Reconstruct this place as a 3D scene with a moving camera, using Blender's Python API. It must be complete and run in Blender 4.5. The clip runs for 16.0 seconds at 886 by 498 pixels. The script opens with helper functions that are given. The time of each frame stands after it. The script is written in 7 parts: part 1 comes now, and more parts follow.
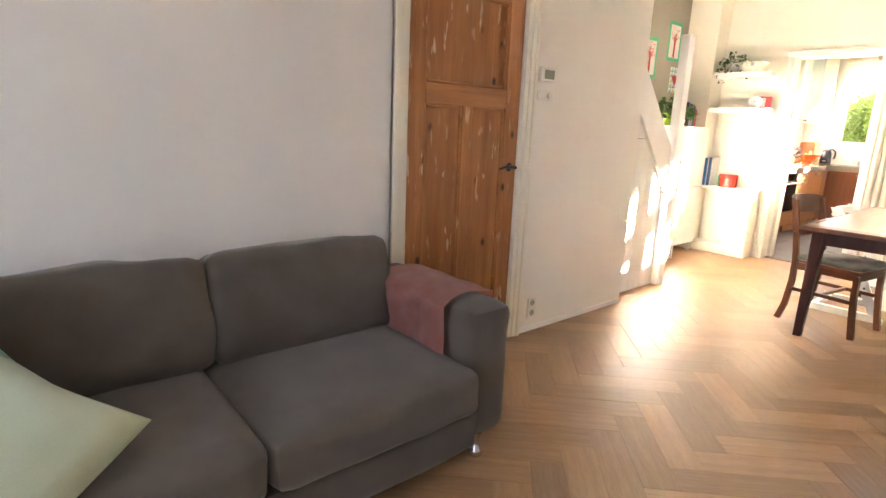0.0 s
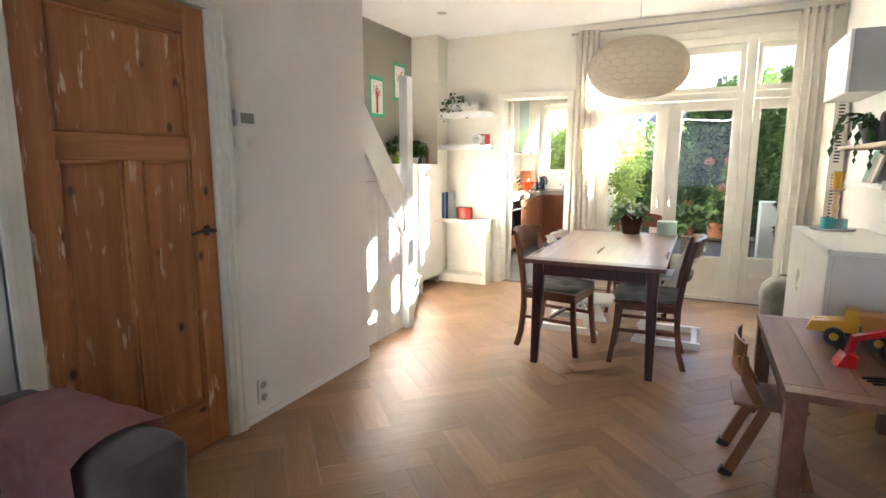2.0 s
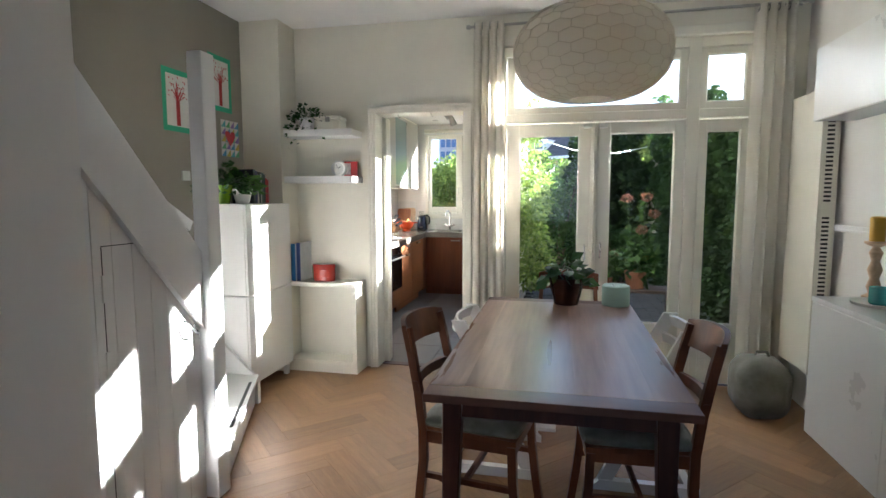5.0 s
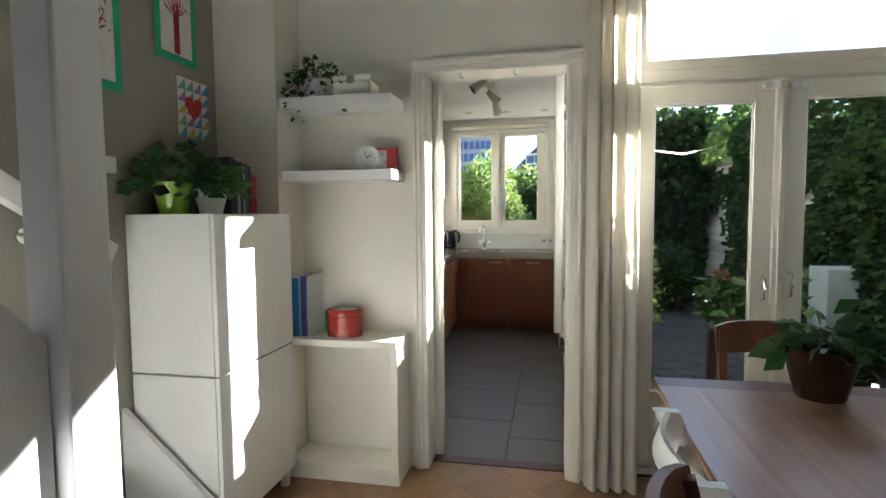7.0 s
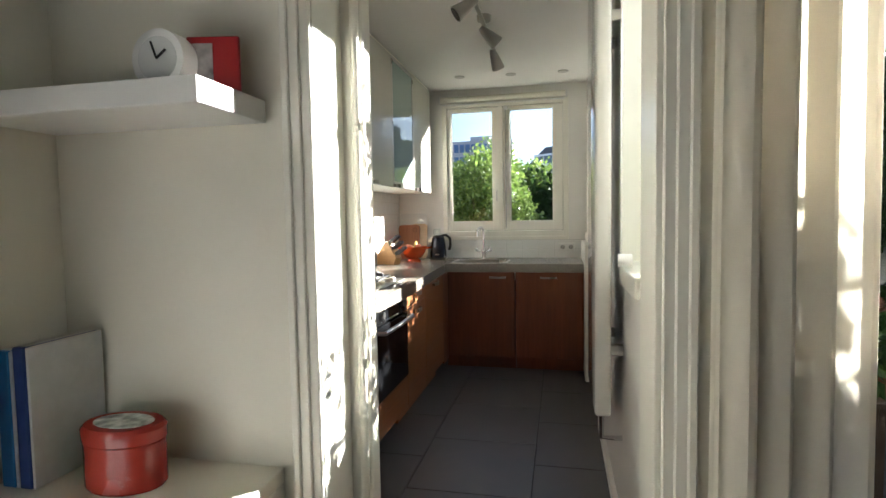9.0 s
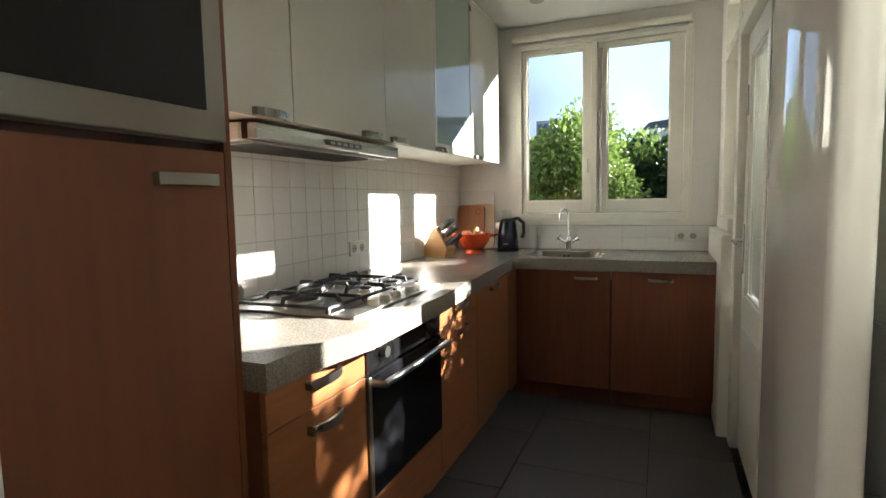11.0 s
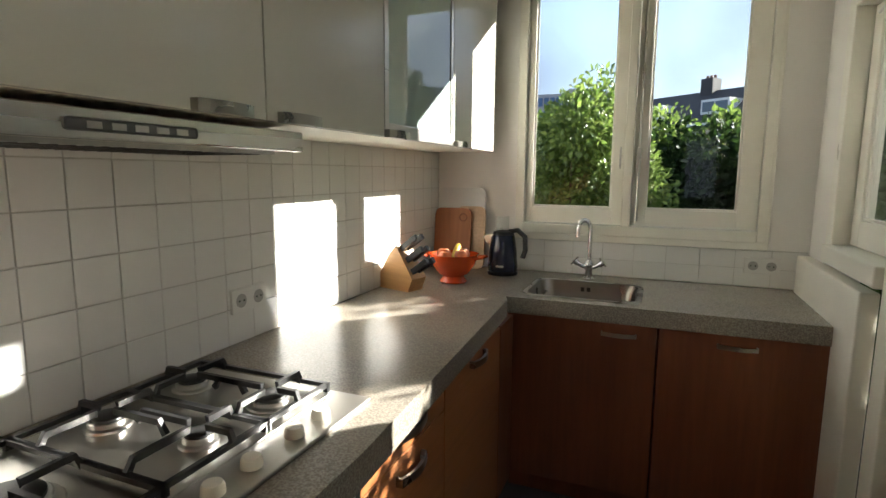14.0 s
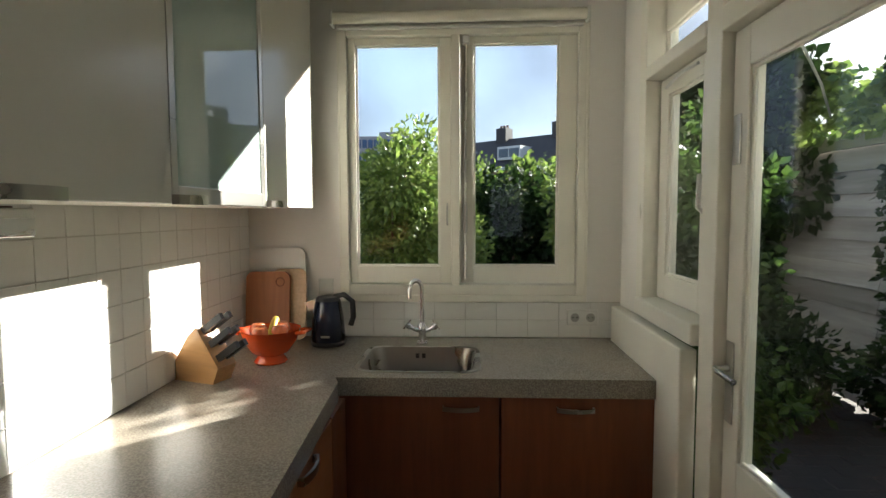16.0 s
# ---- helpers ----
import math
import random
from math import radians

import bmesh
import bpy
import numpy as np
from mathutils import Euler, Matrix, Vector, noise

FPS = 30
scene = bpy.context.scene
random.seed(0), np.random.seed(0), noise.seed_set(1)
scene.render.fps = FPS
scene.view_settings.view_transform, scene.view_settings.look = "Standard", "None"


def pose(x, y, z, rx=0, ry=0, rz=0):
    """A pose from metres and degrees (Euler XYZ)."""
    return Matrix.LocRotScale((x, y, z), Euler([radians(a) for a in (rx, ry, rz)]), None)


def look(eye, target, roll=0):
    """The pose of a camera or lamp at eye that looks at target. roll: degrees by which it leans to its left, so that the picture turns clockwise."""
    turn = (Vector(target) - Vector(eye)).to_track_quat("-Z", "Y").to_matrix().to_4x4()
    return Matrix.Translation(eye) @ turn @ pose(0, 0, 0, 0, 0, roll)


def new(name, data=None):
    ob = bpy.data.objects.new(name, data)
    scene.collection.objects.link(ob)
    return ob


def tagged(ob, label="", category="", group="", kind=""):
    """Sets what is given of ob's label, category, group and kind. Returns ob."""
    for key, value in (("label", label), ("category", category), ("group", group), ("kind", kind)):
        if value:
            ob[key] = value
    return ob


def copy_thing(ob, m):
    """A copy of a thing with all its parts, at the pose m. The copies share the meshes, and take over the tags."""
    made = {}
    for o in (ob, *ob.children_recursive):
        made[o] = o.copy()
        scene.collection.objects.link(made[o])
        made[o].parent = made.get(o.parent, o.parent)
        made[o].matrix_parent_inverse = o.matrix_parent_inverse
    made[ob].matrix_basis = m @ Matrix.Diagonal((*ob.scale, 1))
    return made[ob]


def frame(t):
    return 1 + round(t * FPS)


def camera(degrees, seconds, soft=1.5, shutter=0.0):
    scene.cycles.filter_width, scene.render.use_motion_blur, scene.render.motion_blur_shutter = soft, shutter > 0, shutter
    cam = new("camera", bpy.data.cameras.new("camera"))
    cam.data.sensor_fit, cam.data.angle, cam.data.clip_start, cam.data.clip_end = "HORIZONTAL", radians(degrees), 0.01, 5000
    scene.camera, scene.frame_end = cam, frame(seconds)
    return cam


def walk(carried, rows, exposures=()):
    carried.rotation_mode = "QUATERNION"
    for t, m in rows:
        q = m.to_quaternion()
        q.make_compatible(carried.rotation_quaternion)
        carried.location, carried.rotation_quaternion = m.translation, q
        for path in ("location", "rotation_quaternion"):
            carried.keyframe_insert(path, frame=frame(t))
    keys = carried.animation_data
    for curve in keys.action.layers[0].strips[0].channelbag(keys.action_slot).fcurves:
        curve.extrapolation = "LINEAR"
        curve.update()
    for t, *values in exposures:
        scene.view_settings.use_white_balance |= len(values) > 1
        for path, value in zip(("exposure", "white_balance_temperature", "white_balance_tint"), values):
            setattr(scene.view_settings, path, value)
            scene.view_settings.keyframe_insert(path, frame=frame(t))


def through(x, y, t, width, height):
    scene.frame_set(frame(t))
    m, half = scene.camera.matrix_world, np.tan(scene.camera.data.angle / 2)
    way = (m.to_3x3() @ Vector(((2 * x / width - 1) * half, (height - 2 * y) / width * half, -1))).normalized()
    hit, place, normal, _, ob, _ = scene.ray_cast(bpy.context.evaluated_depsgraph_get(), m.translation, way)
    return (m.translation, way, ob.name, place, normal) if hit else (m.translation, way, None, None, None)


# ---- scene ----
cam = camera(79.4, 16.0)
PATH = [
    (0, (0.051, 0.681, 1.273), (-1.437, 1.94, 0.822), 2.3),
    (0.5, (-0.002, 0.803, 1.306), (-1.306, 2.256, 0.87), 2.0),
    (1, (-0.012, 0.926, 1.348), (-1.148, 2.52, 0.936), 1.4),
    (1.5, (-0.002, 1.057, 1.368), (-0.987, 2.759, 1.004), 0.6),
    (2, (-0.019, 1.199, 1.362), (-0.871, 2.981, 1.048), 0.1),
    (2.5, (-0.083, 1.382, 1.341), (-0.819, 3.222, 1.07), 0.1),
    (3, (-0.163, 1.626, 1.331), (-0.791, 3.509, 1.09), -0.1),
    (3.2, (-0.192, 1.729, 1.322), (-0.778, 3.628, 1.1), -0.0),
    (5.3, (-0.72, 3.072, 1.41), (-1.133, 5.021, 1.234), -0.1),
    (5.5, (-0.799, 3.211, 1.382), (-1.215, 5.161, 1.226), -0.2),
    (6, (-1.007, 3.553, 1.374), (-1.436, 5.501, 1.23), -0.2),
    (6.5, (-1.238, 3.915, 1.362), (-1.652, 5.867, 1.228), -0.4),
    (7, (-1.415, 4.298, 1.359), (-1.812, 6.253, 1.226), -0.5),
    (7.5, (-1.526, 4.69, 1.331), (-1.906, 6.649, 1.206), -0.6),
    (8, (-1.564, 5.082, 1.351), (-1.905, 7.048, 1.21), -0.6),
    (8.2, (-1.537, 5.252, 1.348), (-1.896, 7.215, 1.221), -0.5),
    (10.3, (-1.518, 6.782, 1.248), (-2.091, 8.694, 1.121), -1.4),
    (10.5, (-1.552, 6.892, 1.264), (-2.175, 8.787, 1.119), -1.0),
    (11, (-1.613, 7.083, 1.278), (-2.374, 8.924, 1.098), -1.1),
    (11.5, (-1.655, 7.27, 1.275), (-2.536, 9.053, 1.058), -1.0),
    (12, (-1.732, 7.472, 1.278), (-2.682, 9.214, 1.024), -1.0),
    (12.5, (-1.774, 7.656, 1.323), (-2.746, 9.379, 1.028), -0.8),
    (13, (-1.819, 7.859, 1.371), (-2.773, 9.59, 1.07), -0.4),
    (13.5, (-1.852, 8.052, 1.408), (-2.725, 9.827, 1.115), 0.0),
    (14, (-1.919, 8.195, 1.428), (-2.661, 10.031, 1.147), 0.4),
    (14.5, (-1.99, 8.294, 1.452), (-2.542, 10.197, 1.186), 0.6),
    (15, (-2.024, 8.36, 1.48), (-2.364, 10.316, 1.241), 0.5),
    (15.5, (-2.032, 8.413, 1.514), (-2.213, 10.395, 1.321), 0.3),
    (16, (-2.017, 8.441, 1.515), (-2.107, 10.434, 1.381), -0.2),
]
EXPOSURES = [(0.0, 6.85, 7350, 20), (1.5, 6.3, 6600, 16), (2.5, 5.82, 6000, 13), (3.0, 5.55, 5800, 12), (5.5, 4.62, 5600, 11), (8.0, 4.1, 5700, 8), (10.5, 3.68, 5850, 9), (11.5, 3.75, 5950, 9), (13.0, 3.62, 6050, 9), (16.0, 3.25, 6150, 8)]
walk(cam, [(t, look(eye, target, roll)) for t, eye, target, roll in PATH], EXPOSURES)
SKY, SUNLIGHT = 0.05, 2.8
FRONT = 0.032

# ---- light ----
SUN = Vector((1.0, 0.977, 0.611)).normalized()
world = bpy.data.worlds.new("sky")
scene.world = world
world.use_nodes = True
wn = world.node_tree.nodes
sky = wn.new("ShaderNodeTexSky")
sky.sky_type = "NISHITA"
sky.sun_disc = False
sky.sun_elevation = math.asin(SUN.z)
sky.sun_rotation = math.atan2(SUN.x, SUN.y)
cloud = wn.new("ShaderNodeTexNoise")
cloud.inputs["Scale"].default_value, cloud.inputs["Detail"].default_value = 3.2, 6.0
cover = wn.new("ShaderNodeMapRange")
cover.inputs[1].default_value, cover.inputs[2].default_value, cover.inputs[3].default_value, cover.inputs[4].default_value = 0.30, 0.62, 0.62, 0.96
overcast = wn.new("ShaderNodeMix")
overcast.data_type = "RGBA"
overcast.inputs[7].default_value = (0.92, 1.08, 1.42, 1.0)
wn["Background"].inputs[1].default_value = SKY
for a, b in ((cloud.outputs[0], cover.inputs[0]), (cover.outputs[0], overcast.inputs[0]), (sky.outputs[0], overcast.inputs[6]), (overcast.outputs[2], wn["Background"].inputs[0])):
    world.node_tree.links.new(a, b)
sun_data = bpy.data.lights.new("sun", "SUN")
sun_data.energy, sun_data.angle, sun_data.color = SUNLIGHT, radians(0.5), (1.0, 0.93, 0.82)
sun = new("sun", sun_data)
sun.matrix_world = look(SUN * 40, (0, 0, 0))


# ---- materials ----
def node_mat(name):
    m = bpy.data.materials.new(name)
    m.use_nodes = True
    nt = m.node_tree
    return m, nt, nt.nodes, nt.links, nt.nodes["Principled BSDF"]


def rgb(c):
    return (*c, 1.0)


def mixcol(nt, fac, a, b):
    n = nt.nodes.new("ShaderNodeMix")
    n.data_type = "RGBA"
    if isinstance(fac, float):
        n.inputs[0].default_value = fac
    else:
        nt.links.new(fac, n.inputs[0])
    for s, v in ((6, a), (7, b)):
        if isinstance(v, tuple):
            n.inputs[s].default_value = rgb(v)
        else:
            nt.links.new(v, n.inputs[s])
    return n.outputs[2]


def noise_tex(nt, scale, detail=4.0, stretch=None, rand=False):
    tc = nt.nodes.new("ShaderNodeTexCoord")
    src = tc.outputs["Object"]
    if rand:
        oi = nt.nodes.new("ShaderNodeObjectInfo")
        ad = nt.nodes.new("ShaderNodeVectorMath")
        ad.operation = "MULTIPLY_ADD"
        ad.inputs[1].default_value = (37.0, 37.0, 37.0)
        nt.links.new(oi.outputs["Random"], ad.inputs[0])
        nt.links.new(src, ad.inputs[2])
        src = ad.outputs[0]
    if stretch:
        mp = nt.nodes.new("ShaderNodeMapping")
        mp.inputs["Scale"].default_value = stretch
        nt.links.new(src, mp.inputs[0])
        src = mp.outputs[0]
    n = nt.nodes.new("ShaderNodeTexNoise")
    n.inputs["Scale"].default_value = scale
    n.inputs["Detail"].default_value = detail
    nt.links.new(src, n.inputs["Vector"])
    return n.outputs[0]


def ramp(nt, fac, lo, hi):
    r = nt.nodes.new("ShaderNodeMapRange")
    r.inputs[1].default_value, r.inputs[2].default_value = lo, hi
    nt.links.new(fac, r.inputs[0])
    return r.outputs[0]


def bump(nt, b, height, strength, dist=0.002):
    n = nt.nodes.new("ShaderNodeBump")
    n.inputs["Strength"].default_value, n.inputs["Distance"].default_value = strength, dist
    nt.links.new(height, n.inputs["Height"])
    nt.links.new(n.outputs[0], b.inputs["Normal"])


def paint(name, col, rough=0.5, var=0.06, scale=3.0, fine=150.0, bmp=0.15, metal=0.0, rvar=0.1, stretch=None, dist=0.002):
    """A plain surface with broad unevenness, fine relief and uneven gloss."""
    m, nt, nodes, links, b = node_mat(name)
    lo, hi = tuple(c * (1 - var) for c in col), tuple(min(1, c * (1 + var)) for c in col)
    n1 = noise_tex(nt, scale, 5, stretch)
    links.new(mixcol(nt, ramp(nt, n1, 0.3, 0.7), lo, hi), b.inputs["Base Color"])
    n2 = noise_tex(nt, fine, 3, stretch)
    if bmp:
        bump(nt, b, n2, bmp, dist)
    r = nodes.new("ShaderNodeMapRange")
    r.inputs[3].default_value, r.inputs[4].default_value = max(0.02, rough - rvar), min(1, rough + rvar)
    links.new(n1, r.inputs[0])
    links.new(r.outputs[0], b.inputs["Roughness"])
    b.inputs["Metallic"].default_value = metal
    return m


def wood(name, dark, light, along="x", scale=14.0, rough=0.45, tone=0.25, knots=False, bmp=0.15, chips=None, joined=False):
    """Grain drawn out along one axis; each board its own tone."""
    m, nt, nodes, links, b = node_mat(name)
    st = {"x": (0.07, 1, 1), "y": (1, 0.07, 1), "z": (1, 1, 0.07)}[along]
    g1 = noise_tex(nt, scale, 6, st, True)
    g2 = noise_tex(nt, scale * 6, 3, st, True)
    big = noise_tex(nt, 1.7, 2, None, True)
    c = mixcol(nt, ramp(nt, g1, 0.3, 0.7), dark, light)
    fine = ramp(nt, g2, 0.25, 0.6)
    c = mixcol(nt, fine, mixcol(nt, 0.35, c, tuple(v * 0.55 for v in dark)), c)
    oi = nodes.new("ShaderNodeObjectInfo")
    hv = nodes.new("ShaderNodeHueSaturation")
    mr = nodes.new("ShaderNodeMapRange")
    mr.inputs[3].default_value, mr.inputs[4].default_value = 1 - tone, 1 + tone
    links.new(nodes.new("ShaderNodeNewGeometry").outputs["Random Per Island"] if joined else oi.outputs["Random"], mr.inputs[0])
    links.new(mr.outputs[0], hv.inputs["Value"])
    links.new(c, hv.inputs["Color"])
    c = mixcol(nt, ramp(nt, big, 0.35, 0.75), hv.outputs[0], mixcol(nt, 0.25, hv.outputs[0], dark))
    if knots:
        v = nodes.new("ShaderNodeTexVoronoi")
        v.inputs["Scale"].default_value = 7.0
        tc = nodes.new("ShaderNodeTexCoord")
        mp = nodes.new("ShaderNodeMapping")
        mp.inputs["Scale"].default_value = {"x": (0.6, 1, 1), "y": (1, 0.6, 1), "z": (1, 1, 0.6)}[along]
        links.new(tc.outputs["Object"], mp.inputs[0])
        links.new(mp.outputs[0], v.inputs["Vector"])
        c = mixcol(nt, ramp(nt, v.outputs["Distance"], 0.05, 0.13), (0.05, 0.022, 0.01), c)
    if chips:
        ch = noise_tex(nt, 30, 5, (1, 1, 0.22))
        ch2 = noise_tex(nt, 3.2, 2)
        mul = nodes.new("ShaderNodeMath")
        mul.operation = "MULTIPLY"
        links.new(ramp(nt, ch, 0.60, 0.66), mul.inputs[0])
        links.new(ramp(nt, ch2, 0.45, 0.58), mul.inputs[1])
        c = mixcol(nt, mul.outputs[0], c, chips)
    links.new(c, b.inputs["Base Color"])
    r = nodes.new("ShaderNodeMapRange")
    r.inputs[3].default_value, r.inputs[4].default_value = rough - 0.12, rough + 0.15
    links.new(g1, r.inputs[0])
    links.new(r.outputs[0], b.inputs["Roughness"])
    bump(nt, b, g2, bmp, 0.001)
    return m


def fabric(name, col, var=0.15, scale=700.0, rough=0.95, broad=9.0, sheen=0.25, bmp=0.4, worn=0.12, through=0.0):
    m, nt, nodes, links, b = node_mat(name)
    n1 = noise_tex(nt, scale, 2)
    n2 = noise_tex(nt, broad, 5)
    a = mixcol(nt, ramp(nt, n1, 0.3, 0.7), tuple(c * (1 - var) for c in col), tuple(min(1, c * (1 + var)) for c in col))
    links.new(mixcol(nt, ramp(nt, n2, 0.35, 0.75), a, mixcol(nt, worn, a, (0.9, 0.88, 0.85))), b.inputs["Base Color"])
    b.inputs["Roughness"].default_value = rough
    b.inputs["Sheen Weight"].default_value = sheen
    bump(nt, b, n1, bmp, 0.0015)
    if through:
        tr = nodes.new("ShaderNodeBsdfTranslucent")
        tr.inputs[0].default_value = rgb(col)
        mx = nodes.new("ShaderNodeMixShader")
        mx.inputs[0].default_value = through
        links.new(b.outputs[0], mx.inputs[1])
        links.new(tr.outputs[0], mx.inputs[2])
        links.new(mx.outputs[0], nodes["Material Output"].inputs[0])
    return m


def leafy(name, dark, light, rough=0.45, through=0.35, gloss=0.5):
    """Leaves of mixed greens that let some light through."""
    m, nt, nodes, links, b = node_mat(name)
    ge = nodes.new("ShaderNodeNewGeometry")
    c = mixcol(nt, ge.outputs["Random Per Island"], dark, light)
    links.new(c, b.inputs["Base Color"])
    b.inputs["Roughness"].default_value = rough
    b.inputs["Specular IOR Level"].default_value = gloss
    tr = nodes.new("ShaderNodeBsdfTranslucent")
    links.new(c, tr.inputs[0])
    mx = nodes.new("ShaderNodeMixShader")
    mx.inputs[0].default_value = through
    links.new(b.outputs[0], mx.inputs[1])
    links.new(tr.outputs[0], mx.inputs[2])
    links.new(mx.outputs[0], nodes["Material Output"].inputs[0])
    return m


def pane_mat(name, tint=(0.96, 0.975, 0.97)):
    m, nt, nodes, links, b = node_mat(name)
    t, g, f, x, pw, ma = (nodes.new("ShaderNode" + k) for k in ("BsdfTransparent", "BsdfGlossy", "LayerWeight", "MixShader", "Math", "Math"))
    t.inputs[0].default_value = rgb(tint)
    g.inputs["Roughness"].default_value = 0.015
    pw.operation, pw.inputs[1].default_value = "POWER", 5.0
    ma.operation, ma.inputs[1].default_value, ma.inputs[2].default_value = "MULTIPLY_ADD", 0.9, 0.016
    links.new(f.outputs["Facing"], pw.inputs[0])
    links.new(pw.outputs[0], ma.inputs[0])
    links.new(ma.outputs[0], x.inputs[0])
    links.new(t.outputs[0], x.inputs[1])
    links.new(g.outputs[0], x.inputs[2])
    links.new(x.outputs[0], nodes["Material Output"].inputs[0])
    return m


M_WALL = paint("wall_plaster", (0.80, 0.775, 0.725), 0.85, 0.03, 2.0, 90, 0.25)
M_GREIGE = paint("greige_plaster", (0.30, 0.28, 0.228), 0.85, 0.05, 2.0, 90, 0.3)
M_CEIL = paint("ceiling_paint", (0.84, 0.825, 0.79), 0.9, 0.02, 2.0, 80, 0.15)
M_TRIM = paint("trim_gloss", (0.79, 0.762, 0.665), 0.32, 0.04, 5.0, 40, 0.12, dist=0.003)
M_WHITE = paint("white_lacquer", (0.80, 0.79, 0.76), 0.28, 0.02, 3.0, 60, 0.05, rvar=0.02)
M_WHITEWOOD = paint("white_painted_wood", (0.79, 0.78, 0.76), 0.42, 0.04, 6.0, 50, 0.2, stretch=(1, 1, 0.15))
M_CREAM = paint("cream_paint", (0.80, 0.765, 0.65), 0.5, 0.03, 4.0, 70, 0.12)
M_OAK = wood("oak_parquet", (0.31, 0.178, 0.088), (0.40, 0.24, 0.122), "x", 34, 0.44, 0.19)
M_OAKFAR = wood("oak_parquet_joined", (0.31, 0.178, 0.088), (0.40, 0.24, 0.122), "x", 34, 0.44, 0.19, joined=True)
M_PINE = wood("stripped_pine", (0.29, 0.102, 0.03), (0.47, 0.20, 0.064), "z", 14, 0.5, 0.12, True, 0.25, (0.66, 0.50, 0.34))
M_PINEH = wood("stripped_pine_rail", (0.29, 0.102, 0.03), (0.47, 0.20, 0.064), "y", 14, 0.5, 0.12, True, 0.25)
M_TABLE = wood("table_oak", (0.30, 0.175, 0.125), (0.52, 0.35, 0.265), "y", 7, 0.30, 0.17)
M_TABLEX = wood("table_oak_cross", (0.12, 0.055, 0.035), (0.19, 0.09, 0.055), "x", 9, 0.35, 0.12)
M_DARKWOOD = wood("dark_stained_wood", (0.055, 0.018, 0.012), (0.10, 0.034, 0.02), "z", 12, 0.35, 0.1)
M_CHAIR = wood("chair_teak", (0.105, 0.034, 0.013), (0.20, 0.07, 0.026), "z", 12, 0.32, 0.12)
M_KIDWOOD = wood("child_chair_beech", (0.20, 0.075, 0.026), (0.31, 0.13, 0.05), "z", 12, 0.35, 0.1)
M_KIDTABLE = wood("play_table_wood", (0.16, 0.068, 0.035), (0.27, 0.125, 0.07), "y", 9, 0.4, 0.12)
# darker cherry; on the sink cabinets it puts their shade into the colour
M_KWOOD = wood("kitchen_cherry_dark", (0.16, 0.050, 0.019), (0.23, 0.078, 0.030), "z", 10, 0.38, 0.05)
M_KTALL = wood("kitchen_cherry_smooth", (0.20, 0.072, 0.030), (0.235, 0.088, 0.037), "z", 4, 0.34, 0.03, bmp=0.05)
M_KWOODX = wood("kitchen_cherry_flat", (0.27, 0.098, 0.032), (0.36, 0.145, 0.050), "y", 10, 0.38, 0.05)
M_PLY = wood("birch_ply", (0.58, 0.40, 0.24), (0.70, 0.52, 0.33), "y", 12, 0.45, 0.08)
M_FENCE = wood("weathered_board", (0.26, 0.24, 0.21), (0.45, 0.42, 0.38), "y", 10, 0.85, 0.25)
M_SOFA = fabric("sofa_grey", (0.093, 0.073, 0.055), 0.16, 800, broad=8, sheen=0.3, worn=0.03)
M_PINK = fabric("pink_wool", (0.50, 0.19, 0.155), 0.18, 500, broad=14)
M_GREENCUSH = fabric("pale_green_cotton", (0.47, 0.53, 0.36), 0.08, 600, broad=6)
M_MINT = fabric("mint_print", (0.25, 0.62, 0.45), 0.4, 45, broad=8)
M_SEATPAD = fabric("seat_pad_olive", (0.10, 0.105, 0.08), 0.2, 500)
M_CURTAIN = fabric("curtain_linen", (0.90, 0.86, 0.77), 0.03, 600, broad=5, sheen=0.1, bmp=0.15, worn=0.02, through=0.32)
M_POUF = fabric("pouf_canvas", (0.13, 0.125, 0.09), 0.15, 400)
M_STEEL = paint("brushed_steel", (0.50, 0.485, 0.45), 0.3, 0.06, 8, 300, 0.1, 1.0, stretch=(1, 0.05, 1))
M_HANDLE = paint("satin_handle_steel", (0.34, 0.32, 0.285), 0.28, 0.06, 8, 200, 0.05, 1.0)
M_CHROME = paint("chrome", (0.75, 0.75, 0.76), 0.08, 0.03, 5, 50, 0.0, 1.0, 0.03)
M_BLACK = paint("black_iron", (0.018, 0.018, 0.018), 0.4, 0.2, 30, 200, 0.2)
M_BLACKGLASS = paint("black_glass", (0.012, 0.012, 0.013), 0.06, 0.1, 3, 50, 0.0, 0.0, 0.02)
M_CONCRETE, nt_, no_, li_, b_ = node_mat("concrete_worktop")
_v = noise_tex(nt_, 190, 4)
_w = noise_tex(nt_, 5, 4)
_c = mixcol(nt_, ramp(nt_, _v, 0.4, 0.62), (0.18, 0.161, 0.13), (0.315, 0.29, 0.242))
li_.new(mixcol(nt_, ramp(nt_, _w, 0.35, 0.7), _c, mixcol(nt_, 0.3, _c, (0.36, 0.30, 0.22))), b_.inputs["Base Color"])
b_.inputs["Roughness"].default_value = 0.24
bump(nt_, b_, _v, 0.12, 0.001)
M_TILE = paint("white_wall_tile", (0.78, 0.77, 0.73), 0.1, 0.02, 4, 12, 0.05, rvar=0.05)
M_GROUT = paint("grout", (0.58, 0.56, 0.51), 0.9, 0.1, 20, 200, 0.3)
M_FLOORTILE = paint("grey_floor_tile", (0.108, 0.098, 0.087), 0.4, 0.14, 4, 120, 0.15)
M_DARKGROUT = paint("dark_grout", (0.06, 0.06, 0.058), 0.9, 0.1, 20, 200, 0.3)
M_PANE = pane_mat("window_pane")
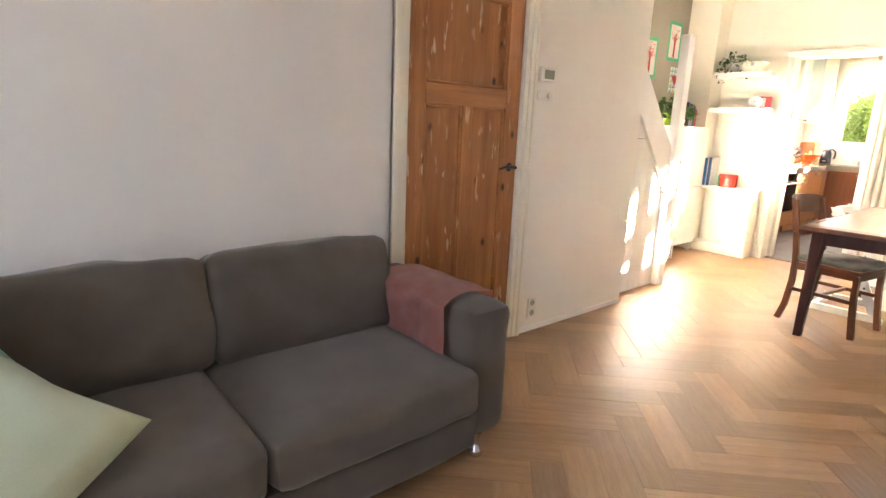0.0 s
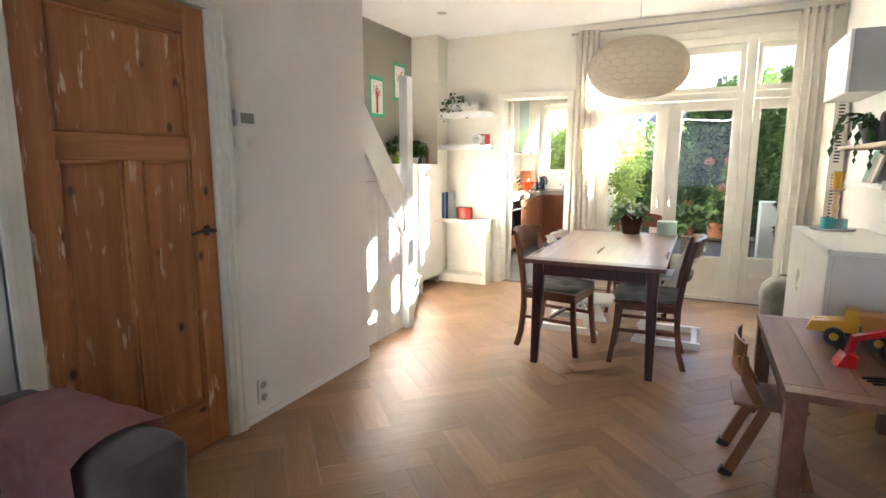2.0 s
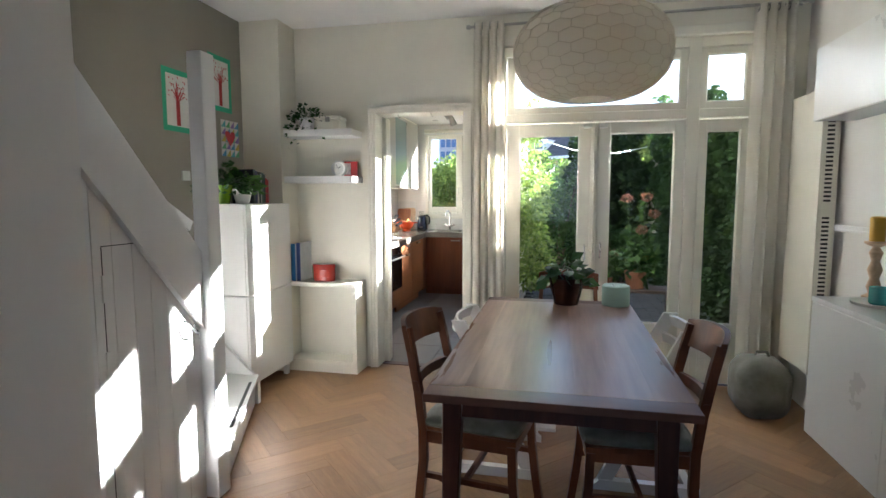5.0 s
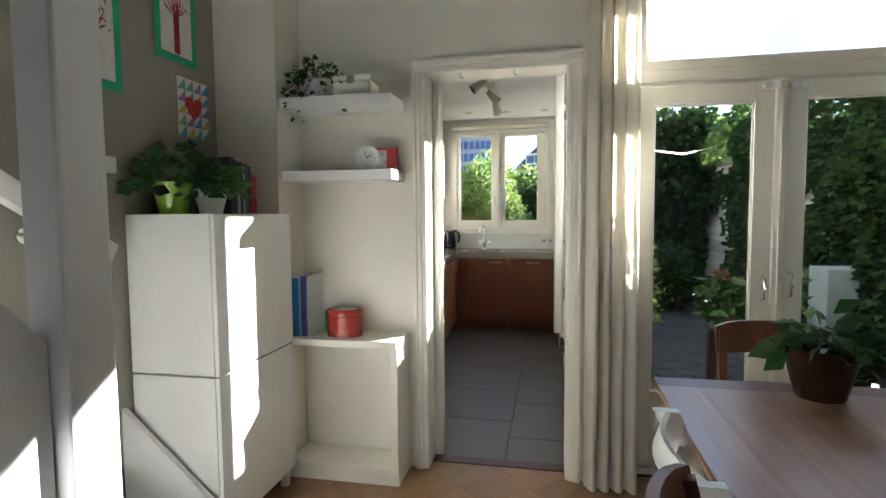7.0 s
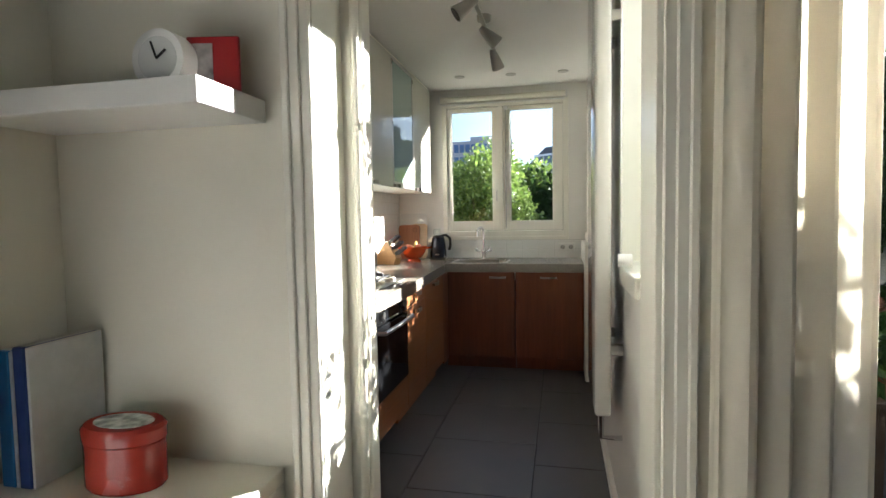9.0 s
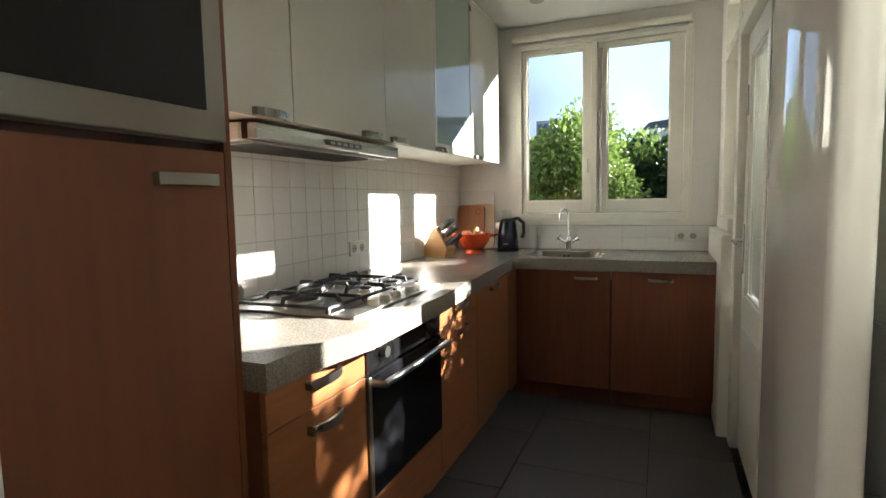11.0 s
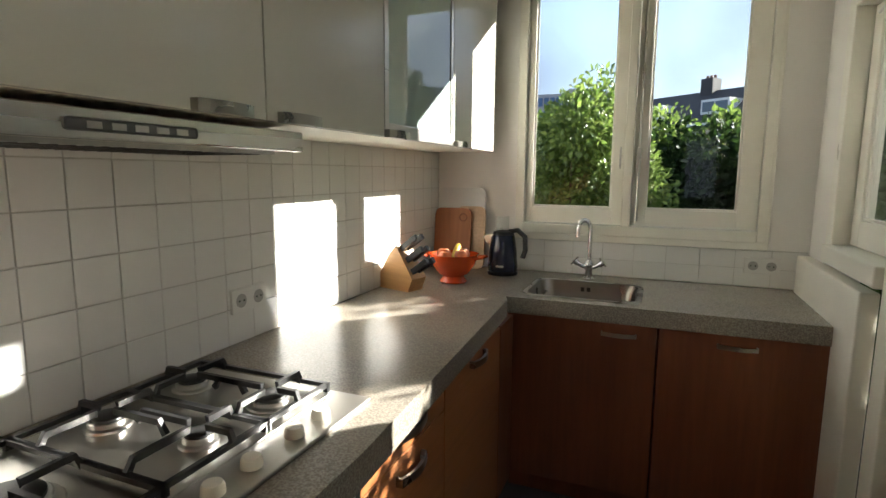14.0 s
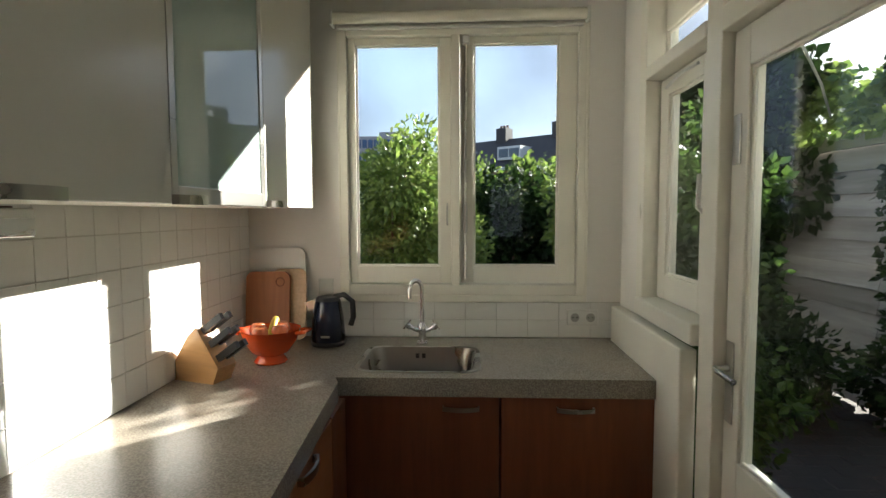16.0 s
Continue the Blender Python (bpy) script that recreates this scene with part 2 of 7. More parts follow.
M_FROST = paint("frosted_cabinet_glass", (0.42, 0.52, 0.48), 0.03, 0.04, 2, 40, 0.0, rvar=0.01)
M_FROST.node_tree.nodes["Principled BSDF"].inputs["IOR"].default_value = 1.9
M_PLASTIC = paint("white_plastic", (0.72, 0.71, 0.67), 0.35, 0.02, 10, 60, 0.03)
M_TERRA = paint("terracotta", (0.26, 0.10, 0.05), 0.8, 0.2, 12, 100, 0.3)
M_SLATE = paint("garden_paver", (0.026, 0.025, 0.025), 0.82, 0.25, 9, 70, 0.5)
M_SOIL = paint("garden_soil", (0.055, 0.04, 0.028), 0.95, 0.4, 6, 60, 0.8)
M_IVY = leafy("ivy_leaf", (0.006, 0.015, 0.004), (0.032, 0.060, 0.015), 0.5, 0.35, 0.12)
M_BUSH = leafy("bush_leaf", (0.03, 0.075, 0.014), (0.085, 0.15, 0.03))
M_VINE = leafy("vine_leaf", (0.014, 0.034, 0.008), (0.07, 0.125, 0.025), 0.45, 0.4, 0.25)
# pale greens with the sunlight on the foliage put into the colour
M_BRIGHT = leafy("pale_sunlit_leaf", (0.07, 0.125, 0.02), (0.23, 0.30, 0.07), 0.4, 0.45)
M_HOUSEPLANT = leafy("houseplant_leaf", (0.02, 0.06, 0.018), (0.06, 0.15, 0.04), 0.3, 0.25)
M_FERN = leafy("fern_leaf", (0.05, 0.14, 0.03), (0.13, 0.28, 0.07), 0.35, 0.3)
M_RUST = leafy("rusty_shrub", (0.13, 0.05, 0.035), (0.26, 0.12, 0.08))
M_HYDRANGEA = leafy("hydrangea_leaf", (0.018, 0.045, 0.010), (0.065, 0.12, 0.025), 0.4, 0.3, 0.3)
M_FLOWER = leafy("hydrangea_bloom", (0.13, 0.055, 0.035), (0.25, 0.12, 0.08), 0.6, 0.3, 0.2)
M_BARK = paint("bark", (0.10, 0.07, 0.045), 0.9, 0.3, 20, 80, 0.8, stretch=(1, 1, 0.2))


# ---- mesh helpers ----
def bx(bm, x0, x1, y0, y1, z0, z1, bev=0.0, seg=2):
    """A box, with rounded edges where bev is given."""
    r = bmesh.ops.create_cube(bm, size=1.0)
    for v in r["verts"]:
        v.co = (x0 + (v.co.x + 0.5) * (x1 - x0), y0 + (v.co.y + 0.5) * (y1 - y0), z0 + (v.co.z + 0.5) * (z1 - z0))
    if bev:
        es = list({e for v in r["verts"] for e in v.link_edges})
        bmesh.ops.bevel(bm, geom=es, offset=bev, segments=seg, profile=0.5, affect="EDGES")
    return bm


def box(x0, x1, y0, y1, z0, z1, bev=0.0, seg=2):
    return bx(bmesh.new(), x0, x1, y0, y1, z0, z1, bev, seg)


def prism(bm, pts, axis, a, b):
    """A polygon drawn in the two other axes, drawn out along axis from a to b."""
    def at(p, d):
        return {"x": (d, p[0], p[1]), "y": (p[0], d, p[1]), "z": (p[0], p[1], d)}[axis]
    lo = [bm.verts.new(at(p, a)) for p in pts]
    hi = [bm.verts.new(at(p, b)) for p in pts]
    n = len(pts)
    bm.faces.new(lo), bm.faces.new(hi)
    for i in range(n):
        bm.faces.new((lo[i], lo[(i + 1) % n], hi[(i + 1) % n], hi[i]))
    bmesh.ops.recalc_face_normals(bm, faces=bm.faces[:])
    return bm


def lathe(bm, prof, cx=0.0, cy=0.0, n=24, sx=1.0, sy=1.0):
    """A turned shape from (radius, height) pairs."""
    rings = []
    for r, z in prof:
        rings.append([bm.verts.new((cx + sx * max(r, 1e-4) * math.cos(2 * math.pi * i / n), cy + sy * max(r, 1e-4) * math.sin(2 * math.pi * i / n), z)) for i in range(n)])
    for a, b in zip(rings, rings[1:]):
        for i in range(n):
            bm.faces.new((a[i], a[(i + 1) % n], b[(i + 1) % n], b[i]))
    bm.faces.new(rings[0][::-1])
    bm.faces.new(rings[-1])
    return bm


def tube(bm, pts, r, n=8, r2=None):
    """A round bar along a line of points."""
    pts = [Vector(p) for p in pts]
    rings = []
    for i, p in enumerate(pts):
        d = (pts[min(i + 1, len(pts) - 1)] - pts[max(i - 1, 0)]).normalized()
        a = d.cross(Vector((0, 0, 1)) if abs(d.z) < 0.9 else Vector((1, 0, 0))).normalized()
        b = d.cross(a)
        k = r if r2 is None else r + (r2 - r) * i / max(1, len(pts) - 1)
        rings.append([bm.verts.new(p + k * (math.cos(2 * math.pi * j / n) * a + math.sin(2 * math.pi * j / n) * b)) for j in range(n)])
    for a, b in zip(rings, rings[1:]):
        for j in range(n):
            bm.faces.new((a[j], a[(j + 1) % n], b[(j + 1) % n], b[j]))
    bm.faces.new(rings[0][::-1])
    bm.faces.new(rings[-1])
    bmesh.ops.recalc_face_normals(bm, faces=bm.faces[:])
    return bm


def cyl(bm, p, q, r, n=16):
    return tube(bm, [p, q], r, n)


def beam(bm, pts, w, h, up=(0, 0, 1)):
    """A flat bar of section w (sideways) by h along a line of points."""
    pts = [Vector(p) for p in pts]
    rings = []
    for i, p in enumerate(pts):
        d = (pts[min(i + 1, len(pts) - 1)] - pts[max(i - 1, 0)]).normalized()
        a = d.cross(Vector(up)).normalized()
        b = a.cross(d)
        rings.append([bm.verts.new(p + a * s * w / 2 + b * t * h / 2) for s, t in ((-1, -1), (1, -1), (1, 1), (-1, 1))])
    for a, b in zip(rings, rings[1:]):
        for j in range(4):
            bm.faces.new((a[j], a[(j + 1) % 4], b[(j + 1) % 4], b[j]))
    bm.faces.new(rings[0][::-1])
    bm.faces.new(rings[-1])
    bmesh.ops.recalc_face_normals(bm, faces=bm.faces[:])
    return bm


def smooth(ob, angle=40):
    for p in ob.data.polygons:
        p.use_smooth = True
    cut = radians(angle)
    bm = bmesh.new()
    bm.from_mesh(ob.data)
    for e in bm.edges:
        if len(e.link_faces) == 2:
            a, big, small = e.calc_face_angle(0), *sorted((f.calc_area() for f in e.link_faces), reverse=True)
            if a > cut or (a > 0.3 and big > 6 * small):
                e.smooth = False
    bm.to_mesh(ob.data)
    bm.free()
    return ob


WORLD = {}


def mesh_of(name, bm, material):
    me = bpy.data.meshes.new(name)
    bm.to_mesh(me)
    bm.free()
    me.materials.append(material)
    return me


def thing(name, label, category, at=(0, 0, 0), rz=0.0, group="", kind=""):
    """An Empty at the thing's base."""
    ob = new(name)
    ob.empty_display_size = 0.1
    ob.matrix_basis = pose(*at, 0, 0, rz)
    WORLD[ob] = ob.matrix_basis.copy()
    return tagged(ob, label, category, group, kind)


def part(name, bm, material, parent, label="", local=False, soft=True):
    """A bmesh, given in the world's metres (or in its thing's, if local), as one mesh under a thing or part."""
    if not local:
        bm.transform(WORLD[parent].inverted())
    ob = new(name, mesh_of(name, bm, material))
    ob.parent = parent
    WORLD[ob] = WORLD[parent].copy()
    if soft:
        smooth(ob)
    return tagged(ob, label)


def solid(name, bm, material, label, category, group="", kind="", soft=True, base=None):
    """A thing of one mesh, with its origin at its base."""
    if base is None:
        cs = [v.co for v in bm.verts]
        base = Vector((sum(c.x for c in cs) / len(cs), sum(c.y for c in cs) / len(cs), min(c.z for c in cs)))
    bm.transform(Matrix.Translation(-Vector(base)))
    ob = new(name, mesh_of(name, bm, material))
    ob.location = base
    WORLD[ob] = Matrix.Translation(base)
    if soft:
        smooth(ob)
    return tagged(ob, label, category, group, kind)


def structure(name, bm, material, label, category="wall"):
    return solid(name, bm, material, label, category, kind="structure", soft=False)


def wall_holes(axis, at, thick, a0, a1, z0, z1, holes):
    """A wall along x or y, cut into blocks round rectangular openings (a0, a1, z0, z1)."""
    bm = bmesh.new()
    cuts = sorted({a0, a1, *[h[0] for h in holes], *[h[1] for h in holes]})
    for p, q in zip(cuts, cuts[1:]):
        if q <= a0 or p >= a1:
            continue
        zs = [(z0, z1)]
        for h in holes:
            if h[0] <= p and q <= h[1]:
                zs = [s for lo, hi in zs for s in ((lo, min(hi, h[2])), (max(lo, h[3]), hi)) if s[1] - s[0] > 1e-4]
        for lo, hi in zs:
            if axis == "x":
                bx(bm, p, q, at, at + thick, lo, hi)
            else:
                bx(bm, at, at + thick, p, q, lo, hi)
    return bm
# daylight through the front window behind the camera
front = bpy.data.lights.new("front_window_light", "AREA")
front.shape, front.size, front.size_y, front.energy, front.color = "RECTANGLE", 1.8, 1.5, FRONT, (1.0, 0.96, 0.90)
fl = new("front_window_light", front)
fl.matrix_world = look((-0.35, -2.62, 1.6), (-0.35, 0.0, 1.5))


# ---- the house: walls, floors, ceilings ----
XL, XR = -2.07, 1.02            # living room, left and right walls
XS = -3.07                      # stairwell wall
YB = 7.0                        # wall between living room and kitchen
CZ, KZ = 2.77, 2.525            # ceilings
structure("floor", box(-3.3, 1.2, -2.6, 7.12, -0.2, -0.012), M_DARKGROUT, "subfloor under the oak herringbone parquet", "floor")
structure("wall_west", wall_holes("y", XL - 0.1, 0.1, -2.6, 4.27, -0.012, CZ, [(2.2, 3.03, -0.012, 2.05)]), M_WALL, "plain off-white plastered living room wall")
structure("wall_stairs", box(XS - 0.15, XS, -2.6, YB, -0.1, CZ), M_GREIGE, "greige plastered stairwell wall with drawings taped up")
structure("wall_pier", box(XS, -2.74, 6.74, YB, -0.01, CZ), M_CREAM, "cream painted wall pier beside the shelves")
structure("wall_north", wall_holes("x", YB, 0.2, -3.3, 1.3, -0.012, CZ, [(-2.09, -1.325, -0.012, 2.09), (-1.09, 0.80, -0.012, 2.56)]), M_CREAM, "cream wall with doorway and garden doors")
structure("wall_east", box(XR, XR + 0.2, -2.6, YB, -0.1, CZ), M_WALL, "plain white plastered side wall")
structure("wall_south", wall_holes("x", -2.8, 0.2, -3.3, 1.3, -0.1, CZ, [(-1.3, 0.6, 0.8, 2.4)]), M_WALL, "plain plastered front wall with a wide window opening")
structure("ceiling", box(-3.3, 1.3, -2.8, 7.2, CZ, CZ + 0.2), M_CEIL, "smooth white plastered living room ceiling", "ceiling")
structure("wall_behind_door", box(-3.07, -2.2, 2.1, 3.1, 0, 2.3), M_WALL, "dim wall behind the closed pine door")

KX0, KX1, KY0, KY1 = -3.09, -1.28, 7.2, 11.02
structure("kitchen_floor", box(-3.3, -1.2, 7.12, 11.3, -0.2, -0.008), M_DARKGROUT, "dark grout bed of the kitchen floor", "floor")
structure("kitchen_wall_west", box(KX0 - 0.2, KX0, 7.2, 11.3, -0.1, KZ), M_WALL, "white kitchen wall behind the worktop")
structure("kitchen_wall_north", wall_holes("x", KY1, 0.16, KX0, -1.08, -0.1, KZ, [(-2.62, -1.46, 1.12, 2.385)]), M_WALL, "white kitchen wall with a casement window")
structure("kitchen_wall_southeast", wall_holes("y", KX1, 0.2, 7.2, 8.7, -0.1, KZ, [(7.52, 8.22, 1.06, 2.42)]), M_WALL, "white kitchen wall with a small window")
structure("kitchen_wall_east", wall_holes("y", KX1, 0.12, 8.7, KY1, -0.1, KZ, [(9.24, 10.78, 0.0, 2.42)]), M_WALL, "white kitchen wall with side window and garden door")
structure("kitchen_ceiling", box(-3.3, -1.08, 7.2, 11.2, KZ, KZ + 0.25), M_CEIL, "white kitchen ceiling with recessed spots", "ceiling")
structure("threshold", box(-2.048, -1.342, 7.08, 7.158, -0.01, 0.006, 0.003), M_DARKWOOD, "worn dark wooden doorway threshold", "threshold")

# outer faces of the house
structure("house_facade", wall_holes("x", 7.2, 0.06, -1.08, 1.3, -0.1, 5.5, [(-1.06, 0.78, -0.1, 2.54)]), M_GREIGE, "outer wall above the garden doors")

bb = box(XL, XL + 0.012, 3.12, 4.27, 0, 0.035, 0.003)
structure("baseboard", bb, M_WHITEWOOD, "low white baseboard along the living room wall", "baseboard")


def casing(name, axis, face, out, a0, a1, top, w, material, label):
    """A moulded frame round a doorway: two steps, on the side of the wall that out points to."""
    t = thing(name, label, "door frame", ((a0 + a1) / 2, face, 0) if axis == "x" else (face, (a0 + a1) / 2, 0), kind="structure")
    def bar(nm, p0, p1, z0, z1):
        bm = bmesh.new()
        for inset, d in ((0.0, 0.014), (0.35, 0.022), (0.72, 0.03)):
            q0, q1, y1, y0 = p0, p1, z1, z0
            if nm == "left_casing":
                q1 = p0 + w * (1 - inset)
            elif nm == "right_casing":
                q0 = p1 - w * (1 - inset)
            else:
                y0 = z1 - w * (1 - inset)
            if axis == "x":
                bx(bm, q0, q1, min(face, face + out * d), max(face, face + out * d), y0, y1, 0.003, 1)
            else:
                bx(bm, min(face, face + out * d), max(face, face + out * d), q0, q1, y0, y1, 0.003, 1)
        part(nm, bm, material, t)
    bar("left_casing", a0 - w, a0, 0.0, top)
    bar("right_casing", a1, a1 + w, 0.0, top)
    bar("head_casing", a0 - w, a1 + w, top, top + w)
    return t


casing("kitchen_door_frame", "x", YB, -1, -2.05, -1.33, 2.075, 0.062, M_TRIM, "cream gloss-painted moulded frame of the kitchen doorway")
lin = thing("doorway_lining", "cream painted lining of the kitchen doorway", "door frame", (-1.7, 7.1, 0), kind="structure")
part("jamb", box(-2.09, -2.048, 7.0, 7.16, 0, 2.09, 0.003), M_TRIM, lin)
part("inner_jamb", box(-2.14, -2.018, 7.162, 7.287, 0, 2.06, 0.004), M_TRIM, lin)
for y0 in (7.158, 7.192):
    part("moulding", lathe(bmesh.new(), [(0.011, 0.0), (0.011, 2.06)], -2.017, y0 + 0.01, 14), M_TRIM, lin)
part("jamb", box(-1.342, -1.325, 7.0, 7.2, 0, 2.075, 0.003), M_TRIM, lin)
part("head", box(-2.048, -1.342, 7.0, 7.2, 2.072, 2.09, 0.003), M_TRIM, lin)
for x in (-1.87, -1.60):
    part("hook", tube(bmesh.new(), [(x, 7.03, 2.075), (x, 7.03, 2.05), (x + 0.008, 7.03, 2.043), (x + 0.014, 7.03, 2.05)], 0.0025, 6), M_STEEL, lin, "small steel screw hook")
casing("pine_door_frame", "y", XL, 1, 2.215, 3.015, 2.045, 0.09, M_TRIM, "cream painted frame round the pine door")
bm = bmesh.new()
bx(bm, XL - 0.1, XL, 2.2, 2.215, 0, 2.05)
bx(bm, XL - 0.1, XL, 3.015, 3.03, 0, 2.05)
bx(bm, XL - 0.1, XL, 2.215, 3.015, 2.045, 2.05)
structure("pine_door_lining", bm, M_TRIM, "cream lining of the pine door frame", "door frame")

# ---- pine panel door ----
door = thing("door_1", "stripped pine panel door, closed, with worn paint flecks", "door", (XL - 0.03, 2.615, 0.008), kind="structure")
dx0, dx1 = XL - 0.055, XL - 0.012
for nm, y0, y1 in (("stile", 2.219, 2.335), ("stile", 2.90, 3.011)):
    part(nm, box(dx0, dx1, y0, y1, 0.01, 2.04, 0.003), M_PINE, door)
for z0, z1 in ((0.01, 0.24), (1.375, 1.475), (1.92, 2.04)):
    part("rail", box(dx0, dx1, 2.335, 2.90, z0, z1, 0.003), M_PINEH, door)
part("muntin", box(dx0, dx1 - 0.001, 2.585, 2.655, 0.24, 1.375, 0.003), M_PINE, door)
for y0, y1, z0, z1 in ((2.335, 2.585, 0.24, 1.375), (2.655, 2.90, 0.24, 1.375), (2.335, 2.90, 1.475, 1.92)):
    pn = part("panel", box(dx0 + 0.012, dx1 - 0.02, y0, y1, z0, z1), M_PINE, door)
    bm = bmesh.new()
    for a, b, c, d in ((y0, y0 + 0.016, z0, z1), (y1 - 0.016, y1, z0, z1), (y0 + 0.016, y1 - 0.016, z0, z0 + 0.016), (y0 + 0.016, y1 - 0.016, z1 - 0.016, z1)):
        bx(bm, dx1 - 0.021, dx1 - 0.008, a, b, c, d, 0.004, 1)
    part("moulding", bm, M_PINEH, pn)
hd = part("handle", lathe(bmesh.new(), [(0.024, 0), (0.026, 0.004), (0.018, 0.012), (0.011, 0.018), (0.011, 0.045), (0.0, 0.046)]), M_BLACK, door, "black iron lever handle", True)
hd.matrix_basis = WORLD[door].inverted() @ pose(dx1, 2.955, 1.055, 0, 90, 0)
WORLD[hd] = WORLD[door] @ hd.matrix_basis
part("lever", tube(bmesh.new(), [(dx1 + 0.045, 2.965, 1.055), (dx1 + 0.048, 2.93, 1.06), (dx1 + 0.046, 2.87, 1.058), (dx1 + 0.042, 2.84, 1.05)], 0.010, 10, 0.007), M_BLACK, hd)
for z in (0.25, 1.09, 1.78):
    part("hinge", cyl(bmesh.new(), (XL + 0.005, 2.213, z - 0.045), (XL + 0.005, 2.213, z + 0.045), 0.008, 10), M_STEEL, door, "steel butt hinge")

# ---- garden doors: fixed frame, two leaves, sidelight, fanlights ----
gd = thing("window_1", "cream painted garden door frame with fanlights and sidelight", "window", (-0.15, 7.17, 0), kind="structure")
FY0, FY1 = 7.13, 7.24
for x0, x1 in ((-1.09, -1.02), (0.30, 0.385), (0.73, 0.80)):
    part("post", box(x0, x1, FY0, FY1, 0.0, 2.56, 0.004), M_TRIM, gd)
for x0, x1 in ((-1.02, 0.30), (0.385, 0.73)):
    part("head", box(x0, x1, FY0, FY1, 2.49, 2.56, 0.004), M_TRIM, gd)
    part("beam", box(x0, x1, FY0 - 0.01, FY1, 1.985, 2.05, 0.006), M_TRIM, gd)
part("sill_rail", box(-1.02, 0.30, FY0, FY1, 0.0, 0.035, 0.004), M_TRIM, gd)
part("cornice", box(-1.12, 0.83, 6.972, 7.0, 2.53, 2.60, 0.008), M_TRIM, gd)


def leaf(parent, name, x0, x1, z0, z1, gx0, gx1, gz0, gz1, panel=None, y0=7.145, y1=7.19, label=""):
    """A glazed sash or door leaf with its pane, and a fielded panel below if there is one."""
    t = part(name, bmesh.new(), M_TRIM, parent, label, soft=False)
    for nm, a, b, c, d in (("stile", x0, gx0, z0, z1), ("stile", gx1, x1, z0, z1), ("bottom_rail", gx0, gx1, z0, gz0), ("top_rail", gx0, gx1, gz1, z1)):
        part(nm, box(a, b, y0, y1, c, d, 0.003), M_TRIM, t)
    pn = part("pane", box(gx0 - 0.004, gx1 + 0.004, (y0 + y1) / 2 + 0.004, (y0 + y1) / 2 + 0.008, gz0 - 0.004, gz1 + 0.004), M_PANE, t, soft=False)
    pn.visible_shadow = False
    bd = bmesh.new()
    for a, b, c, d in ((gx0, gx0 + 0.010, gz0, gz1), (gx1 - 0.010, gx1, gz0, gz1), (gx0 + 0.010, gx1 - 0.010, gz0, gz0 + 0.010), (gx0 + 0.010, gx1 - 0.010, gz1 - 0.010, gz1)):
        bx(bd, a, b, y0 + 0.012, y0 + 0.02, c, d, 0.003, 1)
    part("bead", bd, M_TRIM, t)
    if panel:
        for inset, d in ((0.0, 0.006), (0.02, 0.011)):
            part("field", box(gx0 + 0.02 + inset, gx1 - 0.02 - inset, y0 - d, y0 + 0.001, panel[0] + inset, panel[1] - inset, 0.004), M_TRIM, t)
    return t


la = leaf(gd, "door_leaf", -1.015, -0.357, 0.04, 1.975, -0.915, -0.458, 0.435, 1.884, (0.10, 0.30), label="glazed garden door leaf, closed")
lb = leaf(gd, "door_leaf", -0.343, 0.297, 0.04, 1.975, -0.233, 0.226, 0.438, 1.892, (0.10, 0.30), label="glazed garden door leaf, closed")
leaf(gd, "sidelight", 0.39, 0.727, 0.0, 1.975, 0.444, 0.672, 0.455, 1.892, (0.10, 0.30), label="narrow fixed sidelight")
leaf(gd, "fanlight", -1.015, 0.297, 2.055, 2.485, -0.955, 0.25, 2.095, 2.42, label="wide fixed fanlight")
tl = leaf(gd, "fanlight", 0.39, 0.727, 2.055, 2.485, 0.43, 0.69, 2.10, 2.44, label="small fanlight tilted open", y0=7.15, y1=7.185)
part("cover_strip", box(-0.375, -0.325, 7.118, 7.144, 0.05, 1.97, 0.008), M_TRIM, lb)
part("cover_strip", box(-0.356, -0.344, 7.105, 7.118, 0.05, 1.97, 0.005), M_TRIM, lb)
for x in (-0.405, -0.29):
    bm = box(x - 0.03, x + 0.03, 7.10, 7.145, 1.93, 1.965, 0.012)
    cyl(bm, (x + 0.02, 7.09, 1.947), (x + 0.02, 7.12, 1.947), 0.018, 12)
    part("top_bolt", bm, M_PLASTIC, la if x < -0.35 else lb, "white plastic security bolt")
for x, z in ((-0.405, 0.98), (-0.29, 1.0)):
    part("handle", tube(bmesh.new(), [(x, 7.143, z - 0.06), (x, 7.11, z - 0.05), (x, 7.105, z), (x, 7.11, z + 0.05), (x, 7.143, z + 0.06)], 0.008, 8), M_CHROME, la if x < -0.35 else lb, "chrome pull handle")

# ---- kitchen window and garden side of the kitchen ----
kw = thing("window_2", "cream painted kitchen casement window, two sashes closed", "window", (-2.05, 11.05, 1.12), kind="structure")
for a, b, c, d in ((-2.625, -2.59, 1.12, 2.385), (-1.495, -1.46, 1.12, 2.385), (-2.59, -1.495, 2.35, 2.385), (-2.59, -1.495, 1.12, 1.17), (-2.092, -2.052, 1.17, 2.35)):
    part("frame_bar", box(a, b, 11.0, 11.15, c, d, 0.004), M_TRIM, kw)
for a, b, c, d in ((-2.635, -2.622, 1.10, 2.40), (-1.463, -1.445, 1.10, 2.40), (-2.622, -1.463, 2.385, 2.40), (-2.635, -1.445, 1.085, 1.12)):
    part("architrave", box(a, b, 11.0, 11.02, c, d, 0.004), M_TRIM, kw)
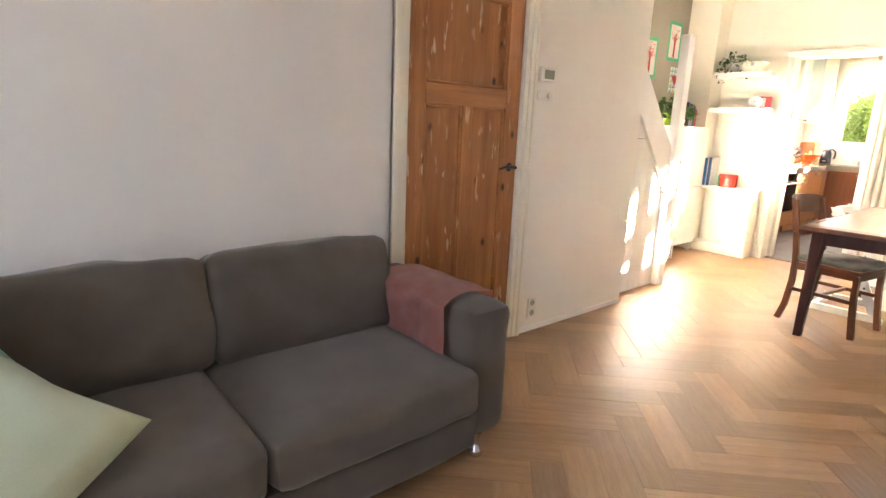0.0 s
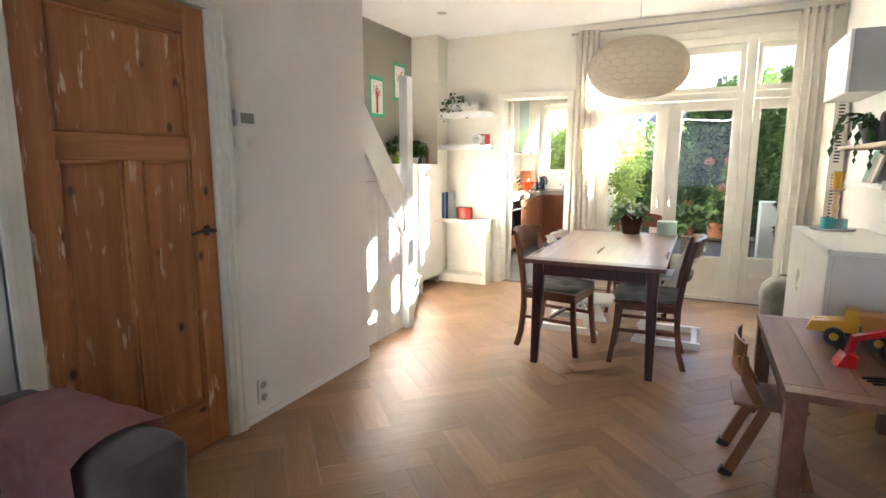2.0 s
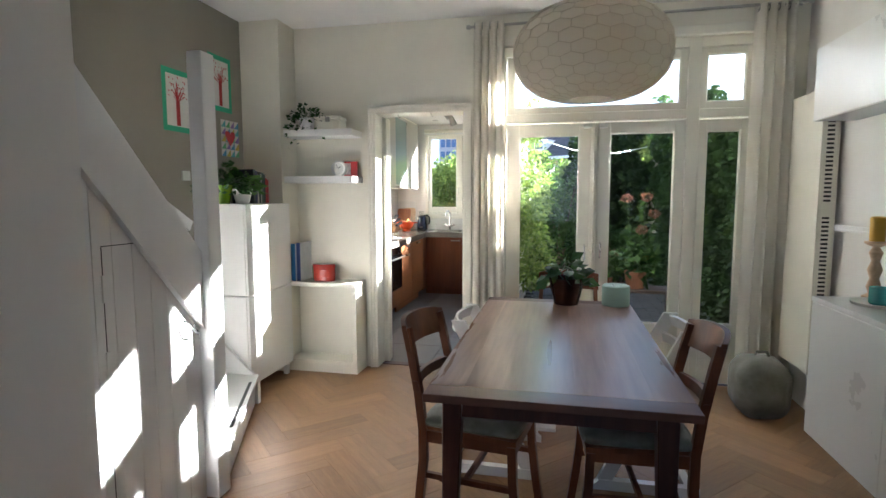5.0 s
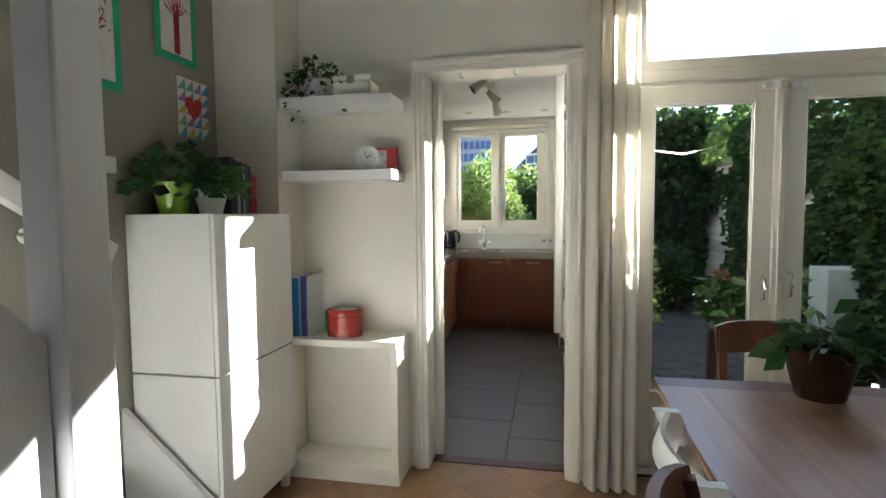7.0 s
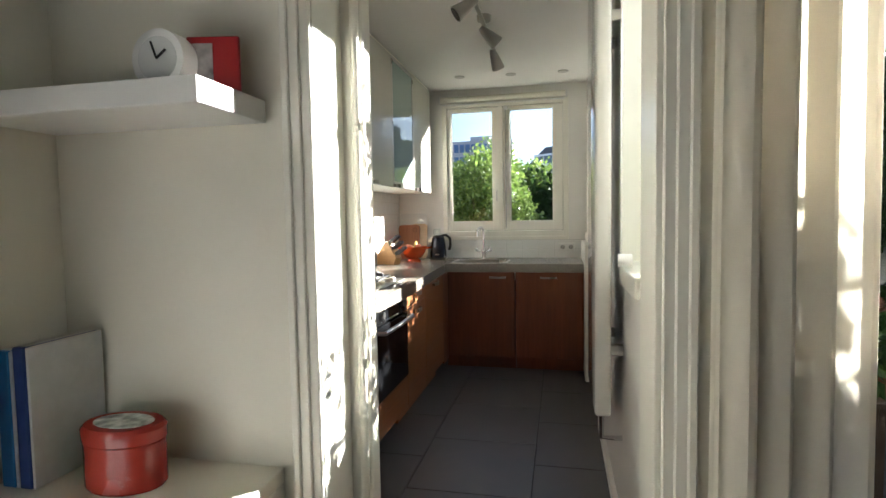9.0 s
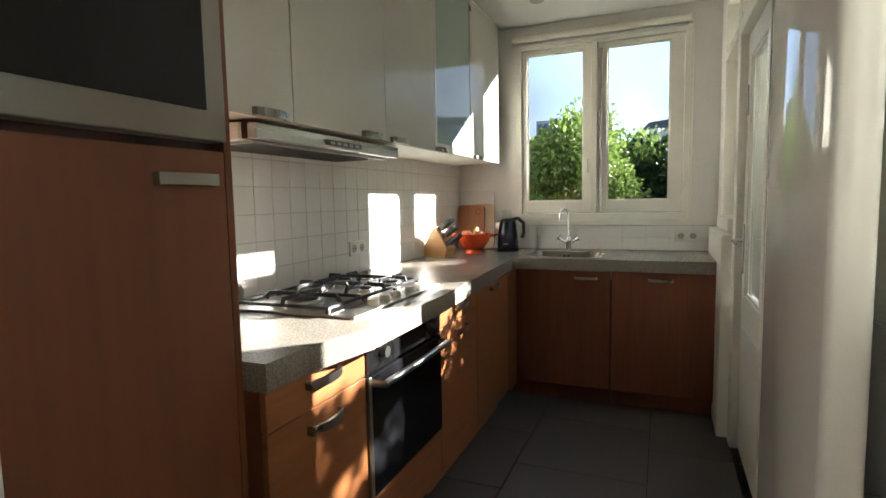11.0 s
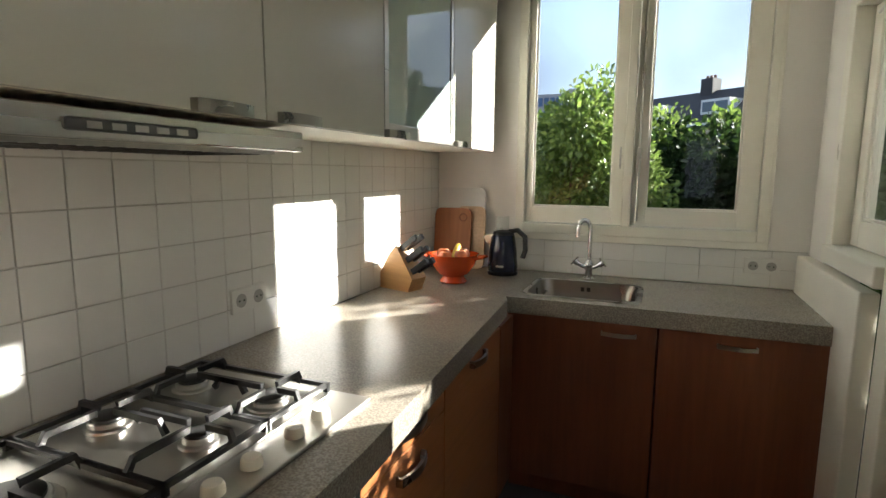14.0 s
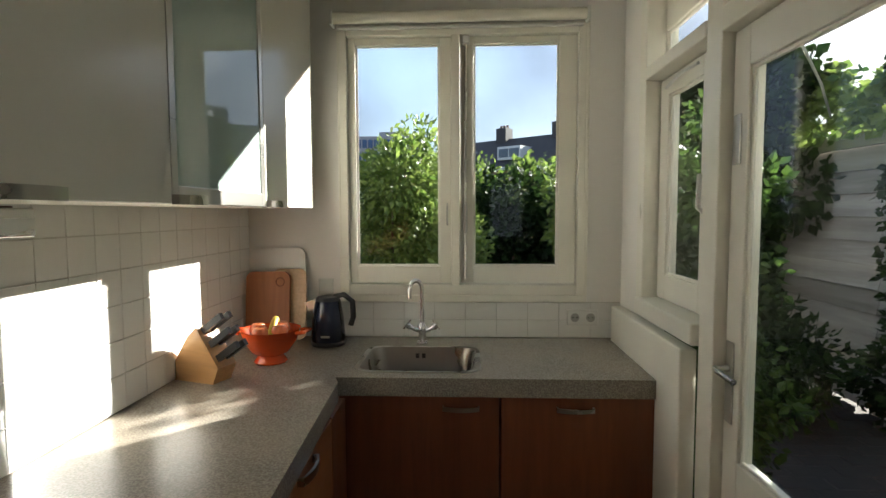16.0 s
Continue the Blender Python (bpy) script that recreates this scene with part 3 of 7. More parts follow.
for x0, x1, g0, g1 in ((-2.588, -2.094, -2.553, -2.148), (-2.05, -1.497, -1.986, -1.581)):
    leaf(kw, "sash", x0, x1, 1.175, 2.348, g0, g1, 1.257, 2.316, None, 11.03, 11.075, "casement sash")
part("espagnolette", tube(bmesh.new(), [(-2.025, 11.018, 1.20), (-2.025, 11.018, 2.33)], 0.006, 8), M_STEEL, kw, "steel espagnolette bolt")
part("bolt_case", box(-2.035, -2.015, 11.005, 11.03, 1.42, 1.56, 0.004), M_STEEL, kw)
part("keeper", box(-2.04, -2.005, 11.0, 11.03, 2.31, 2.345, 0.004), M_PLASTIC, kw)
part("pull", tube(bmesh.new(), [(-2.112, 11.03, 1.46), (-2.112, 11.008, 1.47), (-2.112, 11.008, 1.55), (-2.112, 11.03, 1.56)], 0.005, 8), M_STEEL, kw, "small steel pull")
rb = thing("roller_blind", "rolled-up white roller blind above the kitchen window", "blind", (-2.05, 10.98, 2.39), group="roller blinds")
part("roll", cyl(bmesh.new(), (-2.64, 10.975, 2.425), (-1.47, 10.975, 2.425), 0.026, 20), M_CREAM, rb)
part("bracket", box(-2.655, -2.64, 10.95, 11.02, 2.39, 2.455, 0.003), M_PLASTIC, rb)
part("bracket", box(-1.47, -1.455, 10.95, 11.02, 2.39, 2.455, 0.003), M_PLASTIC, rb)
part("bottom_bar", box(-2.63, -1.48, 10.985, 11.0, 2.375, 2.39, 0.003), M_PLASTIC, rb)


def leaf_y(parent, name, y0, y1, z0, z1, gy0, gy1, gz0, gz1, x0, x1, label="", low=None):
    """A glazed leaf in a wall along y."""
    t = part(name, bmesh.new(), M_TRIM, parent, label, soft=False)
    for nm, a, b, c, d in (("stile", y0, gy0, z0, z1), ("stile", gy1, y1, z0, z1), ("bottom_rail", gy0, gy1, z0, gz0), ("top_rail", gy0, gy1, gz1, z1)):
        part(nm, box(x0, x1, a, b, c, d, 0.003), M_TRIM, t)
    pn = part("pane", box((x0 + x1) / 2, (x0 + x1) / 2 + 0.004, gy0 - 0.004, gy1 + 0.004, gz0 - 0.004, gz1 + 0.004), M_PANE, t, soft=False)
    pn.visible_shadow = False
    bd = bmesh.new()
    for a, b, c, d in ((gy0, gy0 + 0.012, gz0, gz1), (gy1 - 0.012, gy1, gz0, gz1), (gy0 + 0.012, gy1 - 0.012, gz0, gz0 + 0.012), (gy0 + 0.012, gy1 - 0.012, gz1 - 0.012, gz1)):
        bx(bd, x0 + 0.008, x0 + 0.018, a, b, c, d, 0.003, 1)
    part("bead", bd, M_TRIM, t)
    if low:
        part("field", box(x0 - 0.006, x0 + 0.001, gy0 + 0.03, gy1 - 0.03, low[0], low[1], 0.004), M_TRIM, t)
    return t


ke = thing("window_3", "cream painted kitchen side window and garden door frame", "window", (-1.2, 9.9, 0), kind="structure")
for y0, y1, z0 in ((9.24, 9.29, 0), (10.045, 10.145, 0), (10.70, 10.78, 1.09)):
    part("post", box(-1.285, -1.157, y0, y1, z0, 2.42, 0.004), M_TRIM, ke)
part("head", box(-1.285, -1.15, 9.29, 10.70, 2.38, 2.42, 0.004), M_TRIM, ke)
part("beam", box(-1.29, -1.15, 9.29, 10.045, 2.03, 2.10, 0.005), M_TRIM, ke)
part("beam", box(-1.29, -1.15, 10.145, 10.70, 2.05, 2.10, 0.005), M_TRIM, ke)
part("sill", box(-1.31, -1.15, 10.145, 10.72, 1.09, 1.16, 0.006), M_TRIM, ke)
gdoor = leaf_y(ke, "door_leaf", 9.295, 10.04, 0.02, 2.025, 9.41, 9.955, 0.80, 1.915, -1.25, -1.205, "glazed kitchen garden door, closed", (0.14, 0.66))
part("lower_panel", box(-1.24, -1.215, 9.38, 9.97, 0.15, 0.75), M_TRIM, gdoor)
sw = leaf_y(ke, "side_sash", 10.15, 10.695, 1.165, 2.045, 10.302, 10.612, 1.265, 1.978, -1.225, -1.18, "small side sash")
leaf_y(ke, "fanlight", 10.15, 10.695, 2.105, 2.375, 10.30, 10.69, 2.11, 2.245, -1.21, -1.175, "side fanlight")
leaf_y(ke, "fanlight", 9.295, 10.04, 2.105, 2.375, 9.42, 9.98, 2.14, 2.35, -1.21, -1.175, "fanlight over the door")
for z, h in ((1.02, 0.24), (1.72, 0.14)):
    part("lock_plate", box(-1.256, -1.25, 9.985, 10.025, z - h / 2, z + h / 2, 0.002), M_STEEL, gdoor, "steel lock plate")
part("handle", tube(bmesh.new(), [(-1.25, 10.005, 1.06), (-1.295, 10.005, 1.06), (-1.30, 9.98, 1.06), (-1.298, 9.89, 1.055)], 0.009, 10), M_STEEL, gdoor, "steel lever handle")
part("stay", tube(bmesh.new(), [(-1.235, 10.32, 2.02), (-1.25, 10.42, 2.015), (-1.24, 10.60, 2.0)], 0.006, 8), M_PLASTIC, sw, "white window stay")
part("catch", tube(bmesh.new(), [(-1.225, 10.23, 1.50), (-1.26, 10.235, 1.53), (-1.255, 10.24, 1.64)], 0.009, 8), M_PLASTIC, sw, "white sash catch")
structure("low_panel", box(-1.335, -1.28, 10.16, 10.98, 0.0, 1.075, 0.006), M_TRIM, "white boxed-in panel under the kitchen side window", "panel")
nw = thing("window_4", "cream painted kitchen window beside the doorway", "window", (-1.2, 7.6, 1.06), kind="structure")
part("post", prism(bmesh.new(), [(-1.29, 7.52), (-1.08, 7.52), (-1.08, 7.60), (-1.29, 7.54)], "z", 1.125, 2.42), M_TRIM, nw)
part("post", prism(bmesh.new(), [(-1.29, 8.05), (-1.125, 8.185), (-1.125, 8.22), (-1.29, 8.22)], "z", 1.125, 2.42), M_TRIM, nw)
part("head", box(-1.285, -1.08, 7.56, 8.185, 2.36, 2.42, 0.004), M_TRIM, nw)
part("sill", box(-1.315, -1.08, 7.50, 7.93, 1.06, 1.125, 0.006), M_TRIM, nw)
part("sill", box(-1.28, -1.08, 7.93, 8.22, 1.06, 1.125, 0.006), M_TRIM, nw)
leaf_y(nw, "sash", 7.605, 8.21, 1.13, 2.355, 7.64, 8.178, 1.165, 2.31, -1.125, -1.09, "fixed sash")
ch = thing("blind_chain", "white ball chain of a roller blind with its wall holder", "blind chain", (-1.31, 7.82, 1.14))
bm = bmesh.new()
for i in range(130):
    bmesh.ops.create_icosphere(bm, subdivisions=1, radius=0.0035, matrix=Matrix.Translation((-1.318, 7.83, 1.16 + i * 0.0085)))
part("beads", bm, M_PLASTIC, ch)
bm = cyl(bmesh.new(), (-1.33, 7.815, 1.15), (-1.283, 7.815, 1.15), 0.022, 16)
part("holder", bm, M_PLASTIC, ch)


# ---- stairs ----
sp = thing("stair_panel", "white painted boarded stair side with a hatch", "stair panel", (-2.2, 4.6, 0), kind="structure")


def string_z(y):
    return 1.53 - 1.165 * (y - 4.352)


edges = [4.20, 4.30, 4.416, 4.503, 4.597, 4.684, 4.772, 4.862, 4.968]
for a, b in zip(edges, edges[1:]):
    part("board", prism(bmesh.new(), [(a + 0.0015, 0.0), (b - 0.0015, 0.0), (b - 0.0015, string_z(b) + 0.06), (a + 0.0015, string_z(a) + 0.06)], "x", -2.225, -2.2), M_WHITEWOOD, sp, soft=False)
part("backing", prism(bmesh.new(), [(4.2, 0.0), (4.968, 0.0), (4.968, string_z(4.968)), (4.2, string_z(4.2))], "x", -2.25, -2.228), M_GROUT, sp, soft=False)
hatch = part("hatch_edge", box(-2.2, -2.1985, 4.455, 4.458, 0.02, 1.235), M_BLACK, sp, "dark gap round the hatch")
part("hatch_top", box(-2.2, -2.1985, 4.458, 4.604, 1.232, 1.235), M_BLACK, hatch)
for z in (1.08, 0.80):
    part("hinge", box(-2.2, -2.192, 4.448, 4.466, z - 0.05, z + 0.05, 0.002), M_WHITEWOOD, sp, "painted hatch hinge")
part("rope_pull", tube(bmesh.new(), [(-2.195, 4.855, 0.875), (-2.17, 4.86, 0.86), (-2.16, 4.885, 0.82), (-2.168, 4.92, 0.80), (-2.19, 4.935, 0.815), (-2.18, 4.90, 0.85)], 0.004, 6), M_BLACK, sp, "black cord pull loop")
stairs = thing("staircase", "white painted winding staircase with boarded string and newel", "stairs", (-2.6, 5.4, 0), kind="structure")
part("string", prism(bmesh.new(), [(4.05, string_z(4.05)), (4.968, string_z(4.968)), (4.968, 1.165), (4.35, 1.868), (4.05, 2.21)], "x", -2.215, -2.172), M_WHITEWOOD, stairs)
part("newel_post", box(-2.212, -2.138, 4.972, 5.064, 0, 2.045, 0.006), M_WHITEWOOD, stairs)
part("tread", prism(bmesh.new(), [(-2.25, 5.10), (-2.16, 5.105), (-2.60, 6.085), (-3.07, 6.085), (-3.07, 5.10)], "z", 0.17, 0.20), M_WHITEWOOD, stairs)
part("riser", prism(bmesh.new(), [(-2.27, 5.11), (-2.19, 5.105), (-2.63, 6.085), (-3.0, 6.085)], "z", 0.0, 0.17), M_WHITEWOOD, stairs)
part("grip_strip", prism(bmesh.new(), [(-2.285, 5.28), (-2.27, 5.29), (-2.555, 5.93), (-2.57, 5.92)], "z", 0.2, 0.2035), M_BLACK, stairs, "black anti-slip strip")
part("tread", prism(bmesh.new(), [(-2.25, 5.10), (-3.07, 5.98), (-3.07, 5.10)], "z", 0.37, 0.40), M_WHITEWOOD, stairs)
part("riser", prism(bmesh.new(), [(-2.30, 5.105), (-3.07, 5.93), (-3.07, 5.105)], "z", 0.20, 0.37), M_WHITEWOOD, stairs)
for i in range(7):
    part("tread", box(-3.07, -2.22, 5.10 - 0.2 * (i + 1) - 0.02, 5.10 - 0.2 * i + 0.02, 0.58 + 0.2 * i, 0.61 + 0.2 * i, 0.004), M_WHITEWOOD, stairs)
    part("riser", box(-3.07, -2.22, 5.085 - 0.2 * i, 5.10 - 0.2 * i, 0.38 + 0.2 * i, 0.58 + 0.2 * i), M_WHITEWOOD, stairs)
part("skirting", prism(bmesh.new(), [(-3.07, 0.0), (-2.62, 0.0), (-2.60, 0.19), (-2.66, 0.235), (-3.07, 0.60)], "y", 6.06, 6.085), M_WHITEWOOD, stairs)
part("end_block", box(-2.64, -2.59, 6.055, 6.09, 0, 0.19, 0.004), M_WHITEWOOD, stairs)
part("handrail", beam(bmesh.new(), [(-3.02, 5.99, 1.22), (-3.02, 5.6, 1.45), (-3.02, 4.4, 2.15)], 0.045, 0.07), M_WHITEWOOD, stairs)
hk = part("rail_bracket", tube(bmesh.new(), [(-3.068, 5.70, 1.30), (-3.03, 5.70, 1.305), (-3.02, 5.70, 1.36)], 0.009, 10), M_CHROME, stairs, "chrome handrail bracket")
part("rose", cyl(bmesh.new(), (-3.07, 5.70, 1.30), (-3.062, 5.70, 1.30), 0.026, 16), M_CHROME, hk)
solid("light_switch", box(XS, XS + 0.012, 6.005, 6.083, 1.523, 1.587, 0.004), M_PLASTIC, "white plastic light switch on the greige wall", "switch")

# ---- sofa ----
sofa = thing("sofa", "grey brushed fabric two-seat sofa with chrome feet", "sofa", (-1.65, 1.0, 0))


def cushion(bm, x0, x1, y0, y1, z0, z1, r=0.05, puff=0.02, n=10, seed=0, wr=0.006):
    """A soft block: rounded, bulging, with slight creases."""
    bb = bmesh.new()
    bmesh.ops.create_cube(bb, size=2.0)
    bmesh.ops.subdivide_edges(bb, edges=bb.edges[:], cuts=n, use_grid_fill=True)
    hx, hy, hz = (x1 - x0) / 2, (y1 - y0) / 2, (z1 - z0) / 2
    for v in bb.verts:
        p = Vector((v.co.x * hx, v.co.y * hy, v.co.z * hz))
        c = Vector((max(-hx + r, min(hx - r, p.x)), max(-hy + r, min(hy - r, p.y)), max(-hz + r, min(hz - r, p.z))))
        d = p - c
        if d.length > 1e-6:
            p = c + d.normalized() * min(d.length, r)
        u, v2, w = v.co
        p += Vector((u * (1 - v2 * v2) * (1 - w * w), v2 * (1 - u * u) * (1 - w * w), w * (1 - u * u) * (1 - v2 * v2))) * puff
        q = Vector((p.x * 7 + seed * 3.1, p.y * 7, p.z * 7))
        p += noise.noise_vector(q) * wr
        v.co = p + Vector(((x0 + x1) / 2, (y0 + y1) / 2, (z0 + z1) / 2))
    me = bpy.data.meshes.new("tmp")
    bb.to_mesh(me)
    bb.free()
    bm.from_mesh(me)
    bpy.data.meshes.remove(me)
    return bm


def soft_part(name, bm, material, parent, label="", local=False):
    ob = part(name, bm, material, parent, label, local)
    for p in ob.data.polygons:
        p.use_smooth = True
    return ob


soft_part("base", cushion(bmesh.new(), -2.02, -1.20, -0.4, 1.95, 0.10, 0.27, 0.03, 0.0), M_SOFA, sofa)
soft_part("back", cushion(bmesh.new(), -2.04, -1.84, -0.4, 1.96, 0.12, 0.66, 0.06, 0.005), M_SOFA, sofa)
soft_part("arm", cushion(bmesh.new(), -2.04, -1.25, 1.93, 2.15, 0.10, 0.625, 0.045, 0.008, 12), M_SOFA, sofa)
soft_part("arm", cushion(bmesh.new(), -2.04, -1.25, -0.60, -0.38, 0.10, 0.625, 0.045, 0.008, 12), M_SOFA, sofa)
for i, (a, b) in enumerate(((1.165, 1.935), (0.385, 1.16), (-0.39, 0.38))):
    soft_part("seat_cushion", cushion(bmesh.new(), -1.90, -1.17, a, b, 0.255, 0.435, 0.05, 0.015, 12, i), M_SOFA, sofa)
for i, (a, b) in enumerate(((1.20, 1.93), (0.46, 1.195), (-0.38, 0.455))):
    bm = cushion(bmesh.new(), -0.10, 0.10, a, b, 0.0, 0.385, 0.04, 0.02, 16, i + 5, 0.013)
    bm.transform(pose(-1.80, 0, 0.415, 0, -15, 0))
    soft_part("back_cushion", bm, M_SOFA, sofa)
for x, y in ((-1.285, 2.02), (-1.97, 2.02), (-1.285, -0.5), (-1.97, -0.5)):
    part("foot", lathe(bmesh.new(), [(0.018, 0), (0.027, 0.008), (0.030, 0.022), (0.024, 0.038), (0.014, 0.052), (0.013, 0.075), (0.022, 0.108)], x, y, 16), M_CHROME, sofa, "chrome turned foot")

# throw over the arm
bm = bmesh.new()
NU, NV = 26, 18
grid = []
for i in range(NU + 1):
    row = []
    for j in range(NV + 1):
        u, v = i / NU, j / NV
        # profile across the arm: down inside, over the top, a little outside
        s = -0.24 + u * 0.54
        if s < 0:
            y, z = 1.918 - 0.012 * math.sin(v * 9) - 0.010, 0.632 + s
        elif s < 0.235:
            y, z = 1.915 + s, 0.640 + 0.012 * math.sin(s / 0.235 * math.pi)
        else:
            y, z = 2.163, 0.640 - (s - 0.235)
        x = -1.84 + v * (0.40 + 0.06 * u)
        x += 0.10 * (1 - u) * (v - 0.2)
        k = noise.noise_vector(Vector((x * 9, y * 9, z * 9)))
        f = 0.012 * math.sin(v * 22 + 3 * u) * (0.3 + 0.7 * (s < 0))
        row.append(bm.verts.new((x + k.x * 0.012, y + k.y * 0.006 - (abs(f) if s < 0 else 0), z + k.z * 0.006 + (abs(f) * 0.5 if 0 <= s < 0.235 else 0))))
    grid.append(row)
for i in range(NU):
    for j in range(NV):
        bm.faces.new((grid[i][j], grid[i + 1][j], grid[i + 1][j + 1], grid[i][j + 1]))
bmesh.ops.solidify(bm, geom=bm.faces[:], thickness=0.012)
bmesh.ops.recalc_face_normals(bm, faces=bm.faces[:])
ob = solid("throw_blanket", bm, M_PINK, "dusty pink knitted throw draped over the sofa arm", "blanket")


def pillow(name, at, size, rot, material, label):
    bm = bmesh.new()
    n = 14
    top, bot = [], []
    for side, store in ((1, top), (-1, bot)):
        for i in range(n + 1):
            row = []
            for j in range(n + 1):
                u, v = 2 * i / n - 1, 2 * j / n - 1
                pinch = 1 - 0.10 * (1 - abs(u * v)) * max(abs(u), abs(v)) ** 4
                h = 0.5 * size[2] * ((1 - u ** 4) * (1 - v ** 4)) ** 0.5
                k = noise.noise(Vector((u * 2.3, v * 2.3, side + at[0]))) * 0.014
                row.append(bm.verts.new((u * size[0] / 2 * pinch, v * size[1] / 2 * pinch, side * (h + k * (1 - max(abs(u), abs(v)) ** 6)))))
            store.append(row)
        for i in range(n):
            for j in range(n):
                f = (store[i][j], store[i + 1][j], store[i + 1][j + 1], store[i][j + 1])
                bm.faces.new(f if side > 0 else f[::-1])
    bmesh.ops.remove_doubles(bm, verts=bm.verts[:], dist=0.002)
    ob = new(name, mesh_of(name, bm, material))
    ob.matrix_basis = pose(*at) @ pose(0, 0, 0, 0, 0, rot[2]) @ pose(0, 0, 0, 0, rot[0], 0) @ pose(0, 0, 0, 0, 0, rot[1])
    for p in ob.data.polygons:
        p.use_smooth = True
    return tagged(ob, label, "cushion", "scatter cushions")


pillow("scatter_cushion", (-1.36, 0.59, 0.515), (0.46, 0.46, 0.16), (34, 48, -8), M_GREENCUSH, "pale green cotton scatter cushion with a pinched corner")
pillow("scatter_cushion", (-1.60, 0.42, 0.66), (0.44, 0.44, 0.15), (62, 30, -6), M_MINT, "mint green patterned scatter cushion on the sofa")

# wall fittings by the pine door
th = thing("thermostat", "white wall thermostat with a grey display", "thermostat", (XL, 3.20, 1.54))
part("case", box(XL, XL + 0.025, 3.135, 3.26, 1.542, 1.622, 0.006), M_PLASTIC, th)
part("display", box(XL + 0.025, XL + 0.027, 3.165, 3.25, 1.557, 1.607), paint("lcd", (0.25, 0.29, 0.22), 0.2, 0.05), th, "grey-green display")
lsw = thing("dimmer_switch", "white double wall switch with a dimmer knob", "switch", (XL, 3.19, 1.43))
part("plate", box(XL, XL + 0.012, 3.113, 3.265, 1.437, 1.496, 0.004), M_PLASTIC, lsw)
part("rocker", box(XL + 0.012, XL + 0.018, 3.125, 3.175, 1.445, 1.488, 0.003), M_PLASTIC, lsw)
part("knob", cyl(bmesh.new(), (XL + 0.01, 3.227, 1.466), (XL + 0.03, 3.227, 1.466), 0.017, 18), M_PLASTIC, lsw)


def socket(name, at, w, h, n, axis, material=M_PLASTIC, group="sockets", out=1):
    """A wall socket plate with n round wells."""
    t = thing(name, "white plastic wall socket on the wall", "socket", at, group=group)
    x, y, z = at
    if axis == "x":
        part("plate", box(min(x, x + out * 0.012), max(x, x + out * 0.012), y - w / 2, y + w / 2, z, z + h, 0.004), material, t)
    else:
        part("plate", box(x - w / 2, x + w / 2, min(y, y + out * 0.012), max(y, y + out * 0.012), z, z + h, 0.004), material, t)
    for i in range(n):
        o = (i - (n - 1) / 2) * (w / max(n, 1))
        vert = n == 2 and h > w
        c = Vector((x, y, z + h / 2)) + (Vector((0, 0, (i - 0.5) * h / 2)) if vert else (Vector((0, o, 0)) if axis == "x" else Vector((o, 0, 0))))
        d = Vector((out, 0, 0)) if axis == "x" else Vector((0, out, 0))
        well = part("well", tube(bmesh.new(), [c + d * 0.012, c + d * 0.0135], 0.021, 20), paint("socket_well", (0.38, 0.37, 0.345), 0.4), t)
        e = Vector((0, 0.0095, 0)) if axis == "x" else Vector((0.0095, 0, 0))
        for s in (-1, 1):
            part("hole", tube(bmesh.new(), [c + d * 0.0135 + e * s, c + d * 0.0145 + e * s], 0.0032, 8), M_BLACK, well)
    return t


socket("wall_socket", (XL, 3.232, 0.09), 0.075, 0.135, 2, "x")

# ---- white cabinet and shelves by the stairs ----
cab = thing("tall_cabinet", "white two-section cabinet on short legs beside the stairs", "cabinet", (-2.87, 6.41, 0))
for z0, z1 in ((0.10, 0.727), (0.733, 1.365)):
    bd = part("body", box(-3.06, -2.69, 6.112, 6.715, z0, z1, 0.002), M_WHITE, cab)
    part("door", box(-2.688, -2.67, 6.113, 6.714, z0 + 0.001, z1 - 0.001, 0.002), M_WHITE, cab, "flat white door")
for x in (-3.03, -2.72):
    for y in (6.14, 6.69):
        part("leg", box(x - 0.018, x + 0.018, y - 0.018, y + 0.018, 0, 0.10, 0.003), M_WHITE, cab)
for nm, z in (("wall_shelf", 1.885), ("wall_shelf", 1.525)):
    sh = thing(nm, "thick white floating shelf in the niche", "shelf", (-2.45, 6.88, z), group="niche shelves")
    part("board", box(-2.735, -2.165, 6.773, 7.0, z, z + 0.05, 0.003), M_WHITE, sh)
    part("front_edge", box(-2.735, -2.165, 6.765, 6.773, z, z + 0.05, 0.002), M_WHITE, sh)
nook = thing("low_niche_cabinet", "cream open low cabinet with a thick top beside the doorway", "cabinet", (-2.43, 6.88, 0))
part("top", box(-2.735, -2.15, 6.755, 7.0, 0.70, 0.735, 0.003), M_CREAM, nook)
part("side", box(-2.185, -2.15, 6.765, 7.0, 0.06, 0.70, 0.003), M_CREAM, nook)
part("back", box(-2.735, -2.185, 6.975, 7.0, 0.10, 0.70), M_CREAM, nook)
part("floor_board", box(-2.735, -2.185, 6.765, 6.975, 0.06, 0.10, 0.003), M_CREAM, nook)
part("plinth", box(-2.735, -2.15, 6.775, 7.0, 0.0, 0.06, 0.003), M_CREAM, nook)

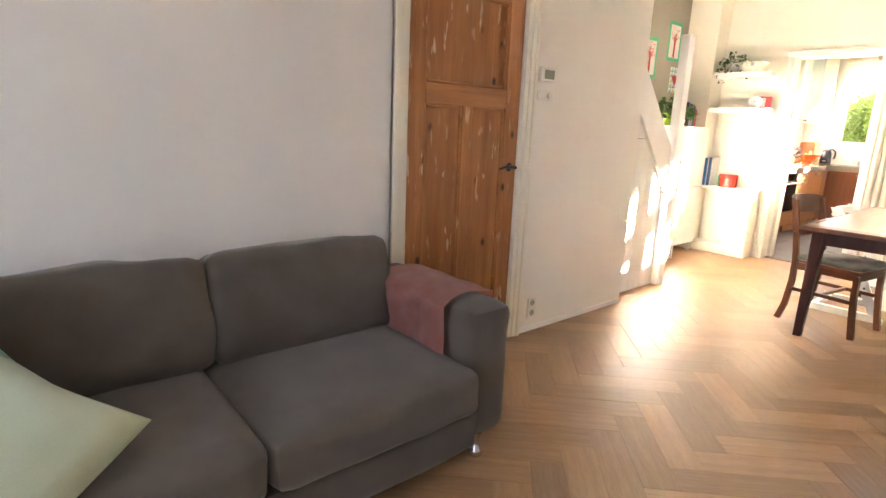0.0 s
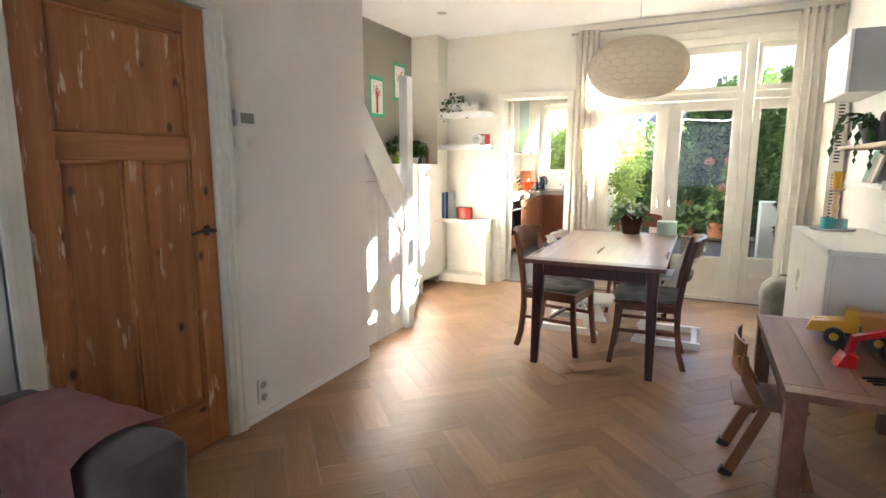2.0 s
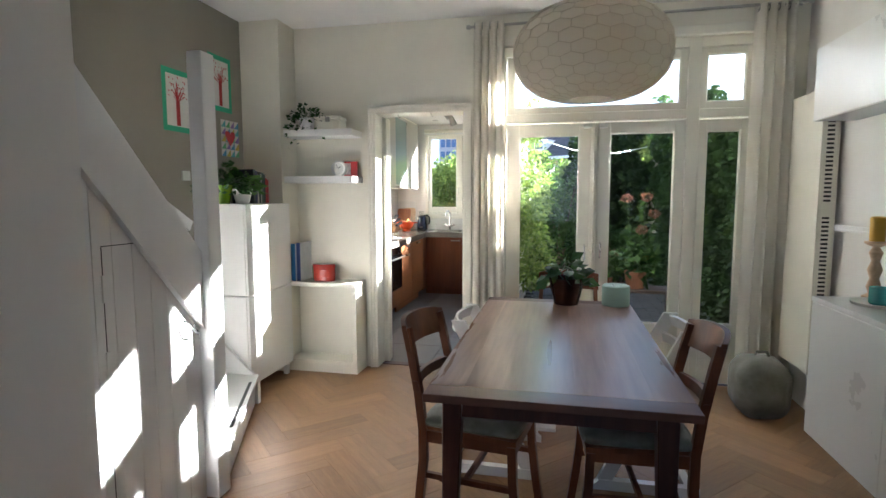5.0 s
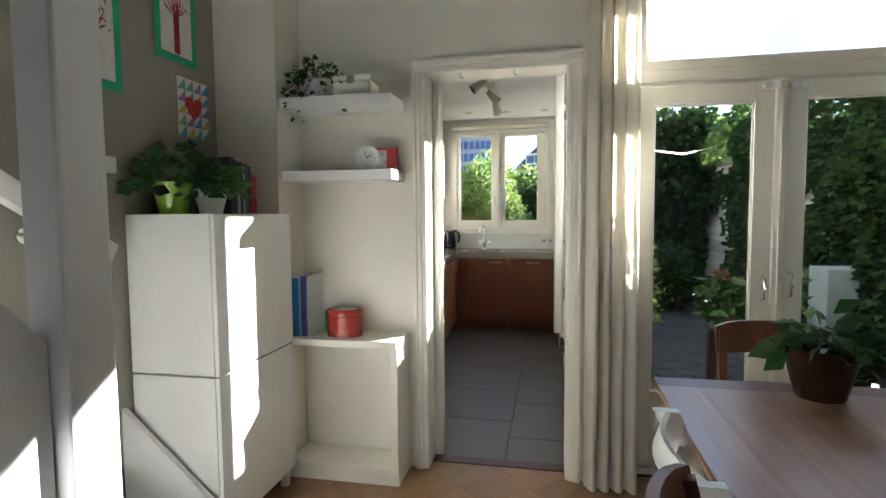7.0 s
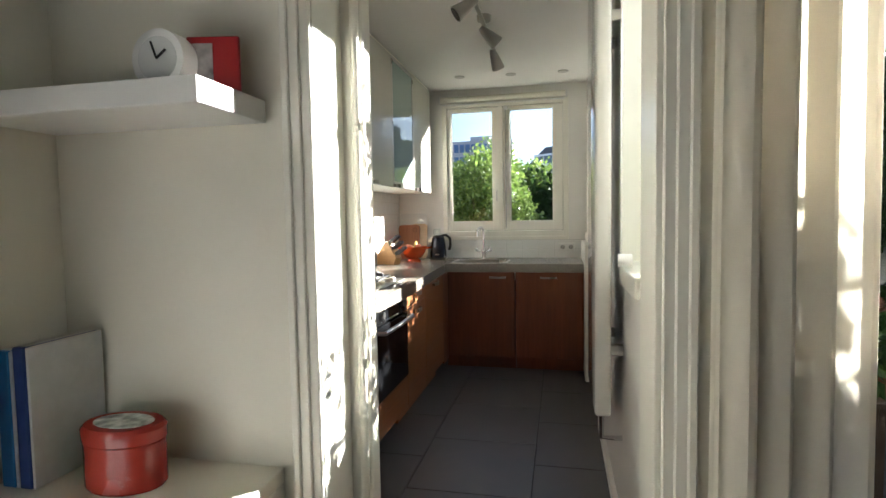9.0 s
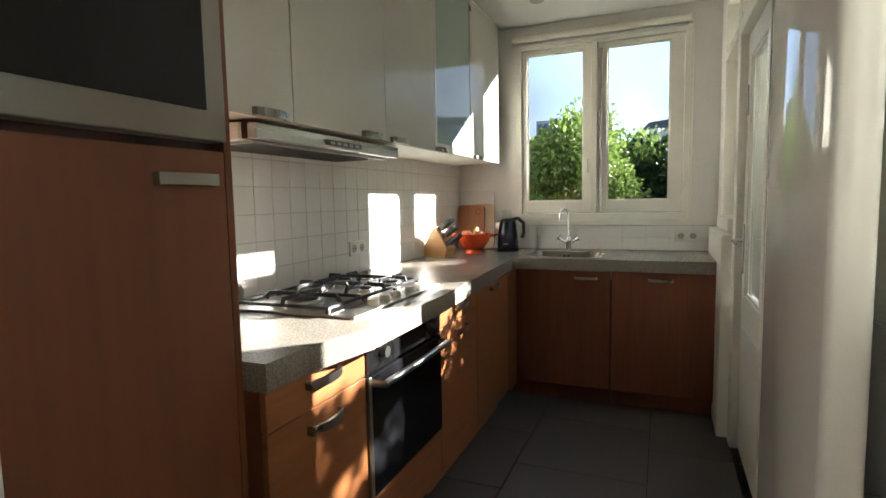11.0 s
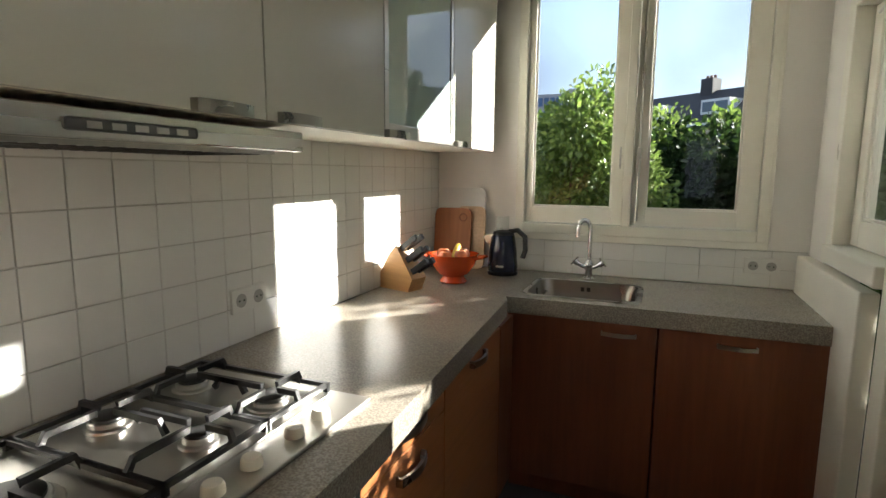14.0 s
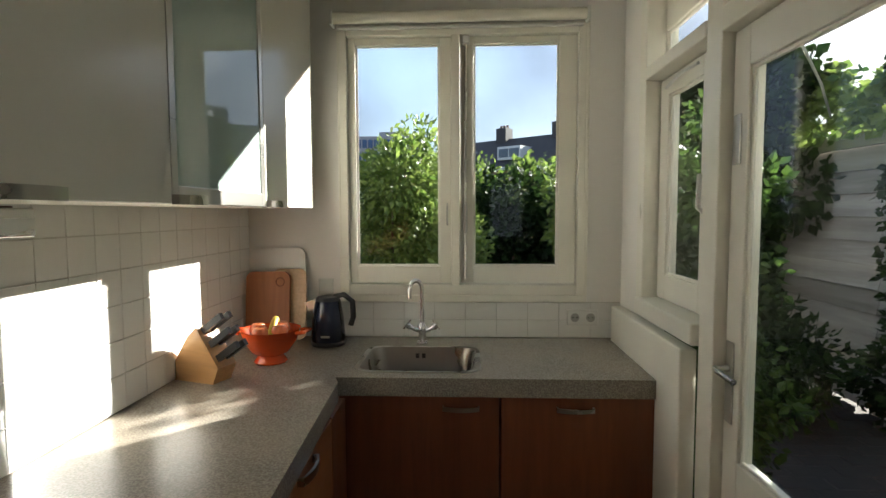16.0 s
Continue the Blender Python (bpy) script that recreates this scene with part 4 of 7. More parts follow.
# ---- dining table ----
tb = thing("dining_table", "dark-framed oak dining table with a worn matt top", "table", (-0.6, 5.45, 0))
TX0, TX1, TY0, TY1 = -1.044, -0.165, 4.547, 6.35
nb = 7
for i in range(nb):
    a, b = TX0 + (TX1 - TX0) * i / nb, TX0 + (TX1 - TX0) * (i + 1) / nb
    part("board", box(a, b - 0.0001, TY0 + 0.10, TY1 - 0.10, 0.722, 0.75), M_TABLE, tb)
for y0, y1 in ((TY0, TY0 + 0.0992), (TY1 - 0.0992, TY1)):
    part("end_board", box(TX0, TX1, y0, y1, 0.722, 0.75, 0.002), M_TABLEX, tb)
for y0, y1 in ((TY0 + 0.135, TY0 + 0.16), (TY1 - 0.16, TY1 - 0.135)):
    part("apron", box(TX0 + 0.07, TX1 - 0.07, y0, y1, 0.625, 0.722), M_DARKWOOD, tb)
for x0, x1 in ((TX0 + 0.05, TX0 + 0.075), (TX1 - 0.075, TX1 - 0.05)):
    part("apron", box(x0, x1, TY0 + 0.16, TY1 - 0.16, 0.625, 0.722), M_DARKWOOD, tb)
for sx, x in ((1, TX0 + 0.042), (-1, TX1 - 0.042)):
    for sy, y in ((1, TY0 + 0.115), (-1, TY1 - 0.115)):
        bm = bmesh.new()
        for z, w in ((0.722, 0.072), (0.0, 0.046)):
            for k, (p, q) in enumerate(((0, 0), (1, 0), (1, 1), (0, 1))):
                bm.verts.new((x + sx * p * w, y + sy * q * w, z))
        bm.verts.ensure_lookup_table()
        v = bm.verts
        for f in ((0, 1, 2, 3), (7, 6, 5, 4), (0, 4, 5, 1), (1, 5, 6, 2), (2, 6, 7, 3), (3, 7, 4, 0)):
            bm.faces.new([v[i] for i in f])
        bmesh.ops.recalc_face_normals(bm, faces=bm.faces[:])
        bmesh.ops.bevel(bm, geom=bm.edges[:], offset=0.003, segments=1, affect="EDGES")
        part("leg", bm, M_DARKWOOD, tb)


# ---- dining chairs: faces +x at rz 0, origin on the floor under the seat ----
def dining_chair(at, rz):
    c = thing("dining_chair", "teak dining chair with curved back and olive seat pad", "chair", at, rz, "dining chairs")
    w = 0.20
    for s in (-1, 1):
        pts = [(-0.24, s * 0.185, 0.0), (-0.205, s * 0.185, 0.12), (-0.185, s * 0.188, 0.30), (-0.185, s * 0.19, 0.44), (-0.205, s * 0.19, 0.60), (-0.238, s * 0.185, 0.76), (-0.262, s * 0.18, 0.86)]
        part("back_leg", beam(bmesh.new(), pts, 0.026, 0.036, (1, 0, 0.2)), M_CHAIR, c, local=True)
        pts = [(0.235, s * 0.195, 0.0), (0.215, s * 0.19, 0.14), (0.20, s * 0.185, 0.28), (0.195, s * 0.18, 0.42)]
        part("front_leg", beam(bmesh.new(), pts, 0.03, 0.034, (1, 0, 0.1)), M_CHAIR, c, local=True)
        part("side_stretcher", beam(bmesh.new(), [(-0.19, s * 0.187, 0.24), (0.205, s * 0.187, 0.24)], 0.018, 0.024), M_CHAIR, c, local=True)
        part("side_rail", beam(bmesh.new(), [(-0.18, s * 0.185, 0.41), (0.20, s * 0.178, 0.41)], 0.02, 0.05), M_CHAIR, c, local=True)
    part("cross_stretcher", beam(bmesh.new(), [(0.0, -0.18, 0.24), (0.0, 0.18, 0.24)], 0.02, 0.022), M_CHAIR, c, local=True)
    part("front_rail", beam(bmesh.new(), [(0.20, -0.17, 0.41), (0.20, 0.17, 0.41)], 0.02, 0.05), M_CHAIR, c, local=True)
    part("rear_rail", beam(bmesh.new(), [(-0.18, -0.17, 0.41), (-0.18, 0.17, 0.41)], 0.02, 0.05), M_CHAIR, c, local=True)
    n = 9
    for z0, z1, bow, tilt in ((0.765, 0.875, 0.055, 0.26), (0.605, 0.645, 0.045, 0.2)):
        bm = bmesh.new()
        rings = []
        for i in range(n):
            k = i / (n - 1) * 2 - 1
            off = -bow * (1 - k * k)
            crest = 0.018 * (1 - k ** 4) if z1 > 0.8 else 0.0
            ring = []
            for z, d in ((z0, 0.011), (z1 + crest, 0.011), (z1 + crest, -0.011), (z0, -0.011)):
                base = -0.205 - (z - 0.60) * 0.22
                ring.append(bm.verts.new((base + off + d, k * 0.205, z)))
            rings.append(ring)
        for a, b in zip(rings, rings[1:]):
            for j in range(4):
                bm.faces.new((a[j], a[(j + 1) % 4], b[(j + 1) % 4], b[j]))
        bm.faces.new(rings[0])
        bm.faces.new(rings[-1][::-1])
        bmesh.ops.recalc_face_normals(bm, faces=bm.faces[:])
        part("top_rail" if z1 > 0.8 else "back_slat", bm, M_CHAIR, c, local=True)
    part("seat", prism(bmesh.new(), [(-0.20, -0.18), (0.215, -0.205), (0.225, 0.0), (0.215, 0.205), (-0.20, 0.18)], "z", 0.43, 0.45), M_CHAIR, c, local=True)
    bm = cushion(bmesh.new(), -0.19, 0.22, -0.20, 0.20, 0.45, 0.492, 0.02, 0.012, 12, 3, 0.006)
    for v in bm.verts:
        if v.co.z > 0.475:
            for px in (-0.09, 0.10):
                for py in (-0.1, 0.1):
                    v.co.z -= 0.022 * math.exp(-((v.co.x - px) ** 2 + (v.co.y - py) ** 2) / 0.0012)
    soft_part("seat_pad", bm, M_SEATPAD, c, "buttoned olive seat pad", True)
    return c


c1 = dining_chair((-0.935, 5.12, 0), -9)
copy_thing(c1, pose(-0.285, 5.12, 0, 0, 0, 183))
copy_thing(c1, pose(-0.53, 6.44, 0, 0, 0, -90))


# ---- white adjustable high chairs: face +x at rz 0 ----
def high_chair(at, rz):
    c = thing("high_chair", "white painted wooden grow-along high chair", "high chair", at, rz, "high chairs")
    for s in (-1, 1):
        y = s * 0.215
        part("runner", prism(bmesh.new(), [(-0.26, 0.0), (0.22, 0.0), (0.22, 0.022), (0.19, 0.05), (-0.26, 0.05)], "y", y - 0.02, y + 0.02), M_WHITE, c, local=True)
        part("upright", prism(bmesh.new(), [(0.13, 0.05), (0.20, 0.05), (-0.155, 0.79), (-0.225, 0.79)], "y", y - 0.014, y + 0.014), M_WHITE, c, local=True)
        for k in range(3):
            t = 0.25 + 0.24 * k
            p = (0.165 - 0.355 * t, y + s * 0.014, 0.05 + 0.74 * t)
            part("bolt", tube(bmesh.new(), [p, (p[0], p[1] + s * 0.004, p[2])], 0.008, 8), M_BLACK, c, local=True)
    for z, x, d in ((0.755, -0.195, 0.06), (0.665, -0.155, 0.055)):
        n = 9
        bm = bmesh.new()
        beam(bm, [(x - 0.045 * (1 - (2 * i / (n - 1) - 1) ** 2), (2 * i / (n - 1) - 1) * 0.205, z) for i in range(n)], 0.014, d, (0.35, 0, 1))
        part("back_slat", bm, M_WHITE, c, local=True)
    part("seat", box(-0.14, 0.17, -0.20, 0.20, 0.50, 0.52, 0.006), M_WHITE, c, local=True)
    part("foot_plate", box(0.0, 0.30, -0.20, 0.20, 0.24, 0.26, 0.006), M_WHITE, c, local=True)
    part("cross_bar", tube(bmesh.new(), [(0.11, -0.21, 0.16), (0.11, 0.21, 0.16)], 0.007, 8), M_STEEL, c, local=True)
    part("rear_bar", box(-0.24, -0.2, -0.2, 0.2, 0.01, 0.045, 0.004), M_WHITE, c, local=True)
    return c


h1 = high_chair((-0.90, 5.68, 0), 0)
copy_thing(h1, pose(-0.20, 5.66, 0, 0, 0, 180))

# ---- pendant lamp ----
lp = thing("pendant_lamp", "large cream oval pendant lamp with honeycomb pattern", "lamp", (-0.478, 5.4, 1.84))
M_SHADE, nts, nos, lis, bs = node_mat("shade_paper")
bs.inputs["Base Color"].default_value = (0.82, 0.77, 0.66, 1)
bs.inputs["Roughness"].default_value = 0.55
tr = nos.new("ShaderNodeBsdfTranslucent")
tr.inputs[0].default_value = (0.88, 0.82, 0.70, 1)
mx = nos.new("ShaderNodeMixShader")
mx.inputs[0].default_value = 0.6
lis.new(bs.outputs[0], mx.inputs[1])
lis.new(tr.outputs[0], mx.inputs[2])
lis.new(mx.outputs[0], nos["Material Output"].inputs[0])
M_RIB = paint("shade_rib", (0.72, 0.655, 0.535), 0.6, 0.08)


def lamp_r(t):
    """Radius and height of the flattened globe at t from the bottom (0) to the top (1)."""
    a = -math.pi / 2 + t * math.pi
    c, s = math.cos(a), math.sin(a)
    return 0.345 * abs(c) ** 0.72 * (1 if c >= 0 else -1), 0.205 * math.copysign(abs(s) ** 0.95, s)


bm = bmesh.new()
NR, NA = 22, 40
rings = []
for i in range(NR + 1):
    t = 0.055 + 0.89 * i / NR
    r, z = lamp_r(t)
    rings.append([bm.verts.new((r * math.cos(2 * math.pi * j / NA), r * math.sin(2 * math.pi * j / NA), z + 0.205)) for j in range(NA)])
for a, b in zip(rings, rings[1:]):
    for j in range(NA):
        bm.faces.new((a[j], a[(j + 1) % NA], b[(j + 1) % NA], b[j]))
ob = soft_part("shade", bm, M_SHADE, lp, local=True)
# honeycomb ribs
bm = bmesh.new()
rows_, cols_ = 13, 22
def hexp(u, v):
    r, z = lamp_r(0.055 + 0.89 * v)
    return ((r + 0.001) * math.cos(2 * math.pi * u), (r + 0.001) * math.sin(2 * math.pi * u), z + 0.205)
for i in range(rows_):
    for j in range(cols_):
        o = 0.5 * (i % 2)
        u0, u1, um = (j + o) / cols_, (j + 1 + o) / cols_, (j + 0.5 + o) / cols_
        v0, v1 = (i + 0.15) / (rows_ + 0.3), (i + 0.85) / (rows_ + 0.3)
        vn = (i + 1.15) / (rows_ + 0.3)
        for p, q in (((u0, v0), (u0, v1)), ((u0, v1), (um, vn)), ((u1, v1), (um, vn))):
            if max(p[1], q[1]) <= 1:
                tube(bm, [hexp(*p), hexp((p[0] + q[0]) / 2, (p[1] + q[1]) / 2), hexp(*q)], 0.0016, 4)
part("rib_net", bm, M_RIB, lp, "darker honeycomb ribs", True)
part("lamp_holder", cyl(bmesh.new(), (0, 0, 0.26), (0, 0, 0.42), 0.022, 14), M_PLASTIC, lp, local=True)
part("bulb", lathe(bmesh.new(), [(0.01, 0.13), (0.035, 0.16), (0.04, 0.19), (0.028, 0.23), (0.015, 0.26)], 0, 0, 16), M_WHITE, lp, local=True)
part("cord", cyl(bmesh.new(), (0, 0, 0.40), (0, 0, 2.77 - 1.84), 0.003, 6), M_PLASTIC, lp, local=True)
part("ceiling_rose", lathe(bmesh.new(), [(0.05, 0.90), (0.05, 0.915), (0.03, 0.93)], 0, 0, 20), M_PLASTIC, lp, local=True)

# ---- curtains ----
rod = thing("curtain_rod", "thin dark metal curtain rod over the garden doors", "curtain rod", (-0.15, 6.92, 2.65))
part("bar", cyl(bmesh.new(), (-1.28, 6.92, 2.668), (0.98, 6.92, 2.688), 0.010, 12), M_STEEL, rod)
for x in (-1.22, -0.15, 0.93):
    part("bracket", tube(bmesh.new(), [(x, 6.92, 2.668), (x, 6.94, 2.68), (x, 7.0, 2.69)], 0.008, 8), M_STEEL, rod)
part("end_cap", cyl(bmesh.new(), (-1.30, 6.92, 2.668), (-1.275, 6.92, 2.668), 0.016, 12), M_STEEL, rod)
part("end_cap", cyl(bmesh.new(), (0.98, 6.92, 2.688), (1.0, 6.92, 2.688), 0.016, 12), M_STEEL, rod)


def curtain(x0, x1, folds, seed, flare=0.0):
    rnd = random.Random(seed)
    t = thing("curtain", "heavy cream linen curtain drawn aside, with eyelets", "curtain", ((x0 + x1) / 2, 6.92, 0.015), group="garden door curtains")
    bm = bmesh.new()
    nx, nz = folds * 12, 30
    ph = [rnd.uniform(-0.5, 0.5) for _ in range(folds + 1)]
    g = []
    for i in range(nx + 1):
        u = i / nx
        row = []
        for k in range(nz + 1):
            w = k / nz
            z = 0.015 + w * 2.675
            spread = 1 + flare * (1 - w) ** 1.5
            x = (x0 + x1) / 2 + (u - 0.5) * (x1 - x0) * spread
            a = 2 * math.pi * folds * u + ph[min(folds, int(u * folds))] * (1 - w) * 0.7
            y = 6.92 + 0.036 * math.sin(a) * (0.9 + 0.3 * (1 - w)) + 0.012 * noise.noise(Vector((x * 6, z * 1.3, seed)))
            x += 0.014 * math.cos(a * 1.0 + 0.6)
            row.append(bm.verts.new((x, y, z)))
        g.append(row)
    for i in range(nx):
        for k in range(nz):
            bm.faces.new((g[i][k], g[i + 1][k], g[i + 1][k + 1], g[i][k + 1]))
    bmesh.ops.solidify(bm, geom=bm.faces[:], thickness=0.003)
    soft_part("cloth", bm, M_CURTAIN, t)
    for i in range(folds * 2):
        x = x0 + (x1 - x0) * (i + 0.5) / (folds * 2)
        bm = bmesh.new()
        tube(bm, [(x + 0.004, 6.92 + 0.024 * math.cos(a), 2.668 + 0.024 * math.sin(a)) for a in [k * math.pi / 6 for k in range(13)]], 0.004, 6)
        part("eyelet", bm, M_STEEL, t, "metal eyelet")
    return t


curtain(-1.255, -1.03, 4, 1, 0.10)
curtain(0.655, 0.90, 4, 2, 0.12)

# ---- right side of the room ----
rad = thing("vertical_radiator", "tall flat cream vertical radiator with grille sides", "radiator", (0.95, 6.7, 0.35))
part("front_panel", box(0.90, 0.915, 6.45, 6.93, 0.32, 2.05, 0.004), M_CREAM, rad)
part("side_grille", box(0.915, 0.985, 6.452, 6.465, 0.33, 2.04, 0.002), M_CREAM, rad)
bm = bmesh.new()
for i in range(62):
    z = 0.4 + i * 0.0258
    if abs(z - 1.33) > 0.03:
        bx(bm, 0.93, 0.968, 6.4505, 6.4525, z, z + 0.012)
tagged(part("slots", bm, M_BLACK, rad, "row of dark convection slots", soft=False), kind="stuff")
part("rear_panel", box(0.985, 1.0, 6.45, 6.93, 0.32, 2.05, 0.004), M_CREAM, rad)
part("top_cap", box(0.915, 0.985, 6.452, 6.93, 2.02, 2.04), M_CREAM, rad)
for z in (0.6, 1.8):
    part("wall_bracket", box(0.985, 1.02, 6.6, 6.65, z, z + 0.05), M_CREAM, rad)
wc = thing("wall_cabinet", "small glossy white wall cabinet hung on the side wall", "cabinet", (0.91, 5.98, 1.835))
part("body", box(0.822, 1.02, 5.63, 6.33, 1.835, 2.235, 0.002), paint("grey_side", (0.42, 0.43, 0.44), 0.35, 0.02), wc)
part("door", box(0.80, 0.82, 5.63, 6.33, 1.835, 2.235, 0.003), M_WHITE, wc, "glossy white door")
sb = thing("sideboard", "wall-hung glossy white sideboard with pale grey sides", "sideboard", (0.81, 5.1, 0.25))
part("body", box(0.622, 1.02, 4.48, 5.73, 0.255, 0.905, 0.002), paint("pale_grey_laminate", (0.66, 0.635, 0.60), 0.4, 0.03), sb)
for y0, y1 in ((4.482, 5.104), (5.107, 5.728)):
    part("door", box(0.60, 0.62, y0, y1, 0.257, 0.905, 0.003), M_WHITE, sb, "glossy white door")
part("top", box(0.60, 1.02, 4.475, 5.735, 0.907, 0.932, 0.003), M_WHITE, sb, "glossy white top")

# things on the sideboard
tray = solid("tray", lathe(bmesh.new(), [(0.10, 0.932), (0.125, 0.935), (0.13, 0.947), (0.124, 0.944), (0.10, 0.940)], 0.80, 5.52, 28), M_PLASTIC, "round pale tray with cups on the sideboard", "tray")
M_TEAL = paint("teal_glaze", (0.06, 0.33, 0.33), 0.2, 0.15)
M_TEALP = paint("pale_teal_glaze", (0.30, 0.55, 0.53), 0.25, 0.15)
def cup(at, r, h, m, label):
    x, y, z = at
    bm = lathe(bmesh.new(), [(r * 0.85, z), (r, z + h * 0.1), (r, z + h), (r * 0.92, z + h), (r * 0.9, z + h * 0.2), (0, z + h * 0.15)], x, y, 22)
    return solid("candle_cup", bm, m, label, "cup", "cups on the tray")
cup((0.765, 5.50, 0.942), 0.04, 0.075, M_TEAL, "teal glazed cup on the tray")
cup((0.84, 5.53, 0.942), 0.042, 0.065, M_TEALP, "pale teal glazed cup on the tray")
cs = thing("candle_holder", "turned wooden candlestick with a yellow pillar candle", "candle holder", (0.83, 5.68, 0.932))
part("stick", lathe(bmesh.new(), [(0.045, 0), (0.045, 0.015), (0.02, 0.03), (0.03, 0.06), (0.018, 0.10), (0.03, 0.14), (0.016, 0.18), (0.028, 0.22), (0.014, 0.245), (0.048, 0.262), (0.048, 0.272)], 0, 0, 20), M_PLY, cs, local=True)
part("candle", lathe(bmesh.new(), [(0.03, 0.272), (0.031, 0.38), (0.024, 0.386), (0.0, 0.378)], 0, 0, 18), paint("yellow_wax", (0.62, 0.36, 0.03), 0.5, 0.08), cs, "yellow pillar candle", True)

s1 = thing("plywood_shelf", "folded birch plywood wall shelf with bent bracket", "shelf", (0.92, 4.95, 1.45))
part("board", box(0.76, 1.02, 4.2, 5.44, 1.452, 1.475, 0.004), M_PLY, s1)
part("bracket", prism(bmesh.new(), [(1.02, 1.10), (1.0, 1.10), (1.0, 1.36), (0.97, 1.43), (0.94, 1.452), (1.02, 1.452)], "y", 4.62, 4.70), M_PLY, s1)
ws2 = thing("picture_ledge", "narrow white picture ledge on the side wall", "shelf", (0.96, 5.6, 1.22))
part("board", box(0.90, 1.02, 4.97, 6.24, 1.222, 1.235, 0.002), M_WHITE, ws2)
part("lip", box(0.90, 0.91, 4.97, 6.24, 1.235, 1.255, 0.002), M_WHITE, ws2)
part("end", box(0.90, 1.02, 4.965, 4.97, 1.222, 1.275), M_STEEL, ws2)


def book(name, x0, x1, y0, y1, z0, z1, col, label, group="", lean=0.0, axis="x"):
    """A book: cover and a paler page block."""
    c = Vector(((x0 + x1) / 2, (y0 + y1) / 2, z0))
    t = thing(name, label, "book", c, group=group)
    if lean:
        t.matrix_basis = pose(*c, *((0, lean, 0) if axis == "x" else (lean, 0, 0)))
    hx, hy, h = (x1 - x0) / 2, (y1 - y0) / 2, z1 - z0
    part("cover", box(-hx, hx, -hy, hy, 0, h, 0.002, 1), paint("cover", col, 0.4, 0.08, 20), t, local=True)
    s = min(hx, hy) * 0.75
    if hx < hy:
        part("page_block", box(-s, s, -hy + 0.012, hy + 0.0005, 0.004, h + 0.0006), paint("paper", (0.68, 0.64, 0.55), 0.8, 0.05, 200), t, local=True, soft=False)
    else:
        part("page_block", box(-hx - 0.0005, hx - 0.012, -s, s, 0.004, h + 0.0006), paint("paper", (0.68, 0.64, 0.55), 0.8, 0.05, 200), t, local=True, soft=False)
    return t


for i, (y, c, h) in enumerate(((5.56, (0.05, 0.22, 0.12), 0.22), (5.50, (0.28, 0.13, 0.08), 0.20), (5.45, (0.62, 0.55, 0.42), 0.19))):
    book("book", 0.945, 0.965, y - 0.07, y + 0.07, 1.237, 1.237 + h, c, "upright book leaning on the picture ledge", "books on the ledge", 14)


# ---- potted plants ----
def leaf_cloud(bm, pts, size, seed, fold=0.25, slim=0.55, droop=0.0):
    """One folded leaf of two faces at each (place, direction)."""
    rnd = random.Random(seed)
    for p, d in pts:
        d = Vector(d)
        d = d.normalized() if d.length > 1e-6 else Vector((0, 0, 1))
        d.z -= droop * rnd.random()
        a = d.cross(Vector((rnd.gauss(0, 1), rnd.gauss(0, 1), rnd.gauss(0, 1))))
        if a.length < 1e-5:
            continue
        a.normalize()
        n = a.cross(d)
        s = size * rnd.uniform(0.6, 1.25)
        p = Vector(p)
        v = [bm.verts.new(q) for q in (p, p + d * s * 0.45 + a * s * slim * 0.5 + n * s * fold * 0.3, p + d * s, p + d * s * 0.45 - a * s * slim * 0.5 + n * s * fold * 0.3)]
        bm.faces.new((v[0], v[1], v[2]))
        bm.faces.new((v[0], v[2], v[3]))


def strap(bm, p, d, length, width, arch, n=6):
    """A long arching leaf blade with a folded middle."""
    d = Vector((d[0], d[1], 0)).normalized()
    a = Vector((-d.y, d.x, 0))
    rows = []
    for i in range(n + 1):
        t = i / n
        w = width * (4 * t * (1 - t)) ** 0.6 * 0.5 + 0.0008
        c = Vector(p) + d * length * t * (0.55 + 0.45 * t) + Vector((0, 0, length * (arch * t - (arch + 0.25) * t * t)))
        rows.append([bm.verts.new(c + a * w + Vector((0, 0, 0.15 * w))), bm.verts.new(c - Vector((0, 0, 0.1 * w))), bm.verts.new(c - a * w + Vector((0, 0, 0.15 * w)))])
    for r, q in zip(rows, rows[1:]):
        for j in range(2):
            bm.faces.new((r[j], r[j + 1], q[j + 1], q[j]))


def pot_profile(r0, r1, h, z=0.0, rim=0.008):
    return [(r0, z), (r0 * 1.02, z + 0.004), ((r0 + r1) / 2 * 1.03, z + h * 0.5), (r1, z + h - 0.012), (r1 + rim * 0.4, z + h), (r1 - rim, z + h), (r1 - rim * 1.5, z + h - 0.03), (0.0, z + h - 0.032)]


